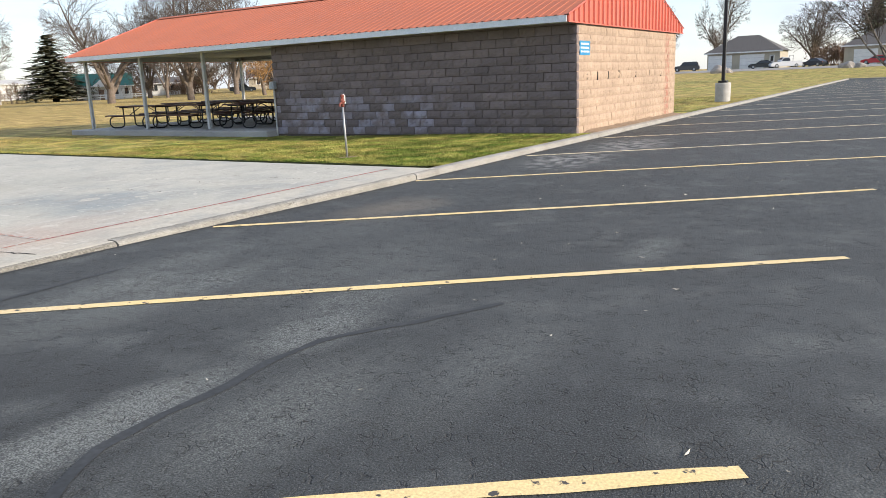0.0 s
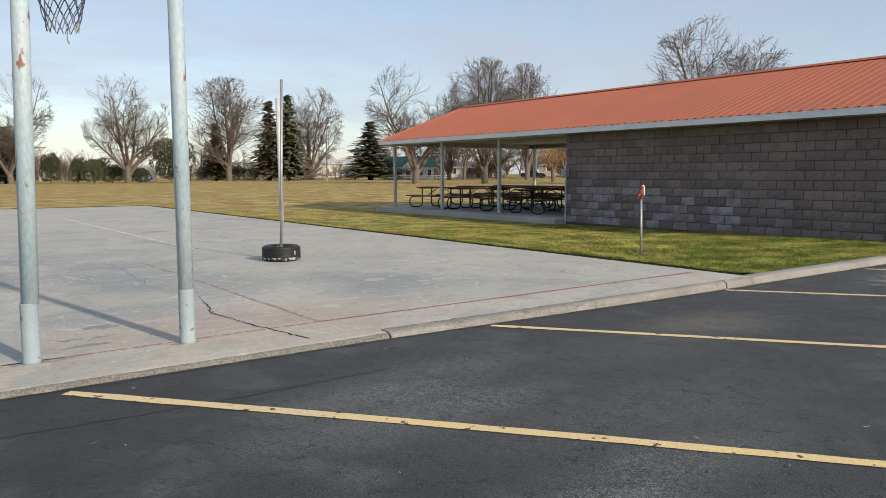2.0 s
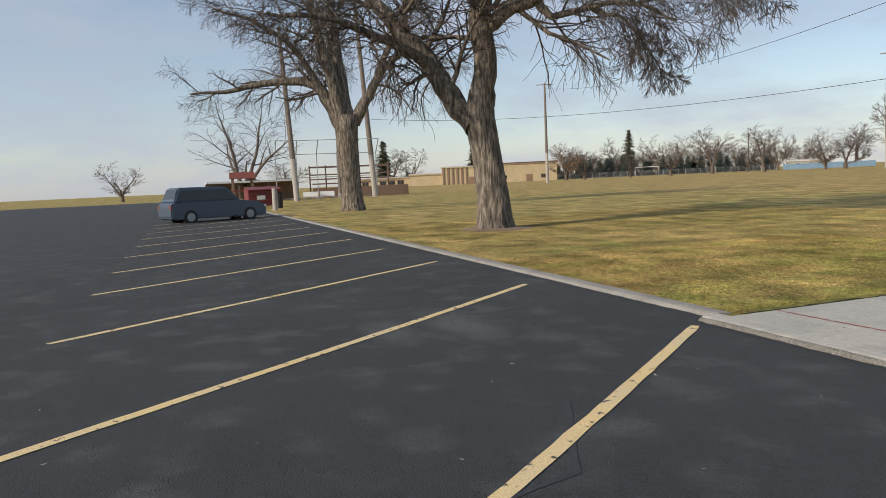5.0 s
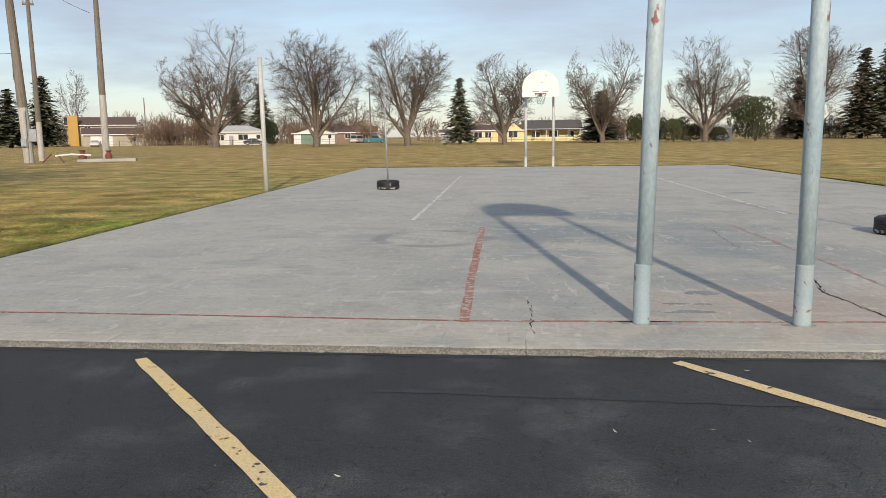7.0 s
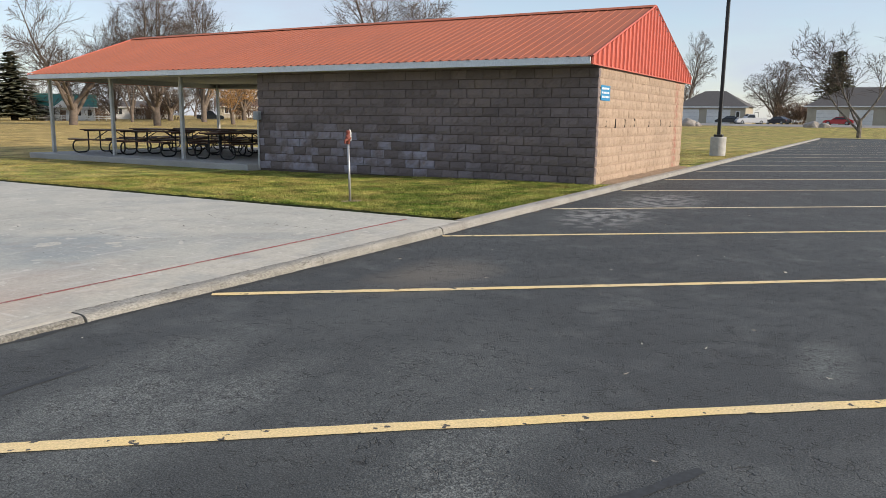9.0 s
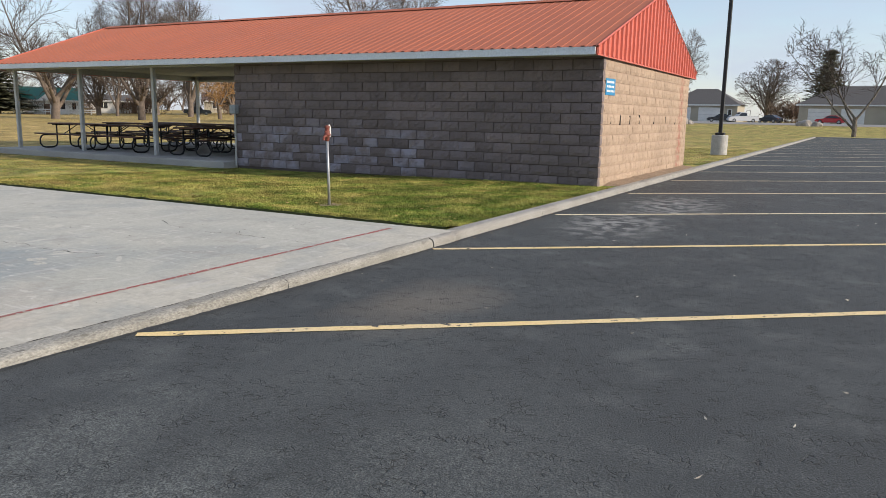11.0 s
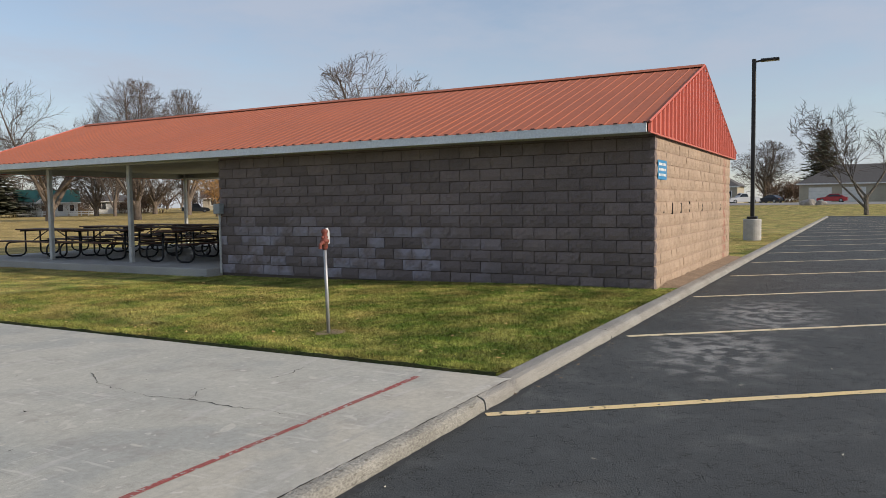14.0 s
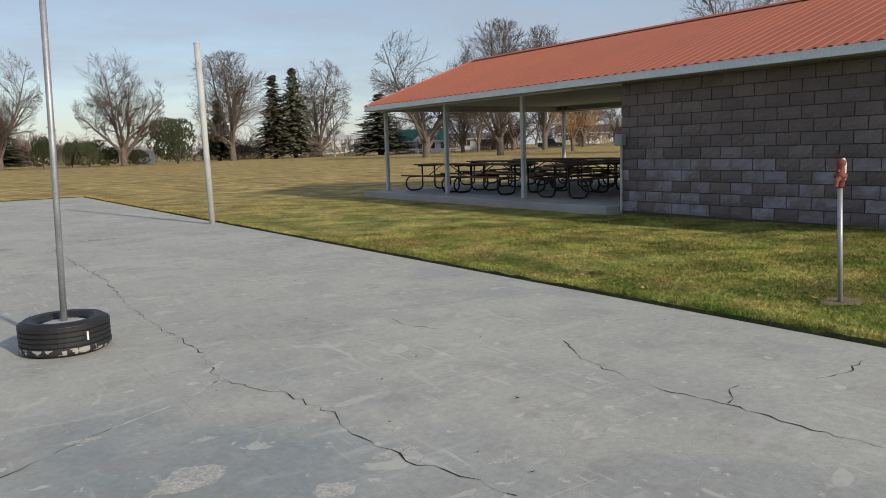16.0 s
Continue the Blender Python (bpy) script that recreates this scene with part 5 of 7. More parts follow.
def bare_mesh(seed, cfg, h=15.0, trunk=0.20, r=0.46, mats=(None, None)):
    rnd = random.Random(seed)
    T = (Geo(), Geo())
    stem(T, Vector((0, 0, -0.1)), Vector((0, 0, 1)), h * trunk, r, 0, cfg, rnd)
    a = np.array(T[1].v)
    top = float(np.percentile(a[:, 2], 99.3))
    wid = float(np.percentile(np.hypot(a[:, 0], a[:, 1]), 96)) * 2
    return T[0].mesh("trunk", mats[0] or BARKFAR, True), T[1].mesh("crown", mats[1] or TWIGFAR), top, wid


def plant(kind, meshes, x, y, h, w, label, category, group, turn=0.0, z=None):
    """Stand a tree of height h and width w on the ground."""
    wood, leaf, top, wid = meshes
    t = thing(kind, label, category, at=Matrix.Translation((x, y, land(x, y) if z is None else z)) @ pose(0, 0, 0, 0, 0, turn) @ Matrix.Diagonal((0.9 * w / wid, 0.9 * w / wid, h / top, 1)), group=group)
    part("trunk", wood, None, t)
    part("crown", leaf, None, t)
    return t


def conifer_mesh(seed, h, w, material, gap=0.05, lean=0.0):
    rnd = random.Random(seed)
    wood, leaf = Geo(), Geo()
    wood.tube([(0, 0, -0.1), (0, 0, h * 0.5), (lean, 0, h * 0.98)], [0.22, 0.14, 0.02], 7)
    layers = int(h * 3.8)
    for i in range(layers):
        n = max(5, int(11 * (1 - i / layers) + 4))
        for j in range(n):
            t = min(0.99, max(0.0, (i + rnd.gauss(0.5, 1.6)) / layers))
            z = h * (0.07 + 0.92 * t)
            rad = w / 2 * (1 - t) ** 0.72 * rnd.uniform(0.6, 1.05) + 0.15
            a = 2 * math.pi * (j + rnd.random()) / n
            L = rad * rnd.uniform(0.6, 1.12)
            droop = rnd.uniform(0.05, 0.5)
            m = max(4, int(L * 5.6))
            for k in range(m):
                s = (k + rnd.random()) / m
                c = Vector((math.cos(a) * L * s + lean * t, math.sin(a) * L * s, z - droop * L * s * s + 0.05))
                o = Vector((rnd.gauss(0, 1), rnd.gauss(0, 1), rnd.gauss(0, 0.6))) * 0.11
                d = Vector((math.cos(a), math.sin(a), rnd.uniform(-0.7, 0.5))) * rnd.uniform(0.26, 0.5)
                sd = Vector((-math.sin(a), math.cos(a), rnd.uniform(-0.3, 0.3))) * rnd.uniform(0.16, 0.30)
                up = Vector((0, 0, rnd.uniform(0.05, 0.13)))
                p = c + o
                leaf.add([tuple(p - d * 0.4 + sd), tuple(p - d * 0.4 - sd), tuple(p + d), tuple(p + up)], [(0, 1, 3), (1, 2, 3), (2, 0, 3)])
    return wood.mesh("trunk", BARKFAR, True), leaf.mesh("crown", material), h, w


def bush_mesh(seed, h, w, material, n=1500):
    """A rounded evergreen of upward tufts, denser at its rim."""
    rnd = random.Random(seed)
    wood, leaf = Geo(), Geo()
    for a in range(5):
        wood.tube([(0, 0, -0.1), (0.1 * w * math.cos(a * 1.3), 0.1 * w * math.sin(a * 1.3), h * 0.35), (0.25 * w * math.cos(a * 1.3), 0.25 * w * math.sin(a * 1.3), h * 0.7)], [0.09, 0.06, 0.02], 5)
    lobes = [(Vector((rnd.uniform(-0.28, 0.28) * w, rnd.uniform(-0.28, 0.28) * w, h * rnd.uniform(0.25, 0.72))), rnd.uniform(0.2, 0.34)) for _ in range(9)]
    for i in range(n):
        c, s = lobes[i % 9]
        d = Vector((rnd.gauss(0, 1), rnd.gauss(0, 1), rnd.gauss(0.15, 1))).normalized()
        p = c + Vector((d.x * w * s, d.y * w * s, d.z * h * s * 0.9)) * rnd.uniform(0.6, 1.0) ** 0.5
        p.z = max(0.05, min(h, p.z))
        g = (d * 0.5 + Vector((0, 0, 0.7))).normalized() * rnd.uniform(0.2, 0.42)
        o = g.orthogonal().normalized() * rnd.uniform(0.07, 0.15)
        q = g.cross(o).normalized() * o.length
        leaf.add([tuple(p + o), tuple(p - o * 0.5 + q), tuple(p - o * 0.5 - q), tuple(p + g)], [(0, 1, 3), (1, 2, 3), (2, 0, 3)])
    return wood.mesh("trunk", BARKFAR, True), leaf.mesh("crown", material), h, w


def brush_mesh(seed, material, n=30):
    """Leafless undergrowth: many thin stems from one root."""
    rnd = random.Random(seed)
    wood, leaf = Geo(), Geo()
    cfg = dict(steps=[0, 2, 2, 1], sides=[3, 3, 3, 3], wob=[0, 0.12, 0.2, 0.25], lift=[0, 0.02, 0.03, 0.0], taper=[0, 0.4, 0.4, 0.5], kids=[0, 5, 4], ang=[0, 0.6, 0.7], len=[0, 0.5, 0.55], thin=[0, 0.6, 0.6], wood=0, rmin=0.022)
    cfg["from"] = [0, 0.25, 0.2]
    for i in range(n):
        p = Vector((rnd.gauss(0, 1.1), rnd.gauss(0, 1.1), 0))
        stem((wood, leaf), p, Vector((rnd.gauss(0, 0.3), rnd.gauss(0, 0.3), 1)).normalized(), rnd.uniform(1.6, 3.4), 0.03, 1, cfg, rnd)
    wood.tube([(0, 0, -0.1), (0, 0, 0.4)], 0.06, 5)
    return wood.mesh("trunk", BARKFAR), leaf.mesh("crown", material), max(v[2] for v in leaf.v), 6.0


def build_far_trees():
    bare = [bare_mesh(s, FAR_TREE, trunk=tr) for s, tr in ((1, 0.19), (2, 0.17), (3, 0.21), (5, 0.16))]
    light = [bare_mesh(s, LIGHT_TREE, trunk=0.16) for s in (14, 15)]
    weep = dict(FAR_TREE, lift=[0.05, 0.04, -0.04, -0.12, -0.2])
    willow = bare_mesh(8, weep, mats=(BARKFAR, WILLOW))
    rnd = random.Random(21)
    row = "bare trees round the field"
    lab = "large leafless shade tree with a spreading crown at the field edge"
    # the line of big trees beyond the court
    for x, y, h, w in ((-56.1, 111.0, 17.6, 17.5), (-37.7, 103.3, 16.0, 14.5), (-24.6, 106.1, 15.7, 14.5), (-10.3, 107.2, 12.5, 11.0), (4.9, 116.6, 14.8, 12.5), (20.0, 114.0, 15.2, 13.5), (43.7, 136.0, 19.4, 16), (68.9, 152.1, 20.0, 16)):
        plant("tree", bare[rnd.randrange(4)], x, y, h, w, lab, "tree", row, rnd.uniform(0, 360))
    # seen through and over the shelter
    for x, y, h, w in ((50.3, 81.6, 15.0, 14.5), (57.0, 74.5, 16.6, 12.5), (83.6, 113.6, 19.3, 8), (90.6, 102.8, 22.0, 13.5), (68.8, 47.1, 17.9, 17.5), (96, 118, 14, 13), (104, 106, 13, 13), (86, 122, 12, 12)):
        plant("tree", bare[rnd.randrange(4)], x, y, h, w, "large leafless tree on the lawn beyond the picnic shelter", "tree", row, rnd.uniform(0, 360))
    # by the houses beyond the car park
    for x, y, h, w in ((166.0, 33.0, 19.0, 11.0), (158.0, 45.0, 13.0, 12.0), (176.1, 16.1, 13.5, 14.0), (190, -20, 12, 12)):
        plant("tree", bare[rnd.randrange(4)], x, y, h, w, "leafless tree behind the houses across the road", "tree", row, rnd.uniform(0, 360))
    plant("tree", bare_mesh(31, dict(FAR_TREE, kids=[6, 10, 9, 6], sides=[9, 6, 4, 3, 3]), h=9, trunk=0.2, r=0.2, mats=(BARK, TWIG)), 73.0, -2.9, 12.0, 13.5, "young leafless tree on the island at the car park end", "tree", row, 40)
    # field edge to the west
    for x, y, h, w in ((-129.1, 142.3, 17.4, 13), (-144.7, 216.9, 22.1, 10), (-198.1, 173.4, 13.0, 11), (-209.3, 204.8, 13.2, 14), (-203.0, 210.6, 14.3, 15), (-287.5, 171.7, 15.8, 18), (-278.7, 184.9, 15.7, 18), (-270.0, 196.8, 11.1, 18), (-262.2, 206.5, 10.5, 16), (-326.8, 82.6, 15.9, 21), (-334.2, 93.3, 16.4, 17), (-299, 160, 12, 18)):
        plant("tree", light[rnd.randrange(2)], x, y, h, w, "leafless tree in the belt along the far field edge", "tree", row, rnd.uniform(0, 360))
    # second row of trees and gardens behind the houses
    for i in range(46):
        a = radians(-62 + 112 * i / 45 + rnd.uniform(-1, 1))
        d = rnd.uniform(205, 265)
        plant("tree", light[i % 2], -8 + d * math.sin(a), -5 + d * math.cos(a), rnd.uniform(6.5, 13), rnd.uniform(9, 15), "distant leafless tree behind the houses", "tree", "distant trees", rnd.uniform(0, 360))
    plant("tree", willow, -280.4, 144.5, 12.4, 13, "willow with golden bare twigs by the far fence", "tree", row, 10)
    plant("tree", willow, 78.9, 83.6, 9.5, 8.5, "weeping tree with orange-brown bare twigs beyond the shelter", "tree", row, 70)
    plant("tree", bare_mesh(12, dict(weep, kids=[6, 8, 7, 4]), h=13, mats=(BARKFAR, TWIGFAR)), -101.0, 2.4, 12.5, 15, "pale leafless weeping tree by the ball field", "tree", row, 20)
    # trees that close the view beyond the ball field and behind the lot
    for i in range(20):
        a = radians(-84 - 190 * i / 19 + rnd.uniform(-2, 2))
        d = rnd.uniform(190, 300)
        plant("tree", light[i % 2], -8 + d * math.sin(a), -5 + d * math.cos(a), rnd.uniform(8, 14), rnd.uniform(10, 16), "distant leafless tree beyond the car park", "tree", "distant trees", rnd.uniform(0, 360))
    # conifers
    ever = "conifers by the houses"
    spr = [conifer_mesh(40, 12, 5.2, SPRUCE), conifer_mesh(41, 14, 5.0, SPRUCE), conifer_mesh(42, 14, 5.0, SPRUCEBROWN)]
    for i, (x, y, h, w) in enumerate(((-120.1, 143.0, 13.3, 7.0), (-115.9, 146.1, 12.3, 7.0), (-118.7, 162.4, 16.3, 7.0), (-285.0, 175.6, 19.5, 6), (-318.1, 76.7, 19.3, 7), (-306.3, 112.7, 15.6, 6), (-17.9, 119.9, 10.7, 4.2), (5.2, 124.6, 8.5, 5.6), (43.0, 141.5, 11.4, 5.0),
                                      (54.7, 142.4, 16.4, 6.2), (58.3, 140.8, 17.6, 6.4), (75.7, 137.0, 12.6, 8.6), (192.0, 5.1, 16.8, 9.5), (-77.0, 174.5, 13.6, 6.0), (-71.2, 176.0, 14.6, 5.6), (187, -12, 12, 8))):
        plant("spruce", spr[2] if i in (9, 8) else spr[i % 2], x, y, h, w * 1.8, "tall browned spruce at the field edge" if i in (8, 9) else "tall dark green spruce at the field edge", "spruce", ever, rnd.uniform(0, 360))
    jun = [bush_mesh(50, 5, 4, JUNIPER), bush_mesh(51, 7, 8.5, JUNIPER, 3200)]
    for x, y, h, w in ((10.2, 117.9, 5.1, 3.0), (15.9, 116.9, 4.4, 4.2), (14.0, 119.2, 4.4, 2.6), (18.6, 117.5, 3.2, 3.2), (22.6, 117.5, 2.8, 4.0), (-52.5, 128.1, 5.4, 3.2)):
        plant("juniper", jun[0], x, y, h, w, "dense dark green juniper bush at the lawn edge", "bush", ever, rnd.uniform(0, 360))
    plant("pine", jun[1], 28.6, 117.9, 7.1, 8.8, "broad bushy green pine at the lawn edge", "pine", ever, 30)
    blue = conifer_mesh(44, 7, 4.4, BLUESPRUCE)
    for i in range(26):
        t = i / 25
        x, y = -283 + 47 * t + rnd.uniform(-2, 2), 141 + 62 * t + rnd.uniform(-2, 2)
        plant("spruce", blue, x, y, rnd.uniform(5.2, 8.4), rnd.uniform(6.0, 8.0), "young blue spruce in the row behind the far fence", "spruce", "row of blue spruces", rnd.uniform(0, 360))
    # the thick belt behind the young spruces
    for i in range(30):
        t = (i + rnd.random() * 0.8) / 30
        d = rnd.uniform(14, 42)
        plant("tree", light[i % 2], -283 + 62 * t - d * 0.8, 141 + 78 * t + d * 0.6, rnd.uniform(7.5, 13.5), rnd.uniform(10, 16), "leafless tree in the belt along the far field edge", "tree", row, rnd.uniform(0, 360))
    # leafless undergrowth between the houses
    br = [brush_mesh(60, BRUSH), brush_mesh(61, BRUSH), brush_mesh(62, TWIGFAR)]
    for i in range(96):
        r = rnd.random()
        if i < 26:
            x, y, h = (-92 + 16 * r, 160 + rnd.uniform(-8, 8), rnd.uniform(4, 8.5)) if i < 12 else (-78 + 34 * r, 182 + rnd.uniform(-6, 10), rnd.uniform(5, 9))
        elif i < 48:
            x, y, h = -40 + 80 * r, 172 + rnd.uniform(-6, 10), rnd.uniform(3, 7)
        elif i < 64:
            x, y, h = 42 + 40 * r, 168 - 30 * r + rnd.uniform(-6, 6), rnd.uniform(2.5, 6)
        elif i < 78:
            x, y, h = 84 + 40 * r, 140 - 34 * r + rnd.uniform(-7, 7), rnd.uniform(3, 7)
        else:
            x, y, h = -196 + 90 * r, 240 - 40 * r + rnd.uniform(-10, 10), rnd.uniform(5, 11)
        plant("bush", br[i % 3], x, y, h, rnd.uniform(6, 11), "tangle of leafless brown brush between the gardens", "bush", "leafless brush", rnd.uniform(0, 360))
    for i in range(5):
        plant("bush", br[i % 2], 160 + rnd.uniform(-4, 4), 12 - i * 1.5, 5, 8, "tangle of leafless brown brush behind the drive", "bush", "leafless brush", rnd.uniform(0, 360))


NEAR_TREE = dict(steps=[5, 6, 5, 5, 4], sides=[10, 8, 5, 4, 3], wob=[0.05, 0.13, 0.18, 0.2, 0.2], lift=[0, 0.04, 0.0, -0.05, -0.16], taper=[0.7, 0.3, 0.3, 0.35, 0.5],
                 kids=[0, 9, 8, 7], ang=[0.6, 0.85, 0.8, 0.75], len=[0.5, 0.55, 0.58, 0.6], thin=[0.5, 0.42, 0.45, 0.5], wood=2, rmin=0.0058)
NEAR_TREE["from"] = [0.5, 0.22, 0.15, 0.12]


def near_tree(x, y, right, scale, trunk, limbs, label, seed, kids, flare=1.5):
    """A big old tree whose main limbs are laid by hand. right: the way of local x; limbs: points (x, depth, z) and radii."""
    rnd = random.Random(seed)
    a = math.atan2(right[1], right[0])
    t = thing("tree", label, "tree", at=pose(x, y, 0.10, 0, 0, math.degrees(a)), group="old trees by the car park")
    T = (Geo(), Geo())
    cfg = dict(NEAR_TREE, kids=kids)
    pts = [Vector(p[:3]) * scale for p in trunk]
    rs = [p[3] * scale for p in trunk]
    # flared, ridged trunk
    n = 26
    vs, fs = [], []
    rows = []
    for i in range(len(pts) - 1):
        for k in range(6):
            rows.append((pts[i].lerp(pts[i + 1], k / 6), rs[i] + (rs[i + 1] - rs[i]) * k / 6))
    rows.append((pts[-1], rs[-1]))
    for p, r in rows:
        fl = 1 + (flare - 1) * math.exp(-max(0, p.z) / (0.35 * scale))
        for j in range(n):
            th = 2 * math.pi * j / n
            rr = r * (1 + (fl - 1) * (0.6 + 0.4 * math.sin(th * 5 + 1))) * (1 + 0.05 * noise.noise(Vector((math.cos(th) * 2.5, math.sin(th) * 2.5, p.z * 0.9))) + rnd.uniform(-0.012, 0.012))
            vs.append((p.x + rr * math.cos(th), p.y + rr * math.sin(th), p.z))
    for i in range(len(rows) - 1):
        for j in range(n):
            fs.append((i * n + j, i * n + (j + 1) % n, (i + 1) * n + (j + 1) % n, (i + 1) * n + j))
    T[0].add(vs, fs)
    for limb in limbs:
        lp = [Vector(p[:3]) * scale for p in limb]
        lr = [p[3] * scale for p in limb]
        # smooth the laid line
        fine, fr = [], []
        for i in range(len(lp) - 1):
            p0, p1, p2, p3 = lp[max(i - 1, 0)], lp[i], lp[i + 1], lp[min(i + 2, len(lp) - 1)]
            for k in range(4):
                u = k / 4
                fine.append(0.5 * (2 * p1 + (p2 - p0) * u + (2 * p0 - 5 * p1 + 4 * p2 - p3) * u * u + (3 * p1 - p0 - 3 * p2 + p3) * u ** 3) + Vector((rnd.gauss(0, 1), rnd.gauss(0, 1), rnd.gauss(0, 1))) * 0.03 * scale)
                fr.append(lr[i] + (lr[i + 1] - lr[i]) * u)
        fine.append(lp[-1])
        fr.append(lr[-1])
        T[0].tube(fine, fr, 12, cap=False)
        ds = [(fine[min(i + 1, len(fine) - 1)] - fine[max(i - 1, 0)]).normalized() for i in range(len(fine))]
        length = sum((fine[i + 1] - fine[i]).length for i in range(len(fine) - 1))
        spread(T, fine, ds, [min(r, 0.2 * scale) for r in fr], min(length, 6.0 * scale) * 0.75, 1, cfg, rnd)
    part("trunk", T[0].mesh("trunk", BARK, True), None, t)
    part("crown", T[1].mesh("crown", TWIG), None, t, "fine bare hanging twigs")


def build_near_trees():
    near_tree(-27.15, 3.34, (0.39, 0.92), 1.0,
              [(0, 0, -0.1, 0.46), (-0.02, 0, 0.9, 0.43), (-0.15, 0, 2.0, 0.40), (-0.3, 0, 3.0, 0.40), (-0.22, 0, 3.7, 0.33)],
              [[(-0.40, 0, 2.7, 0.30), (-0.95, 0.1, 3.4, 0.30), (-1.45, 0.2, 4.3, 0.27), (-2.2, 0.3, 5.2, 0.24), (-3.0, 0.5, 6.2, 0.19), (-4.2, 0.5, 7.6, 0.12), (-5.2, 0.6, 9.0, 0.06)],
               [(-0.2, 0, 3.3, 0.33), (-0.12, -0.1, 4.4, 0.30), (-0.2, -0.2, 5.4, 0.30), (-0.1, -0.2, 6.4, 0.26), (-0.4, -0.4, 8.0, 0.19), (-0.8, -0.3, 9.8, 0.12), (-1.2, -0.2, 11.6, 0.06)],
               [(-0.1, -0.1, 5.2, 0.22), (0.45, -0.4, 5.55, 0.19), (1.3, -0.7, 5.85, 0.17), (2.0, -0.9, 6.6, 0.14), (2.9, -1.1, 7.8, 0.10), (3.8, -1.1, 9.2, 0.05)],
               [(1.25, -0.65, 5.85, 0.13), (1.65, -0.9, 5.3, 0.09), (2.6, -1.2, 5.4, 0.075), (3.7, -1.4, 5.3, 0.05), (4.5, -1.6, 4.9, 0.025)],
               [(2.5, -1.1, 5.42, 0.06), (3.4, -1.2, 5.0, 0.045), (3.9, -1.2, 4.3, 0.028), (4.2, -1.3, 3.7, 0.012)],
               [(3.6, -1.4, 5.35, 0.05), (4.8, -1.5, 5.6, 0.04), (5.9, -1.5, 5.75, 0.026), (6.9, -1.6, 5.8, 0.012)],
               [(1.4, -0.7, 6.0, 0.12), (2.9, 0.1, 6.5, 0.10), (4.8, 0.7, 6.9, 0.07), (6.8, 1.0, 6.6, 0.035)],
               [(-0.15, -0.2, 6.3, 0.18), (0.8, 0.9, 7.4, 0.14), (2.0, 1.6, 8.6, 0.10), (3.0, 2.2, 10.2, 0.05)],
               [(-1.5, 0.2, 4.4, 0.16), (-2.5, -0.8, 4.9, 0.12), (-3.8, -1.6, 5.4, 0.08), (-5.2, -2.2, 5.5, 0.04)],
               [(-0.2, -0.2, 5.8, 0.16), (-1.2, -1.2, 7.0, 0.12), (-2.2, -2.0, 8.6, 0.08), (-2.8, -2.4, 10.4, 0.04)]],
              "old leafless elm with deeply ridged bark in the lawn", 71, [0, 14, 12, 8], flare=1.28)
    near_tree(-47.4, 3.87, (0.22, 0.975), 1.0,
              [(0, 0, -0.1, 0.58), (0, 0, 1.5, 0.52), (-0.1, 0, 3.2, 0.56), (-0.1, 0, 4.6, 0.62), (0, 0, 5.0, 0.5)],
              [[(-0.35, 0, 4.4, 0.40), (-0.9, 0.1, 5.6, 0.33), (-1.6, 0.2, 6.6, 0.26), (-3.4, 0.4, 6.9, 0.20), (-5.6, 0.6, 6.5, 0.13), (-8.0, 0.8, 6.4, 0.05)],
               [(-0.3, 0, 4.8, 0.38), (-0.8, -0.3, 7.0, 0.30), (-1.3, -0.5, 9.0, 0.24), (-1.7, -0.6, 11.5, 0.16), (-2.0, -0.6, 14.0, 0.06)],
               [(0.0, 0, 5.0, 0.33), (-0.3, 0.3, 7.4, 0.27), (-0.6, 0.5, 10.0, 0.2), (-0.3, 0.6, 12.5, 0.12), (0.2, 0.6, 14.5, 0.05)],
               [(0.3, 0, 4.6, 0.36), (1.0, 0, 5.7, 0.27), (1.8, 0, 7.0, 0.22), (2.8, 0.1, 8.0, 0.17), (4.2, 0.1, 8.2, 0.11), (5.2, 0.2, 7.2, 0.06), (5.6, 0.2, 6.2, 0.03)],
               [(1.6, 0, 6.7, 0.2), (2.4, -0.8, 8.6, 0.15), (3.6, -1.3, 10.6, 0.10), (4.6, -1.6, 12.5, 0.05)],
               [(-1.2, 0.2, 6.2, 0.2), (-2.6, -0.7, 8.4, 0.15), (-4.4, -1.2, 9.6, 0.10), (-6.2, -1.4, 10.2, 0.05)],
               [(-0.5, 0, 6.0, 0.2), (-0.6, 1.6, 8.2, 0.15), (-0.6, 3.0, 9.8, 0.08)]],
              "old leafless elm with a knotted, forking trunk near the kerb", 72, [0, 12, 10, 7], flare=1.3)


# ---- far buildings, poles, fences ----
def window(parent, x, y, z, w, h, frame_mat, cols=1):
    wd = part("window", Geo().box((x - w / 2 - 0.1, y - 0.06, z - 0.1), (x + w / 2 + 0.1, y + 0.02, z + h + 0.1)), frame_mat, parent)
    for c in range(cols):
        a = x - w / 2 + w * c / cols
        part("pane", Geo().box((a + 0.05, y - 0.075, z), (a + w / cols - 0.05, y - 0.058, z + h)), GLASS, wd)
    return wd


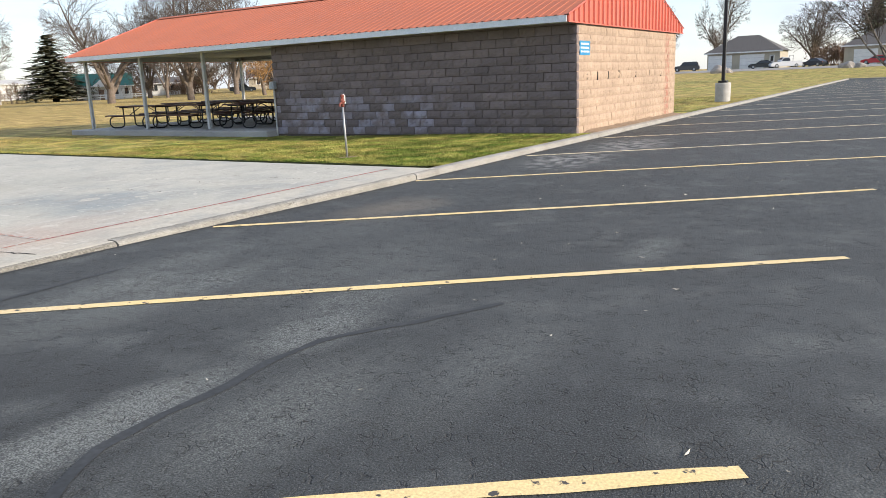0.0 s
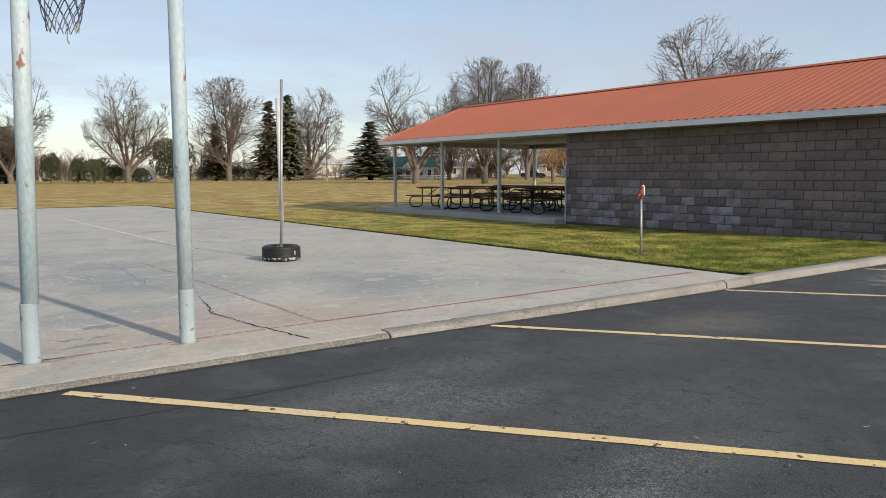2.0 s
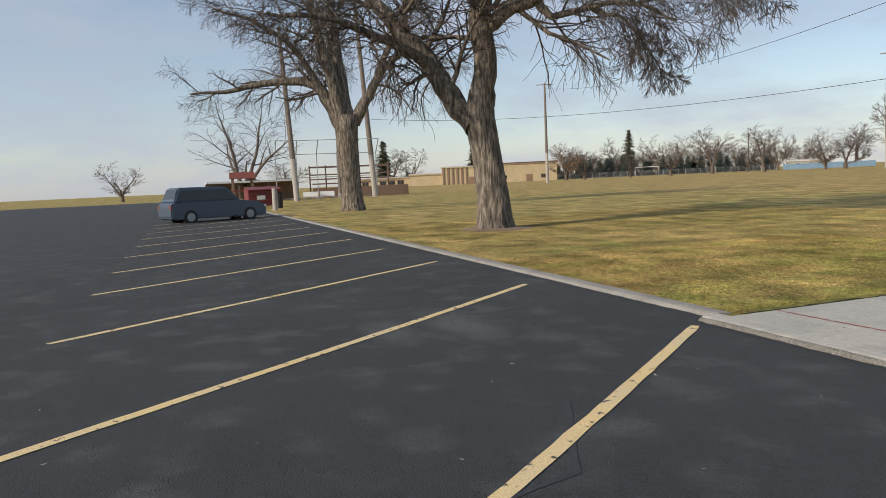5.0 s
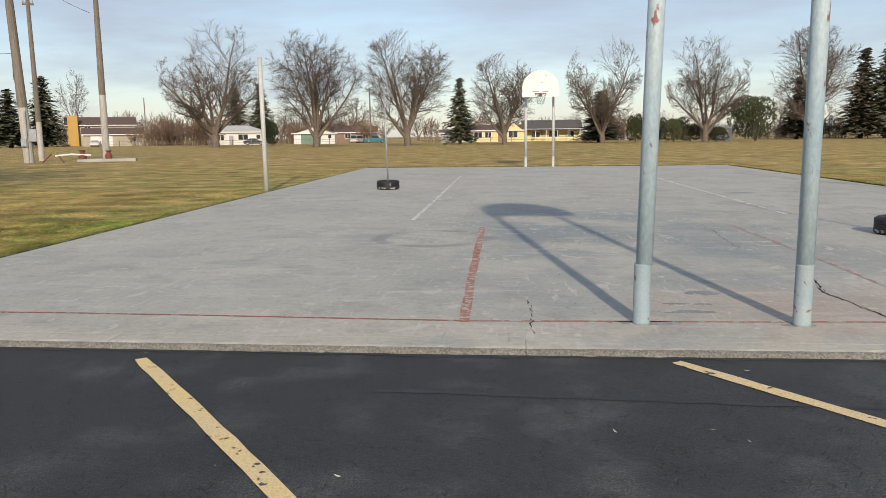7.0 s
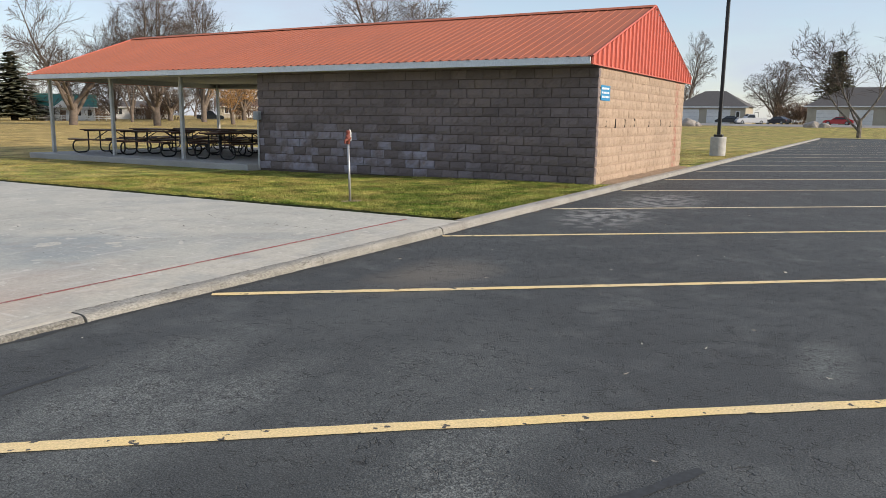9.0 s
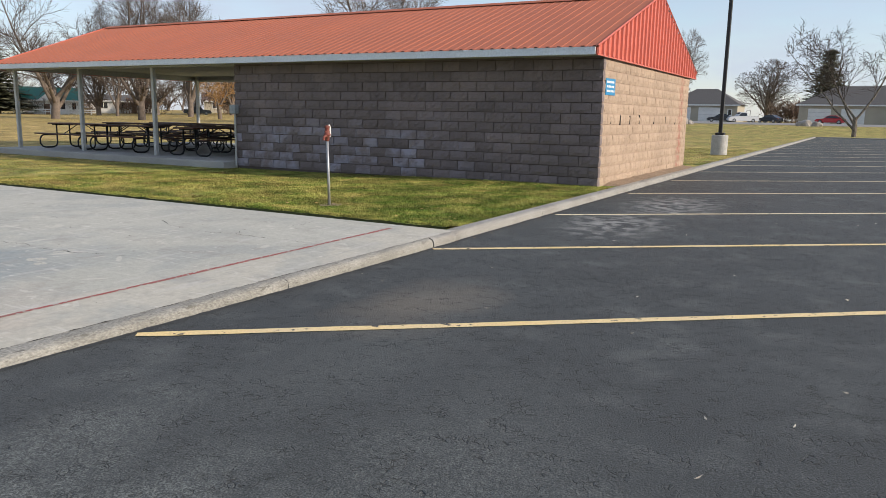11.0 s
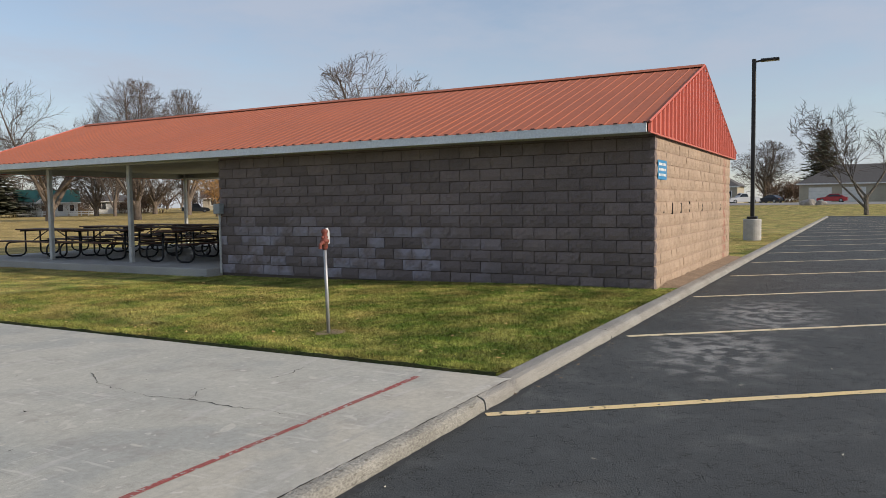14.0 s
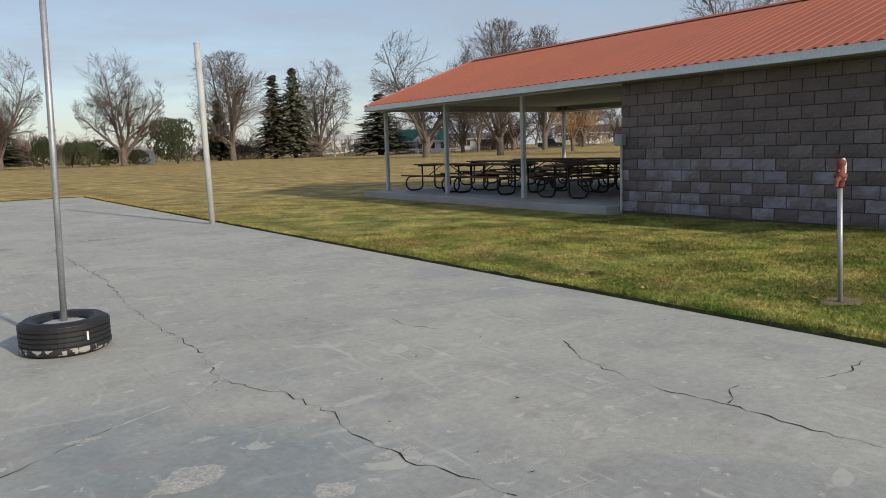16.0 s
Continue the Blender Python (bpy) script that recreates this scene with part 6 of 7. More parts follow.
def house(name, x, y, yaw, w, d, wall_h, roof_h, wall, roof, label, hip=False, windows=(), doors=(), garage=(), trim=None, cross=False, z=None):
    """A house whose front is local -y. windows: (x, sill, width, height); doors: (x, width, height, material)."""
    h = thing(name, label, "house" if "school" not in name else "school", at=pose(x, y, land(x, y) if z is None else z, 0, 0, yaw))
    part("wall", Geo().box((-w / 2, 0, -0.3), (w / 2, d, wall_h)), wall, h)
    o = 0.5
    g = Geo()
    if roof_h > 0:
        if hip:
            k = min(d / 2, w * 0.35)
            vs = [(-w / 2 - o, -o, wall_h), (w / 2 + o, -o, wall_h), (w / 2 + o, d + o, wall_h), (-w / 2 - o, d + o, wall_h), (-w / 2 + k, d / 2, wall_h + roof_h), (w / 2 - k, d / 2, wall_h + roof_h)]
            g.add(vs, [(0, 1, 5, 4), (2, 3, 4, 5), (1, 2, 5), (3, 0, 4), (3, 2, 1, 0)])
        elif cross:
            g.add([(-w / 2 - o, -o, wall_h - 0.1), (w / 2 + o, -o, wall_h - 0.1), (0, -o, wall_h + roof_h), (-w / 2 - o, d + o, wall_h - 0.1), (w / 2 + o, d + o, wall_h - 0.1), (0, d + o, wall_h + roof_h)],
                  [(0, 2, 5, 3), (2, 1, 4, 5), (1, 0, 3, 4), (3, 5, 4)])
            q = Geo()
            q.add([(-w / 2, -0.02, wall_h - 0.05), (w / 2, -0.02, wall_h - 0.05), (0, -0.02, wall_h + roof_h - 0.12)], [(0, 1, 2)])
            q.prism([(-w / 2, wall_h - 0.05), (w / 2, wall_h - 0.05), (0, wall_h + roof_h - 0.15)], -0.03, 0.1)
            part("gable", q, wall, h)
        else:
            vs = []
            for xx in (-w / 2 - o, w / 2 + o):
                vs += [(xx, -o, wall_h - 0.08), (xx, d / 2, wall_h + roof_h), (xx, d + o, wall_h - 0.08)]
            g.add(vs, [(0, 3, 4, 1), (1, 4, 5, 2), (0, 1, 2), (5, 4, 3), (0, 2, 5, 3)])
    else:
        g.box((-w / 2 - 0.3, -0.3, wall_h), (w / 2 + 0.3, d + 0.3, wall_h + 0.35))
    rf = part("roof", g, roof, h)
    part("eave", Geo().box((-w / 2 - o - 0.02, -o - 0.03, wall_h - 0.2), (w / 2 + o + 0.02, -o + 0.06, wall_h + 0.02)), trim or WHITE, rf)
    for wx_, sill, ww, wh in windows:
        window(h, wx_, 0, sill, ww, wh, trim or WHITE, 2 if ww > 1.3 else 1)
    for dx, dw, dh, dm in doors:
        dr = part("door", Geo().box((dx - dw / 2, -0.07, 0), (dx + dw / 2, 0.02, dh)), dm, h)
        part("frame", Geo().box((dx - dw / 2 - 0.12, -0.04, 0), (dx + dw / 2 + 0.12, 0.01, dh + 0.12)), trim or WHITE, dr)
    for gx, gw, gh in garage:
        gd = part("garage_door", Geo().box((gx - gw / 2, -0.05, 0), (gx + gw / 2, 0.02, gh), 0.02), WHITE, h)
        for i in range(1, 4):
            part("panel_joint", Geo().box((gx - gw / 2, -0.056, gh * i / 4 - 0.012), (gx + gw / 2, -0.05, gh * i / 4 + 0.012)), W_GREY, gd)
    return h


def build_houses():
    # beyond the field, north
    h = house("house", -108, 168, 30, 15, 9, 5.0, 2.0, W_TAN, R_BROWN, "two-storey tan house with brown roof and yellow stone chimney", windows=((-3, 3.4, 1.4, 1.2), (0.5, 3.4, 1.4, 1.2), (-6, 1.2, 1.2, 2.2)))
    part("chimney", Geo().box((-7.2, -1.2, 0), (-5.0, 0.2, 7.2), 0.05), W_ORANGE, h, "broad chimney of yellow stone")
    h = house("garage", -100.5, 160, 30, 12.5, 8, 2.7, 1.5, W_TAN, R_BROWN, "low tan garage wing with brown shingle roof", garage=((-2.6, 4.6, 2.3),), windows=((4.4, 1.1, 0.8, 1.0),))
    house("house", -72, 162, 18, 12.6, 8, 2.9, 1.5, W_WHITE, R_PALE, "white bungalow with a pale roof", hip=True, windows=((-3.8, 1.1, 1.6, 1.2), (1.2, 1.1, 2.2, 1.2), (4.6, 1.3, 1.0, 0.9)), doors=((-1.4, 0.95, 2.1, W_GREY),))
    house("garage", -53.7, 160.5, 12, 9.1, 8, 2.4, 1.5, W_WHITE, R_PALE, "white garage with a green door", cross=True, doors=((-0.8, 4.4, 2.2, W_GREEN),), windows=((3.4, 1.2, 0.8, 0.8),))
    house("house", -48.5, 180, 10, 10, 8, 2.6, 1.6, W_BROWN, R_BROWN, "low brown house with brown roof", windows=((-2, 1.1, 1.4, 1.1), (2.4, 1.1, 1.4, 1.1)))
    house("shed", -21.9, 159.8, 3, 6.6, 5, 2.1, 0.7, W_GREY, R_GREY, "grey metal shed by the yellow house", doors=((0.5, 1.6, 1.9, W_GREY),))
    h = house("house", -12.9, 160.3, 2, 11.8, 8, 2.55, 1.2, W_YELLOW, R_BROWN, "yellow bungalow with white windows and brown roof", windows=((-4.2, 0.9, 1.8, 1.2), (-2.0, 0.9, 1.4, 1.2), (3.4, 0.9, 2.0, 1.3)), doors=((0.6, 1.0, 2.1, W_BROWN),))
    q = Geo()
    q.prism([(1.6, 2.4), (5.6, 2.4), (3.6, 3.9)], -0.35, 3)
    part("gable", q, W_YELLOW, h)
    h = house("house", -1.0, 165, 0, 12.4, 8, 2.7, 2.0, W_YELLOW, R_GREY, "yellow house with dark grey roof and a long porch", windows=((-3.5, 0.9, 1.8, 1.2), (0.5, 0.9, 2.2, 1.3), (4.2, 0.9, 1.4, 1.2)))
    part("porch_roof", Geo().box((-6.3, -2.6, 2.45), (6.3, 0.1, 2.62)), R_GREY, h)
    for i in range(6):
        part("porch_post", Geo().box((-6.1 + i * 2.42, -2.5, 0), (-5.98 + i * 2.42, -2.38, 2.45)), WHITE, h)
    part("porch_rail", Geo().box((-6.1, -2.47, 0.7), (6.1, -2.41, 0.85)), WHITE, h)
    house("shed", 14.5, 171.5, -4, 5.4, 5, 2.6, 1.2, W_WHITE, R_PALE, "small white outbuilding behind the trees", cross=True, doors=((0.8, 1.0, 2.0, W_GREY),))
    house("shed", 26.8, 129.0, -8, 2.4, 4, 2.3, 0.0, W_WHITE, R_PALE, "white box trailer parked under the trees", windows=((0, 1.2, 0.7, 0.5),))
    house("barn", 99.0, 199.0, -28, 30, 12, 4.2, 1.3, W_WHITE, R_PALE, "long white metal barn beyond the field", doors=((5, 3.5, 3.4, W_GREY),), windows=((-6, 1.6, 1.2, 0.9),))
    h = house("house", 83.4, 132.8, -33, 10.4, 7, 2.7, 2.5, W_WHITE, R_GREEN, "white cottage with a green metal roof and red door", windows=((-3.2, 1.0, 0.9, 1.3), (2.2, 1.0, 1.0, 1.3), (4.2, 1.0, 0.8, 1.2)), doors=((-0.5, 1.0, 2.0, W_BROWN),))
    q = Geo()
    q.prism([(-2.2, 2.5), (1.2, 2.5), (-0.5, 3.9)], -0.9, 1.5)
    part("porch_gable", q, W_WHITE, h)
    house("house", 101, 134, -37, 13, 8, 2.6, 1.3, W_WHITE, R_GREY, "pale bungalow behind bare trees", windows=((-4, 1.0, 1.6, 1.2), (0, 1.0, 1.2, 1.2), (4, 1.0, 1.6, 1.2)), doors=((2, 1.0, 2.1, W_BROWN),))
    house("house", 122, 124, -44, 12, 8, 2.6, 1.8, W_TAN, R_BROWN, "tan house with brown roof behind bare trees", windows=((-3.4, 1.0, 1.6, 1.2),), garage=((2.4, 3.6, 2.3),))
    # across the road, east
    h = house("garage", 139.8, 23.3, -90, 12.6, 9, 3.1, 3.0, W_TAN, R_GREY, "tan double garage with dark hipped roof and white doors", hip=True, garage=((-4.0, 4.2, 2.6), (1.6, 4.2, 2.6)), windows=((5.0, 1.2, 0.6, 1.0),))
    h = house("house", 141.8, -5.5, -90, 25, 11, 3.3, 3.4, W_TAN, R_GREY, "long tan house with dark roof, porch and white garage doors", hip=True, garage=((-9.2, 3.6, 2.6), (-4.0, 3.6, 2.6)), windows=((3.6, 0.9, 1.6, 1.5), (8.6, 0.9, 1.6, 1.5)), doors=((6.0, 1.0, 2.1, W_WHITE),))
    q = Geo()
    q.prism([(3.0, 2.9), (10.0, 2.9), (6.5, 4.6)], -2.4, 3)
    part("porch_roof", q, R_GREY, h)
    for xx in (3.3, 9.7):
        part("porch_post", Geo().box((xx - 0.12, -2.2, 0), (xx + 0.12, -1.96, 2.9)), WHITE, h)
    # school to the west
    s1 = house("school", -290, 66, 69, 27, 12, 3.4, 0.0, W_CREAM, R_PALE, "long low cream brick school wing", windows=tuple((-11 + 3.4 * i, 1.0, 2.4, 1.5) for i in range(7)), trim=W_BROWN)
    house("school_hall", -275.5, 81.5, 69, 12, 14, 4.2, 0.0, W_CREAM, R_PALE, "cream brick school hall with a flat roof", trim=W_CREAM)
    h = house("school_block", -269, 92.4, 69, 13, 14, 6.3, 0.0, W_CREAM, R_PALE, "taller cream school block with vertical brick piers", doors=((4.6, 2.4, 2.6, W_BROWN),), trim=W_CREAM)
    for i in range(6):
        part("pier", Geo().box((-6.2 + i * 1.7, -0.3, 0), (-5.6 + i * 1.7, 0.02, 6.3)), W_BROWN, h)
    house("school_gym", -257, 113, 69, 24, 16, 6.7, 0.0, W_CREAM, R_BROWN, "broad cream brick gymnasium with a brown roof edge", doors=((2, 2.2, 2.4, W_BROWN),), windows=((-7, 1.2, 1.5, 1.2), (7, 1.2, 1.5, 1.2)), trim=W_BROWN)
    house("house", -216, 203, 45, 12, 7, 3.0, 0.0, W_TAN, R_PALE, "low flat-roofed tan building behind the blue fence", windows=((-3, 1.1, 1.4, 1.1), (1, 1.1, 1.4, 1.1), (4, 1.1, 1.4, 1.1)))


def light_pole(x, y, h, label, r=0.17, white=3.0, arm=1.0, turn=0.0, lean=(0, 0)):
    p = thing("utility_pole", label, "utility pole", at=pose(x, y, land(x, y), 0, 0, turn), group="wooden field poles")
    part("pole", Geo().tube([(lean[0] * white / h, lean[1] * white / h, white), (lean[0], lean[1], h)], [r * 0.93, r * 0.62], 12), POLEWOOD, p)
    part("pole_foot", Geo().tube([(0, 0, -0.2), (lean[0] * white / h, lean[1] * white / h, white + 0.01)], [r, r * 0.935], 12), POLEWHITE, p, "whitewashed lower part of the pole")
    if arm:
        part("crossarm", Geo().box((lean[0] - arm, lean[1] - 0.06, h - 0.35), (lean[0] + arm, lean[1] + 0.06, h - 0.2), 0.02), POLEWOOD, p)
        for s in (-0.8, -0.3, 0.3, 0.8):
            part("insulator", Geo().lathe([(0.03, h - 0.2), (0.05, h - 0.13), (0.03, h - 0.05)], 8, pose(lean[0] + s * arm, lean[1], 0)), GREYBOX, p)
    return p


def cable(a, b, sag, r=0.02):
    n = 24
    pts = []
    for i in range(n + 1):
        t = i / n
        pts.append((a[0] + (b[0] - a[0]) * t, a[1] + (b[1] - a[1]) * t, a[2] + (b[2] - a[2]) * t - sag * 4 * t * (1 - t)))
    tagged(part("cable", Geo().tube(pts, r, 5), WIRE), "thin dark overhead cable strung between the field poles", "cable", "overhead cables")


def build_poles():
    p = light_pole(-38.9, 39.8, 16.5, "tall leaning wooden pole with meter boxes in the lawn", 0.30, 3.4, 0, 30, (-0.5, 0.1))
    part("meter_box", Geo().box((0.12, -0.38, 1.3), (0.55, -0.10, 2.1), 0.03), GREYBOX, p)
    part("meter_box", Geo().box((-0.35, -0.42, 1.0), (-0.02, -0.2, 1.5), 0.03), GREYBOX, p)
    part("conduit", Geo().tube([(0.0, -0.32, 0), (0.0, -0.30, 3.2)], 0.04, 6), GREYBOX, p)
    light_pole(-40.6, 43.6, 10.6, "wooden pole beside the leaning one", 0.19, 2.6, 0.35, 30)
    light_pole(-34.8, 41.6, 11.3, "wooden pole with whitewashed foot above a concrete pad", 0.22, 4.2, 0.45, 30, (0.08, 0))
    light_pole(-119.8, 126.5, 22.5, "far wooden pole at the field edge", 0.30, 6, 1.2, 40)
    light_pole(-142.1, 63.7, 19.5, "far wooden pole near the school", 0.3, 6, 1.6, 70)
    light_pole(-89.5, 15.6, 21, "tall wooden ball-field light pole with whitewashed foot", 0.32, 4.6, 0, 70, (-1.2, 0))
    light_pole(-84.0, 6.2, 17, "wooden ball-field light pole with whitewashed foot", 0.30, 4.2, 0, 70, (-0.8, 0))
    light_pole(-93.0, 12.4, 17, "slim wooden ball-field pole", 0.22, 0.5, 0, 70)
    light_pole(-226.5, 186.8, 13.5, "distant wooden pole with crossarm", 0.26, 1.0, 1.6, 45)
    light_pole(-95.1, 164.6, 11.0, "thin wooden pole beside the two-storey house", 0.17, 1.0, 0.0, 30)
    light_pole(-44, 176, 13.0, "wooden pole behind the garages", 0.2, 0.5, 1.0, 10)
    light_pole(60.5, 128, 12.0, "slim pole beside the spruces", 0.14, 0.5, 0.0, 10)
    cable((-39.4, 39.8, 12.4), (-142.1, 63.7, 18.6), 2.2, 0.022)
    cable((-39.4, 39.8, 6.8), (-89.9, 15.6, 8.6), 1.2, 0.018)
    cable((-39.4, 39.8, 6.8), (-39.3, 39.6, 5.2), -0.2, 0.018)
    cable((-39.4, 39.8, 12.4), (-35.2, 41.6, 9.4), 0.3, 0.014)
    pad = thing("pump_stand", "concrete pad with red and white irrigation pipe fittings", "irrigation pump", at=pose(-34.9, 40.9, 0.1, 0, 0, 25))
    part("pad", Geo().box((-1.2, -0.8, 0), (2.2, 0.9, 0.18), 0.02), SLAB, pad)
    part("pipe", Geo().tube([(-2.4, -0.8, 0.42), (-1.5, -0.7, 0.5), (-0.4, -0.6, 0.42)], 0.06, 8), WHITE, pad)
    part("valve", Geo().lathe([(0.22, 0.18), (0.25, 0.4), (0.12, 0.6), (0.2, 0.75)], 10, pose(-0.9, -0.5, 0)), REDVALVE, pad)
    part("valve", Geo().lathe([(0.2, 0.18), (0.22, 0.4), (0.1, 0.6), (0.2, 0.7)], 10, pose(0.6, -0.4, 0)), REDVALVE, pad)
    part("support", Geo().tube([(-3.1, -1.2, 0), (-2.6, -0.8, 0.55)], 0.04, 6), REDVALVE, pad)
    part("support", Geo().tube([(-1.9, -1.1, 0), (-2.3, -0.7, 0.55)], 0.04, 6), REDVALVE, pad)


def build_fences():
    f = thing("chain_fence", "long pale chain-link fence along the far field", "fence")
    a, b = Vector((-273.7, 135.7, 0.1)), Vector((-228, 201, 0.1))
    n = 30
    for i in range(n + 1):
        p = a.lerp(b, i / n)
        part("post", Geo().tube([tuple(p), (p.x, p.y, 2.0)], 0.06, 6), GALV, f)
    g = Geo()
    for z in (0.15, 0.5, 0.85, 1.2, 1.55, 1.9):
        g.tube([(a.x, a.y, z + 0.1), (b.x, b.y, z + 0.1)], 0.035, 4)
    part("wires", g, GALV, f)
    goal = thing("goal", "white football goal frame on the far field", "goal")
    ga, gb = Vector((-242, 150, 0.1)), Vector((-237.4, 156.8, 0.1))
    for p in (ga, gb):
        part("goal_post", Geo().tube([tuple(p), (p.x, p.y, 3.3)], 0.09, 6), WHITE, goal)
    part("crossbar", Geo().tube([(ga.x, ga.y, 3.3), (gb.x, gb.y, 3.3)], 0.09, 6), WHITE, goal)
    bf = thing("blue_fence", "long faded blue board fence at the field edge", "fence")
    a, b = Vector((-219, 195, 0.1)), Vector((-198, 214, 0.1))
    yaw = math.degrees(math.atan2(b.y - a.y, b.x - a.x))
    L = (b - a).length
    for i in range(24):
        part("board", Geo().box((L * i / 24 + 0.02, -0.04, 0), (L * (i + 1) / 24 - 0.02, 0.04, 1.9)), W_BLUE, bf, at=pose(a.x, a.y, 0.1, 0, 0, yaw))
    wf = thing("garden_fence", "low white rail fence in front of the green-roofed cottage", "fence")
    for i in range(12):
        part("post", Geo().box((i * 1.3 - 0.06, -0.06, 0), (i * 1.3 + 0.06, 0.06, 1.1)), WHITE, wf, at=pose(77, 134, 0.1, 0, 0, -33))
    for z in (0.45, 0.85):
        part("rail", Geo().box((0, -0.04, z), (14.3, 0.04, z + 0.18)), WHITE, wf, at=pose(77, 134, 0.1, 0, 0, -33))
    # wire fence between field and gardens
    wf = thing("field_fence", "low wooden post fence along the gardens", "fence")
    for i in range(44):
        x = -98 + i * 4.2
        y = 150 - 0.0 * i if x < 40 else 150 - (x - 40) * 0.25
        part("post", Geo().box((-0.07, -0.07, 0), (0.07, 0.07, 1.25)), POLEWOOD, wf, at=pose(x, y, 0.1))
    for z in (0.6, 1.1):
        part("rail", Geo().tube([(-98, 150, z), (40, 150, z), (83, 139.3, z)], 0.03, 4), POLEWOOD, wf)
    # ball field
    bs = thing("backstop", "tall galvanised baseball backstop frame with wire", "backstop")
    for i in range(6):
        y = 5.0 + i * 2.2
        part("post", Geo().tube([(-90, y, 0), (-90, y, 5.0), (-88.6, y, 6.4)], 0.05, 6), GALV, bs)
    for z in (0.3, 2.5, 5.0):
        part("rail", Geo().tube([(-90, 5, z), (-90, 16, z)], 0.035, 5), GALV, bs)
    part("rail", Geo().tube([(-88.6, 5, 6.4), (-88.6, 16, 6.4)], 0.035, 5), GALV, bs)
    st = thing("bleachers", "weathered wooden bleachers and dugout by the ball field", "bleachers")
    for i in range(5):
        part("bench", Geo().box((-96 - i * 0.8, 10, 0.6 + i * 0.55), (-95.5 - i * 0.8, 20, 0.75 + i * 0.55)), W_BROWN, st)
    for i in range(6):
        part("upright", Geo().box((-99.6, 10 + i * 1.95, 0), (-99.45, 10.15 + i * 1.95, 4.0)), W_BROWN, st)
    part("back_rail", Geo().box((-99.7, 10, 3.7), (-99.5, 20, 3.9)), W_BROWN, st)
    part("dugout_wall", Geo().box((-95, 9.6, 0), (-94.8, 21, 1.3)), W_BROWN, st)
    d = thing("dugout", "low dark dugout with a flat white roof", "dugout")
    part("roof", Geo().box((-101, -2, 2.3), (-97, 8.5, 2.5)), WHITE, d)
    for y in (-1.8, 1.5, 4.8, 8.2):
        part("post", Geo().box((-97.3, y, 0), (-97.15, y + 0.15, 2.3)), POLEWOOD, d)
    part("back_wall", Geo().box((-101, -2, 0), (-100.8, 8.5, 2.3)), W_BROWN, d)
    pl = thing("play_frame", "red timber play frame with a sloping roof", "playground frame", at=pose(-92, 1.6, 0.1))
    for x in (-1, 1):
        for y in (-1, 1):
            part("post", Geo().box((x - 0.08, y - 0.08, 0), (x + 0.08, y + 0.08, 2.6)), W_BROWN, pl)
    part("deck", Geo().box((-1.1, -1.1, 1.2), (1.1, 1.1, 1.35)), REDVALVE, pl)
    part("ramp", Geo().box((-0.6, -0.05, 0), (0.6, 0.05, 2.4), m=pose(0, 2.3, 0.1, 55, 0, 0)), REDVALVE, pl)
    part("roof", Geo().prism([(-1.3, 2.6), (1.3, 2.6), (0, 3.3)], -1.3, 1.3), REDVALVE, pl)
    for y in (7.0, 8.6):
        b = thing("bench", "small white bench at the ball field", "bench", at=pose(-80.5, y, 0.1, 0, 0, 80), group="white benches")
        part("seat", Geo().box((-0.7, -0.2, 0.42), (0.7, 0.2, 0.47)), WHITE, b)
        part("back", Geo().box((-0.7, 0.2, 0.5), (0.7, 0.24, 0.9)), WHITE, b)
        for x in (-0.55, 0.55):
            part("leg", Geo().box((x - 0.04, -0.18, 0), (x + 0.04, 0.18, 0.42)), GALV, b)
    # bin and stub by the kerb
    dm = thing("dumpster", "dark red steel dumpster with white labels on the grass", "dumpster", at=pose(-66.0, 1.1, 0.1, 0, 0, 5))
    DR = plain("dumpster_red", (0.20, 0.035, 0.035), (0.16, 0.03, 0.03), rough=0.6)
    part("body", Geo().prism([(-0.9, 0.12), (0.9, 0.12), (0.95, 1.25), (-0.95, 1.45)], -1.2, 1.2), DR, dm)
    part("lid", Geo().box((-1.0, -1.22, 1.38), (1.0, 1.22, 1.46), 0.02, pose(0, 0, 0.0, 0, 6, 0)), DR, dm)
    for z in (0.5, 0.95):
        part("rib", Geo().box((0.88, -1.2, z), (1.0, 1.2, z + 0.08)), DR, dm)
    part("label", Geo().box((0.95, -0.6, 0.6), (0.985, 0.0, 0.9)), WHITE, dm)
    part("label", Geo().box((0.95, 0.6, 0.95), (0.99, 0.9, 1.12)), WHITE, dm)
    b = thing("bollard", "short whitewashed timber stub at the kerb", "bollard", at=pose(-56.4, 0.9, 0.1))
    part("stub", Geo().tube([(0, 0, -0.1), (0, 0, 1.38)], [0.17, 0.16], 12), POLEWHITE, b)
    part("bin", Geo().lathe([(0.2, 0.1), (0.24, 1.1), (0.26, 1.14)], 14, pose(-0.6, 0.35, 0)), BLACKMETAL, b)


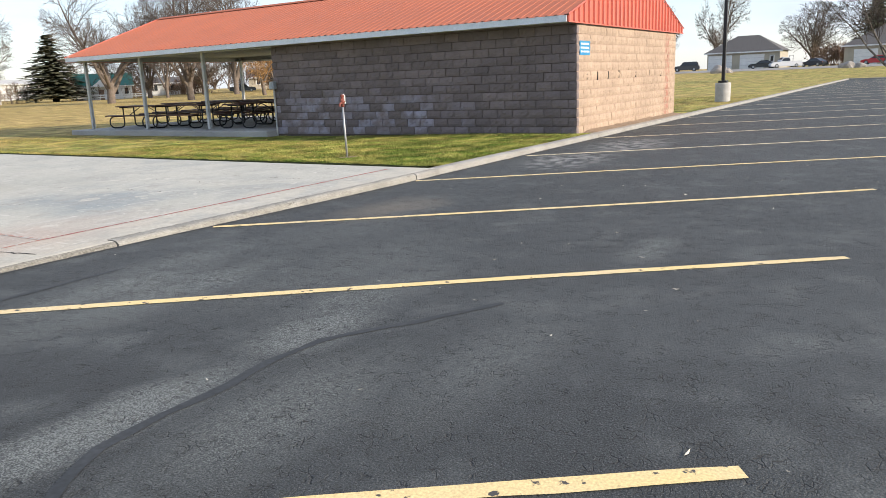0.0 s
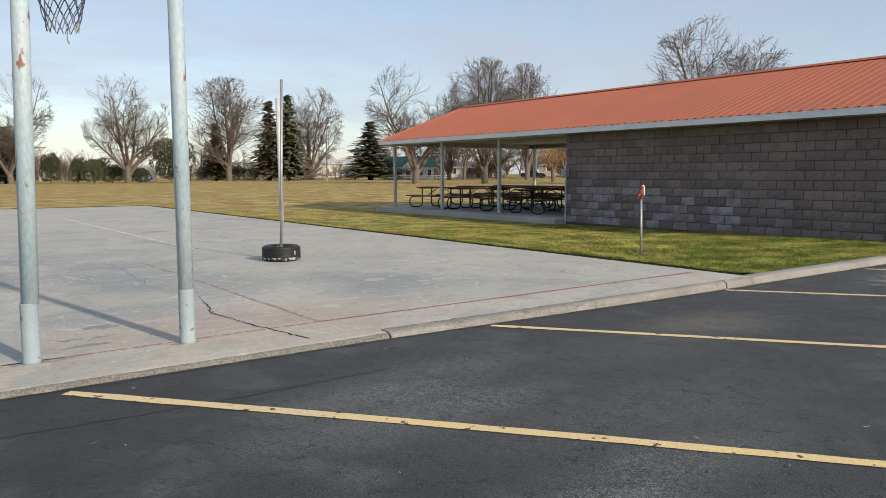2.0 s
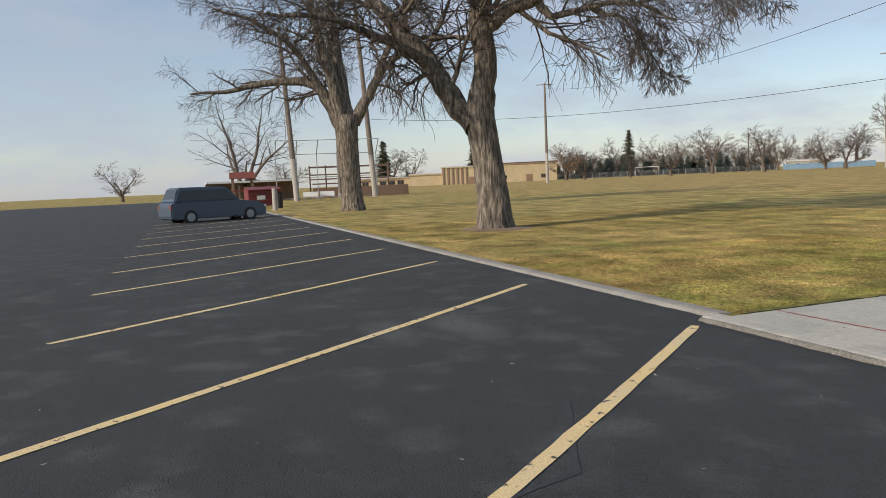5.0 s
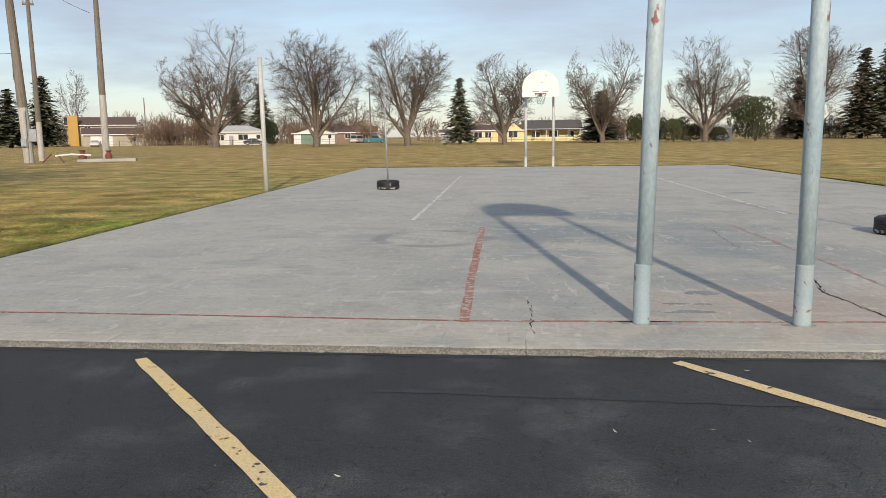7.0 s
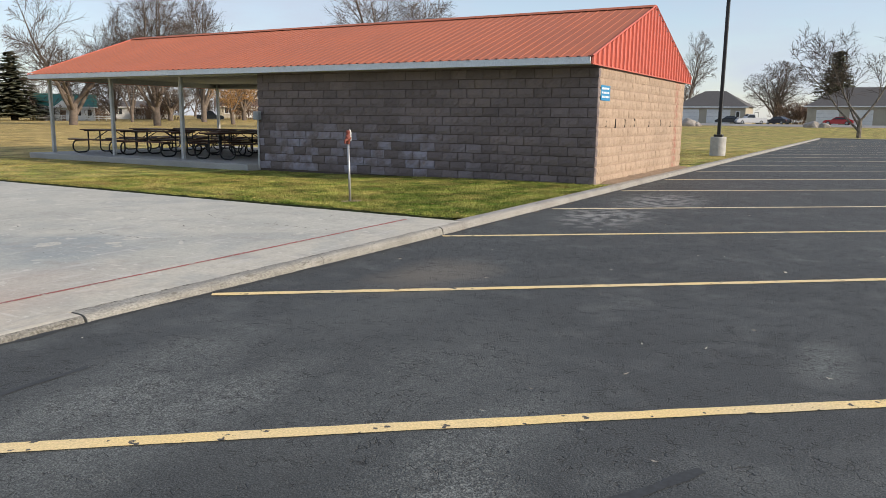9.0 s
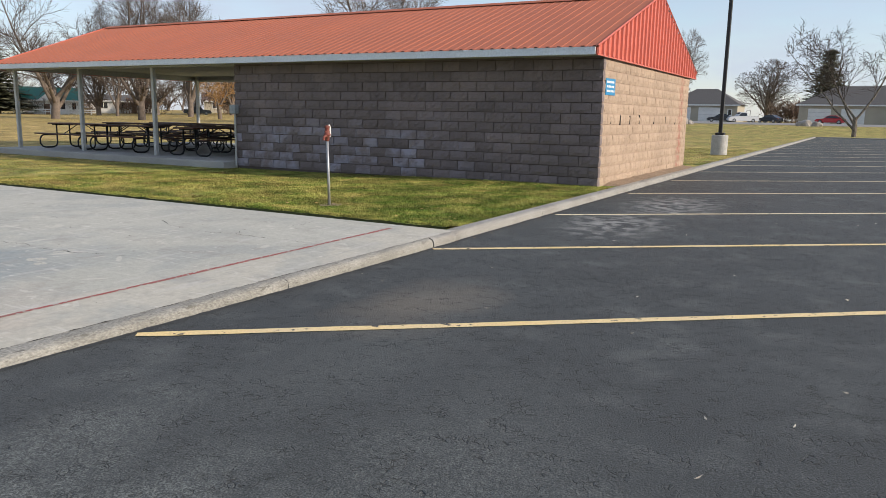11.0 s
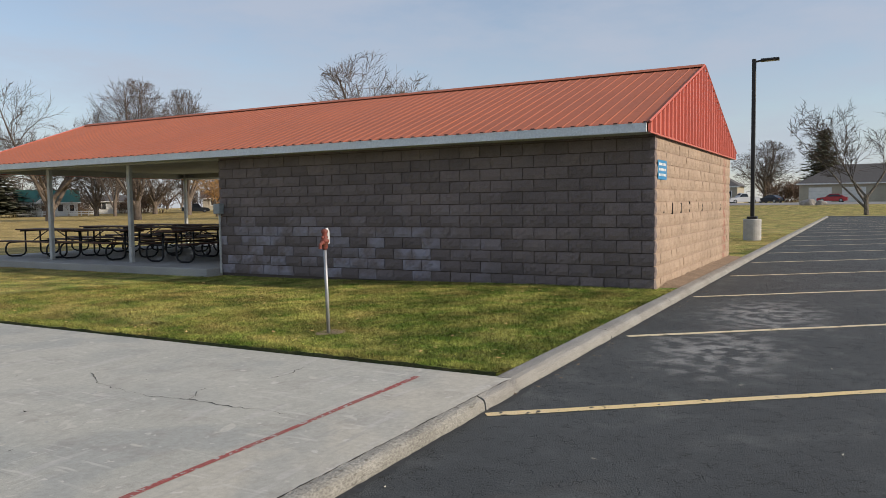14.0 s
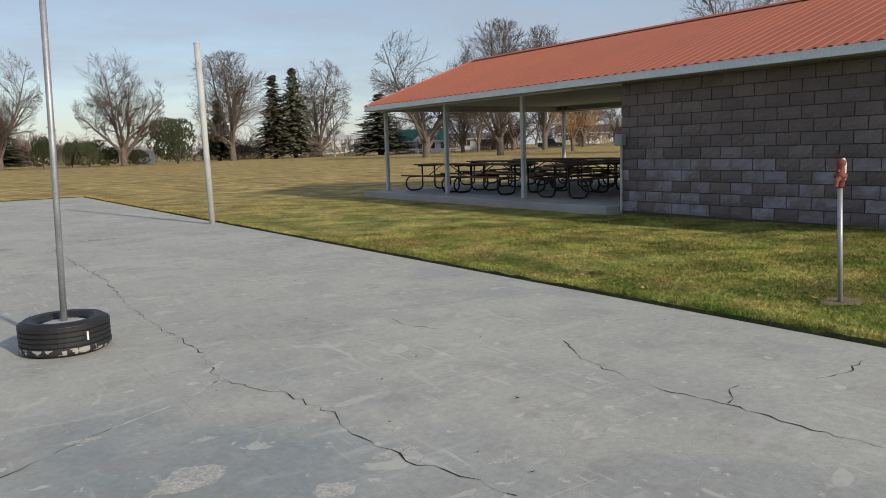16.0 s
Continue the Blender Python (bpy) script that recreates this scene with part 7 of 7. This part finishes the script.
def car(x, y, yaw, paint, label, kind="car", z=None):
    """kind: car, suv, pickup, van. Front is local +x."""
    c = thing(kind if kind != "car" else "car", label, "car" if kind != "pickup" else "pickup truck", at=pose(x, y, land(x, y) if z is None else z, 0, 0, yaw))
    L, W = {"car": (4.5, 1.75), "suv": (4.6, 1.85), "pickup": (5.4, 1.9), "van": (4.9, 1.9)}[kind]
    H = {"car": 1.42, "suv": 1.68, "pickup": 1.8, "van": 1.9}[kind]
    b = {"car": 0.90, "suv": 1.0, "pickup": 1.05, "van": 1.05}[kind]
    P = plain("paint_" + kind, paint, paint, rough=0.25, bump=0, fine_amt=0.0, spec=0.6)
    lo = [(-L / 2, 0.35), (-L / 2 + 0.1, 0.24), (L / 2 - 0.12, 0.24), (L / 2, 0.40), (L / 2 - 0.06, 0.68), (L / 2 - 0.35, b - 0.1), (L * 0.20, b), (-L / 2 + 0.12, b), (-L / 2, b - 0.12)]
    cab = {"car": [(L * 0.22, b), (L * 0.05, H - 0.02), (-L * 0.20, H), (-L * 0.42, b)], "suv": [(L * 0.22, b), (L * 0.08, H - 0.02), (-L * 0.40, H), (-L * 0.47, b)],
           "pickup": [(L * 0.20, b), (L * 0.08, H), (-L * 0.10, H), (-L * 0.14, b)], "van": [(L * 0.30, b), (L * 0.16, H), (-L * 0.46, H), (-L * 0.485, b)]}[kind]
    bm = bmesh.new()
    def loft(poly, w0, w1):
        zs = [p[1] for p in poly]
        za, zb = min(zs), max(zs)
        wd = lambda zz: w0 + (w1 - w0) * (zz - za) / (zb - za)
        l = [bm.verts.new((px, -wd(pz) / 2, pz)) for px, pz in poly]
        r = [bm.verts.new((px, wd(pz) / 2, pz)) for px, pz in poly]
        bm.faces.new(l)
        bm.faces.new(r[::-1])
        for i in range(len(poly)):
            j = (i + 1) % len(poly)
            bm.faces.new((l[j], l[i], r[i], r[j]))
    loft(lo, W, W * 0.97)
    loft(cab, W * 0.95, W * 0.76)
    bmesh.ops.recalc_face_normals(bm, faces=bm.faces)
    bmesh.ops.bevel(bm, geom=[e for e in bm.edges], offset=0.05, segments=2, affect="EDGES")
    me = bpy.data.meshes.new("body")
    bm.to_mesh(me)
    bm.free()
    me.materials.append(P)
    body = part("body", me, None, c)
    for s in (-1, 1):
        g = Geo()
        q = [(cab[0][0] - 0.14, b + 0.06), (cab[1][0] - 0.03, H - 0.13), (cab[2][0] + 0.06, H - 0.13), (cab[3][0] + 0.14, b + 0.06)]
        wd = lambda zz: (W * 0.95 + (W * 0.76 - W * 0.95) * (zz - b) / (H - b)) / 2 + 0.006
        g.add([(px, s * wd(pz), pz) for px, pz in q], [(0, 1, 2, 3) if s > 0 else (3, 2, 1, 0)])
        part("side_window", g, GLASS, body)
    for a0, a1, sg in ((cab[0], cab[1], 1), (cab[3], cab[2], -1)):
        g = Geo()
        p0 = (a0[0] * 0.85 + a1[0] * 0.15, b + 0.04)
        p1 = (a0[0] * 0.15 + a1[0] * 0.85, H - 0.08)
        n0 = 0.02 * sg
        g.add([(p0[0] + n0, -W * 0.43, p0[1]), (p0[0] + n0, W * 0.43, p0[1]), (p1[0] + n0, W * 0.36, p1[1]), (p1[0] + n0, -W * 0.36, p1[1])], [(0, 1, 2, 3)])
        part("windscreen" if sg > 0 else "rear_window", g, GLASS, body)
    for wx_ in (-L * 0.31, L * 0.31):
        for s in (-1, 1):
            m = pose(wx_, s * (W / 2 - 0.1), 0.33, 90, 0, 0)
            w = part("wheel", Geo().lathe([(0.18, -0.11), (0.30, -0.11), (0.33, -0.08), (0.33, 0.08), (0.30, 0.11), (0.18, 0.11)], 22, m), RUBBER, c)
            part("rim", Geo().lathe([(0.19, -0.115), (0.17, -0.09), (0.05, -0.115), (0.05, 0.115), (0.17, 0.09), (0.19, 0.115)], 16, m), GALV, w)
    for s in (-1, 1):
        part("headlight", Geo().box((L / 2 - 0.14, s * W * 0.38 - 0.16, 0.60), (L / 2 + 0.0, s * W * 0.38 + 0.16, 0.72), 0.02), WHITE, c)
        part("tail_light", Geo().box((-L / 2 - 0.01, s * W * 0.42 - 0.1, 0.68), (-L / 2 + 0.08, s * W * 0.42 + 0.1, 0.88), 0.02), REDVALVE, c)
    if kind == "pickup":
        part("load_bed", Geo().box((-L / 2 + 0.1, -W / 2 + 0.12, b - 0.02), (-L * 0.15, W / 2 - 0.12, b + 0.02)), BLACKMETAL, c)
        part("rack", Geo().tube([(-L * 0.2, -W * 0.42, b), (-L * 0.2, -W * 0.42, H + 0.25), (-L * 0.2, W * 0.42, H + 0.25), (-L * 0.2, W * 0.42, b)], 0.04, 6), BLACKMETAL, c)
    return c


def build_cars():
    car(134.2, 1.6, 85, (0.42, 0.015, 0.02), "small red saloon car parked at the garage")
    car(136, 15.6, 120, (0.62, 0.62, 0.62), "white pickup truck with a ladder rack", "pickup")
    car(135.5, 19.2, 100, (0.015, 0.016, 0.018), "black trailer-sized car beside the pickup")
    car(130.5, 31.0, 100, (0.05, 0.05, 0.052), "dark grey off-road car with a pale roof edge by the garage", "suv")
    car(141, 11.6, 60, (0.02, 0.022, 0.03), "dark blue saloon car parked on the drive")
    car(-45.6, -3.2, 110, (0.06, 0.085, 0.12), "blue-grey estate car parked by the kerb", "suv", z=0.0)
    car(-47.3, 176, 80, (0.6, 0.6, 0.6), "white van parked behind the garages", "van")
    car(-43, 176, 20, (0.02, 0.16, 0.20), "teal pickup truck behind the garages", "pickup")
    car(-64.5, 152, 15, (0.03, 0.035, 0.045), "dark car parked beside the white bungalow")
    car(-103.5, 157.0, -60, (0.6, 0.6, 0.6), "white car in front of the garage wing")
    car(103, 114.5, -40, (0.02, 0.025, 0.03), "dark pickup truck beyond the shelter", "pickup")
    # rocks, driveway
    for x, y, w, h in ((112, 3.9, 1.6, 1.0), (112.2, 2.4, 1.1, 0.7), (109.6, 20.6, 1.7, 1.1), (109.9, 19.3, 0.9, 0.6)):
        bm = bmesh.new()
        bmesh.ops.create_icosphere(bm, subdivisions=3, radius=1)
        for v in bm.verts:
            v.co *= 1 + 0.35 * noise.noise(v.co * 1.3 + Vector((x, y, 0)))
            v.co = Vector((v.co.x * w * 0.6, v.co.y * w * 0.7, max(-0.2, v.co.z * h)))
        me = bpy.data.meshes.new("boulder")
        bm.to_mesh(me)
        bm.free()
        me.materials.append(STONE)
        tagged(part("boulder", me, None, at=pose(x, y, land(x, y))), "pale rough boulder on the grass by the road", "boulder", "roadside boulders")
    g = Geo()
    xs = [114, 118, 122, 126, 130, 134, 139]
    g.add([(x, y, land(x, y) + 0.03) for y in (-60, 40) for x in xs], [(i, i + 1, i + 1 + len(xs), i + len(xs)) for i in range(len(xs) - 1)])
    tagged(part("driveway", g, ROAD), "pale grey drive in front of the houses", "road", kind="structure")


build_far_trees()
build_near_trees()
build_houses()
build_poles()
build_fences()
build_cars()


# ---- grass, leaves, litter ----
def court_left(y):
    return -14.05 - 0.8 * y / 27.4


def court_right(y):
    return 0.68 - 0.36 * y / 27.4


def build_grass():
    rng = np.random.default_rng(7)
    spots = []
    def area(x0, x1, y0, y1, per):
        n = int((x1 - x0) * (y1 - y0) * per)
        x, y = rng.uniform(x0, x1, n), rng.uniform(y0, y1, n)
        inside = (x > -14.06 - 0.0292 * y) & (x < 0.695 - 0.0131 * y) & (y < 27.42)
        shed = (x > 7.2) & (x < 15.0) & (y > 0.3) & (y < 9.9) | (x > 6.84) & (x < 15.3) & (y > 9.7) & (y < 19.52)
        dirt = (x > 7.6) & (x < 15.0) & (y < 0.5)
        keep = ~(inside | shed | dirt) & (y > 0.165)
        spots.append(np.stack([x[keep], y[keep]], 1))
    area(0.5, 7.3, 0.16, 5.0, 7500)
    area(0.3, 7.3, 5.0, 10.0, 3000)
    area(0.0, 7.3, 10.0, 20.0, 420)
    area(7.0, 30.0, 0.16, 4.0, 260)
    area(-20.0, -13.9, 0.16, 7.0, 2600)
    area(-32.0, -14.0, 0.16, 14.0, 800)
    area(-48.0, -20.0, 0.16, 3.0, 130)
    area(-24.0, -14.4, 14.0, 28.5, 120)
    area(-14.9, 0.4, 27.4, 29.5, 240)
    area(-13.9 - 0.6, -13.9, 0.16, 27.4, 900)
    area(0.2, 0.85, 0.16, 27.4, 2200)
    p = np.concatenate(spots)
    n = len(p)
    h = rng.uniform(0.012, 0.034, n)
    h = np.where(p[:, 0] < -14, h * 0.6, h)
    edge = (np.abs(p[:, 0] - (0.78 - 0.0131 * p[:, 1])) < 0.12) | (np.abs(p[:, 0] - (-14.12 - 0.0292 * p[:, 1])) < 0.12)
    h = np.where(edge & (p[:, 1] < 27.4), h * 1.35, h)
    a = rng.uniform(0, 2 * np.pi, n)
    w = rng.uniform(0.002, 0.0045, n) * (1 + 0.5 * (np.abs(p[:, 0] + 6) > 9))
    lx, ly = rng.normal(0, 0.026, n), rng.normal(0, 0.026, n)
    # the turf stands a little proud of the concrete all round the court
    dr, dl, db = p[:, 0] - (0.695 - 0.0131 * p[:, 1]), (-14.06 - 0.0292 * p[:, 1]) - p[:, 0], p[:, 1] - 27.42
    d = np.maximum(np.maximum(dr, dl), db)
    q = lambda lo, hi, v: (lambda t: t * t * (3 - 2 * t))(np.clip((v - lo) / (hi - lo), 0, 1))
    fall = -0.10 * q(1.5, 6.3, p[:, 0]) * (1 - q(18, 30, p[:, 0])) * q(1.5, 9.0, p[:, 1]) * (1 - q(22, 40, p[:, 1]))
    base = 0.098 + fall + np.where((d >= 0) & (d < 0.5), 0.048 * (1 - d / 0.5), 0.0) * (p[:, 0] < 6.5)
    v = np.zeros((n, 3, 3))
    v[:, 0] = np.stack([p[:, 0] - w * np.cos(a), p[:, 1] - w * np.sin(a), base], 1)
    v[:, 1] = np.stack([p[:, 0] + w * np.cos(a), p[:, 1] + w * np.sin(a), base], 1)
    v[:, 2] = np.stack([p[:, 0] + lx, p[:, 1] + ly, base + h], 1)
    me = bpy.data.meshes.new("grass")
    me.vertices.add(3 * n)
    me.vertices.foreach_set("co", v.reshape(-1))
    me.loops.add(3 * n)
    me.loops.foreach_set("vertex_index", np.arange(3 * n))
    me.polygons.add(n)
    me.polygons.foreach_set("loop_start", np.arange(0, 3 * n, 3))
    me.update()
    me.validate()
    me.materials.append(BLADE)
    tagged(new("grass", me), "short mown grass, green with straw-coloured blades", "grass", kind="stuff")


def scatter(name, label, category, material, places, size, z, rnd, slim=0.6):
    """Small curled bits lying about."""
    g = Geo()
    for x, y in places:
        s, a = rnd.uniform(*size), rnd.uniform(0, 6.28)
        c, d = math.cos(a) * s, math.sin(a) * s
        u = rnd.uniform(0.15, 0.5) * s
        zz = (lot(x) + 0.003 if z is None else z + dip(x, y)) + rnd.uniform(0, 0.004)
        g.add([(x - c, y - d, zz + u * 0.3), (x - d * slim, y + c * slim, zz), (x + c, y + d, zz + u), (x + d * slim, y - c * slim, zz + 0.002)], [(0, 3, 2), (0, 2, 1)])
    tagged(part(name, g, material), label, category, kind="stuff")


def build_litter():
    rnd = random.Random(88)
    pts = []
    for i in range(1500):
        r, a = 13 * math.sqrt(rnd.random()), rnd.uniform(0, 6.28)
        x, y = -25 + r * math.cos(a) * 1.1, 5 + r * math.sin(a)
        if y > 0.25 and x < court_left(y) - 0.05:
            pts.append((x, y))
    scatter("fallen_leaves", "small dry yellow leaves scattered over the lawn under the elm", "leaves", LEAF, pts, (0.018, 0.045), 0.135, rnd)
    pts = [(rnd.uniform(0.8, 7.0), rnd.uniform(0.25, 9.5)) for _ in range(200)]
    scatter("fallen_leaves", "a few pale dry leaves on the lawn beside the shelter", "leaves", LEAF, pts, (0.015, 0.04), 0.135, rnd)
    pts = [(rnd.uniform(-14, 6), rnd.uniform(-6.5, -0.1)) for _ in range(150)]
    scatter("litter", "tiny pale twigs and chips lying on the asphalt", "litter", CHIP, pts, (0.006, 0.028), None, rnd, 0.25)
    pts = [(rnd.uniform(court_left(y) + 0.1, court_right(y) - 0.1), y) for y in [rnd.uniform(0.2, 14) for _ in range(170)]]
    scatter("litter", "tiny dark leaf scraps on the concrete court", "litter", CRACK, pts, (0.005, 0.018), 0.121, rnd, 0.4)
    pts = [(rnd.uniform(0.5, 9), -0.05 - abs(rnd.gauss(0, 0.08))) for _ in range(60)]
    scatter("litter", "brown leaf crumbs gathered along the kerb", "litter", DIRT, pts, (0.008, 0.025), None, rnd, 0.5)
    # dry earth between end wall and kerb
    g = Geo()
    n = 50
    vs = []
    for i in range(n + 1):
        x = 7.45 + (15.3 - 7.45) * i / n
        for j, y in enumerate((0.155, 0.24, 0.33, 0.42, 0.475)):
            e = smooth(0, 3, i) * smooth(n, n - 3, i)
            vs.append((x, y, 0.09 + (0.02 + 0.012 * j + 0.03 * noise.noise(Vector((x * 3, y * 9, 2)))) * e))
    g.add(vs, [(i * 5 + j, (i + 1) * 5 + j, (i + 1) * 5 + j + 1, i * 5 + j + 1) for i in range(n) for j in range(4)])
    tagged(part("dirt_strip", g, DIRT, smooth=True), "strip of dry brown earth between the end wall and the kerb", "soil", kind="structure")
    # trodden earth round the elm
    g = Geo()
    k = 30
    ring = [(-27.15 + (1.0 + 0.3 * noise.noise(Vector((math.cos(6.283 * i / k), math.sin(6.283 * i / k), 3)))) * math.cos(6.283 * i / k) * 1.15, 3.34 + 0.95 * math.sin(6.283 * i / k), 0.108) for i in range(k)]
    g.add(ring + [(-27.15, 3.34, 0.17)], [(i, (i + 1) % k, k) for i in range(k)])
    tagged(part("bare_earth", g, DIRT, smooth=True), "bare earth round the foot of the elm", "soil", kind="structure")


def build_turf_edge():
    """The cut edge of the turf round the court and the swell of grass behind it."""
    rnd = random.Random(17)
    line = [(0.70 - 0.0131 * y, y, 1, 0) for y in np.arange(0.17, 27.4, 0.11)]
    back = [(x, 27.42, 0, 1) for x in np.arange(0.30, -14.85, -0.11)]
    left = [(-14.065 - 0.0292 * y, y, -1, 0) for y in np.arange(27.4, 0.17, -0.11)]
    face, top = Geo(), Geo()
    for run in (line, back, left):
        fv, tv = [], []
        for x, y, ax, ay in run:
            e, h = rnd.uniform(-0.016, 0.016), rnd.uniform(0.118, 0.127) if ax < 0 else rnd.uniform(0.132, 0.150)
            fv += [(x + ax * (e - 0.004), y + ay * (e - 0.004), 0.09), (x + ax * (e + 0.004), y + ay * (e + 0.004), h)]
            tv += [(x + ax * (e + 0.004), y + ay * (e + 0.004), h), (x + ax * 0.2, y + ay * 0.2, h - 0.018), (x + ax * 0.52, y + ay * 0.52, 0.098)]
        face.add(fv, [(2 * i, 2 * i + 1, 2 * i + 3, 2 * i + 2) for i in range(len(run) - 1)])
        top.add(tv, [(3 * i + j, 3 * i + j + 1, 3 * i + j + 4, 3 * i + j + 3) for i in range(len(run) - 1) for j in (0, 1)])
    edge = thing("turf_edge", "dark cut edge of the lawn along the concrete court", "turf edge", kind="structure")
    part("soil_face", face, SOIL, edge, "dark damp soil and roots")
    part("turf", top, LAWN, edge, smooth=True)


build_grass()
build_turf_edge()
build_litter()


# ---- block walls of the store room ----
build_block_wall("wall_west", "long brown split-face concrete block wall, scrubbed pale in patches", WL, 13, Matrix.Translation((WX, WY + WL, WZ)) @ pose(0, 0, 0, 0, 0, -90), MORTARSHADE, 0.022)
south = build_block_wall("wall_south", "sunlit brown split-face concrete block end wall under the gable", WW, 13, pose(WX, WY, WZ), MORTARLIT, 0.010)
# dark plates in place of small recessed holes in the end wall, drawn as drips
for x, z in [(7.82, 1.39), (8.48, 1.41), (9.18, 1.41), (9.94, 1.43), (11.24, 1.39), (12.39, 1.42), (13.48, 1.38)]:
    g = Geo()
    rr = random.Random(int(x * 100))
    w, h = rr.uniform(0.012, 0.026), rr.uniform(0.07, 0.16)
    g.box((-w, -0.004, -h), (w * 0.8, 0.02, h * 0.4), 0.004)
    part("stain", g, CRACK, south, "dark mark for a small hole and its drip", at=pose(x - WX, -0.009, z - WZ))
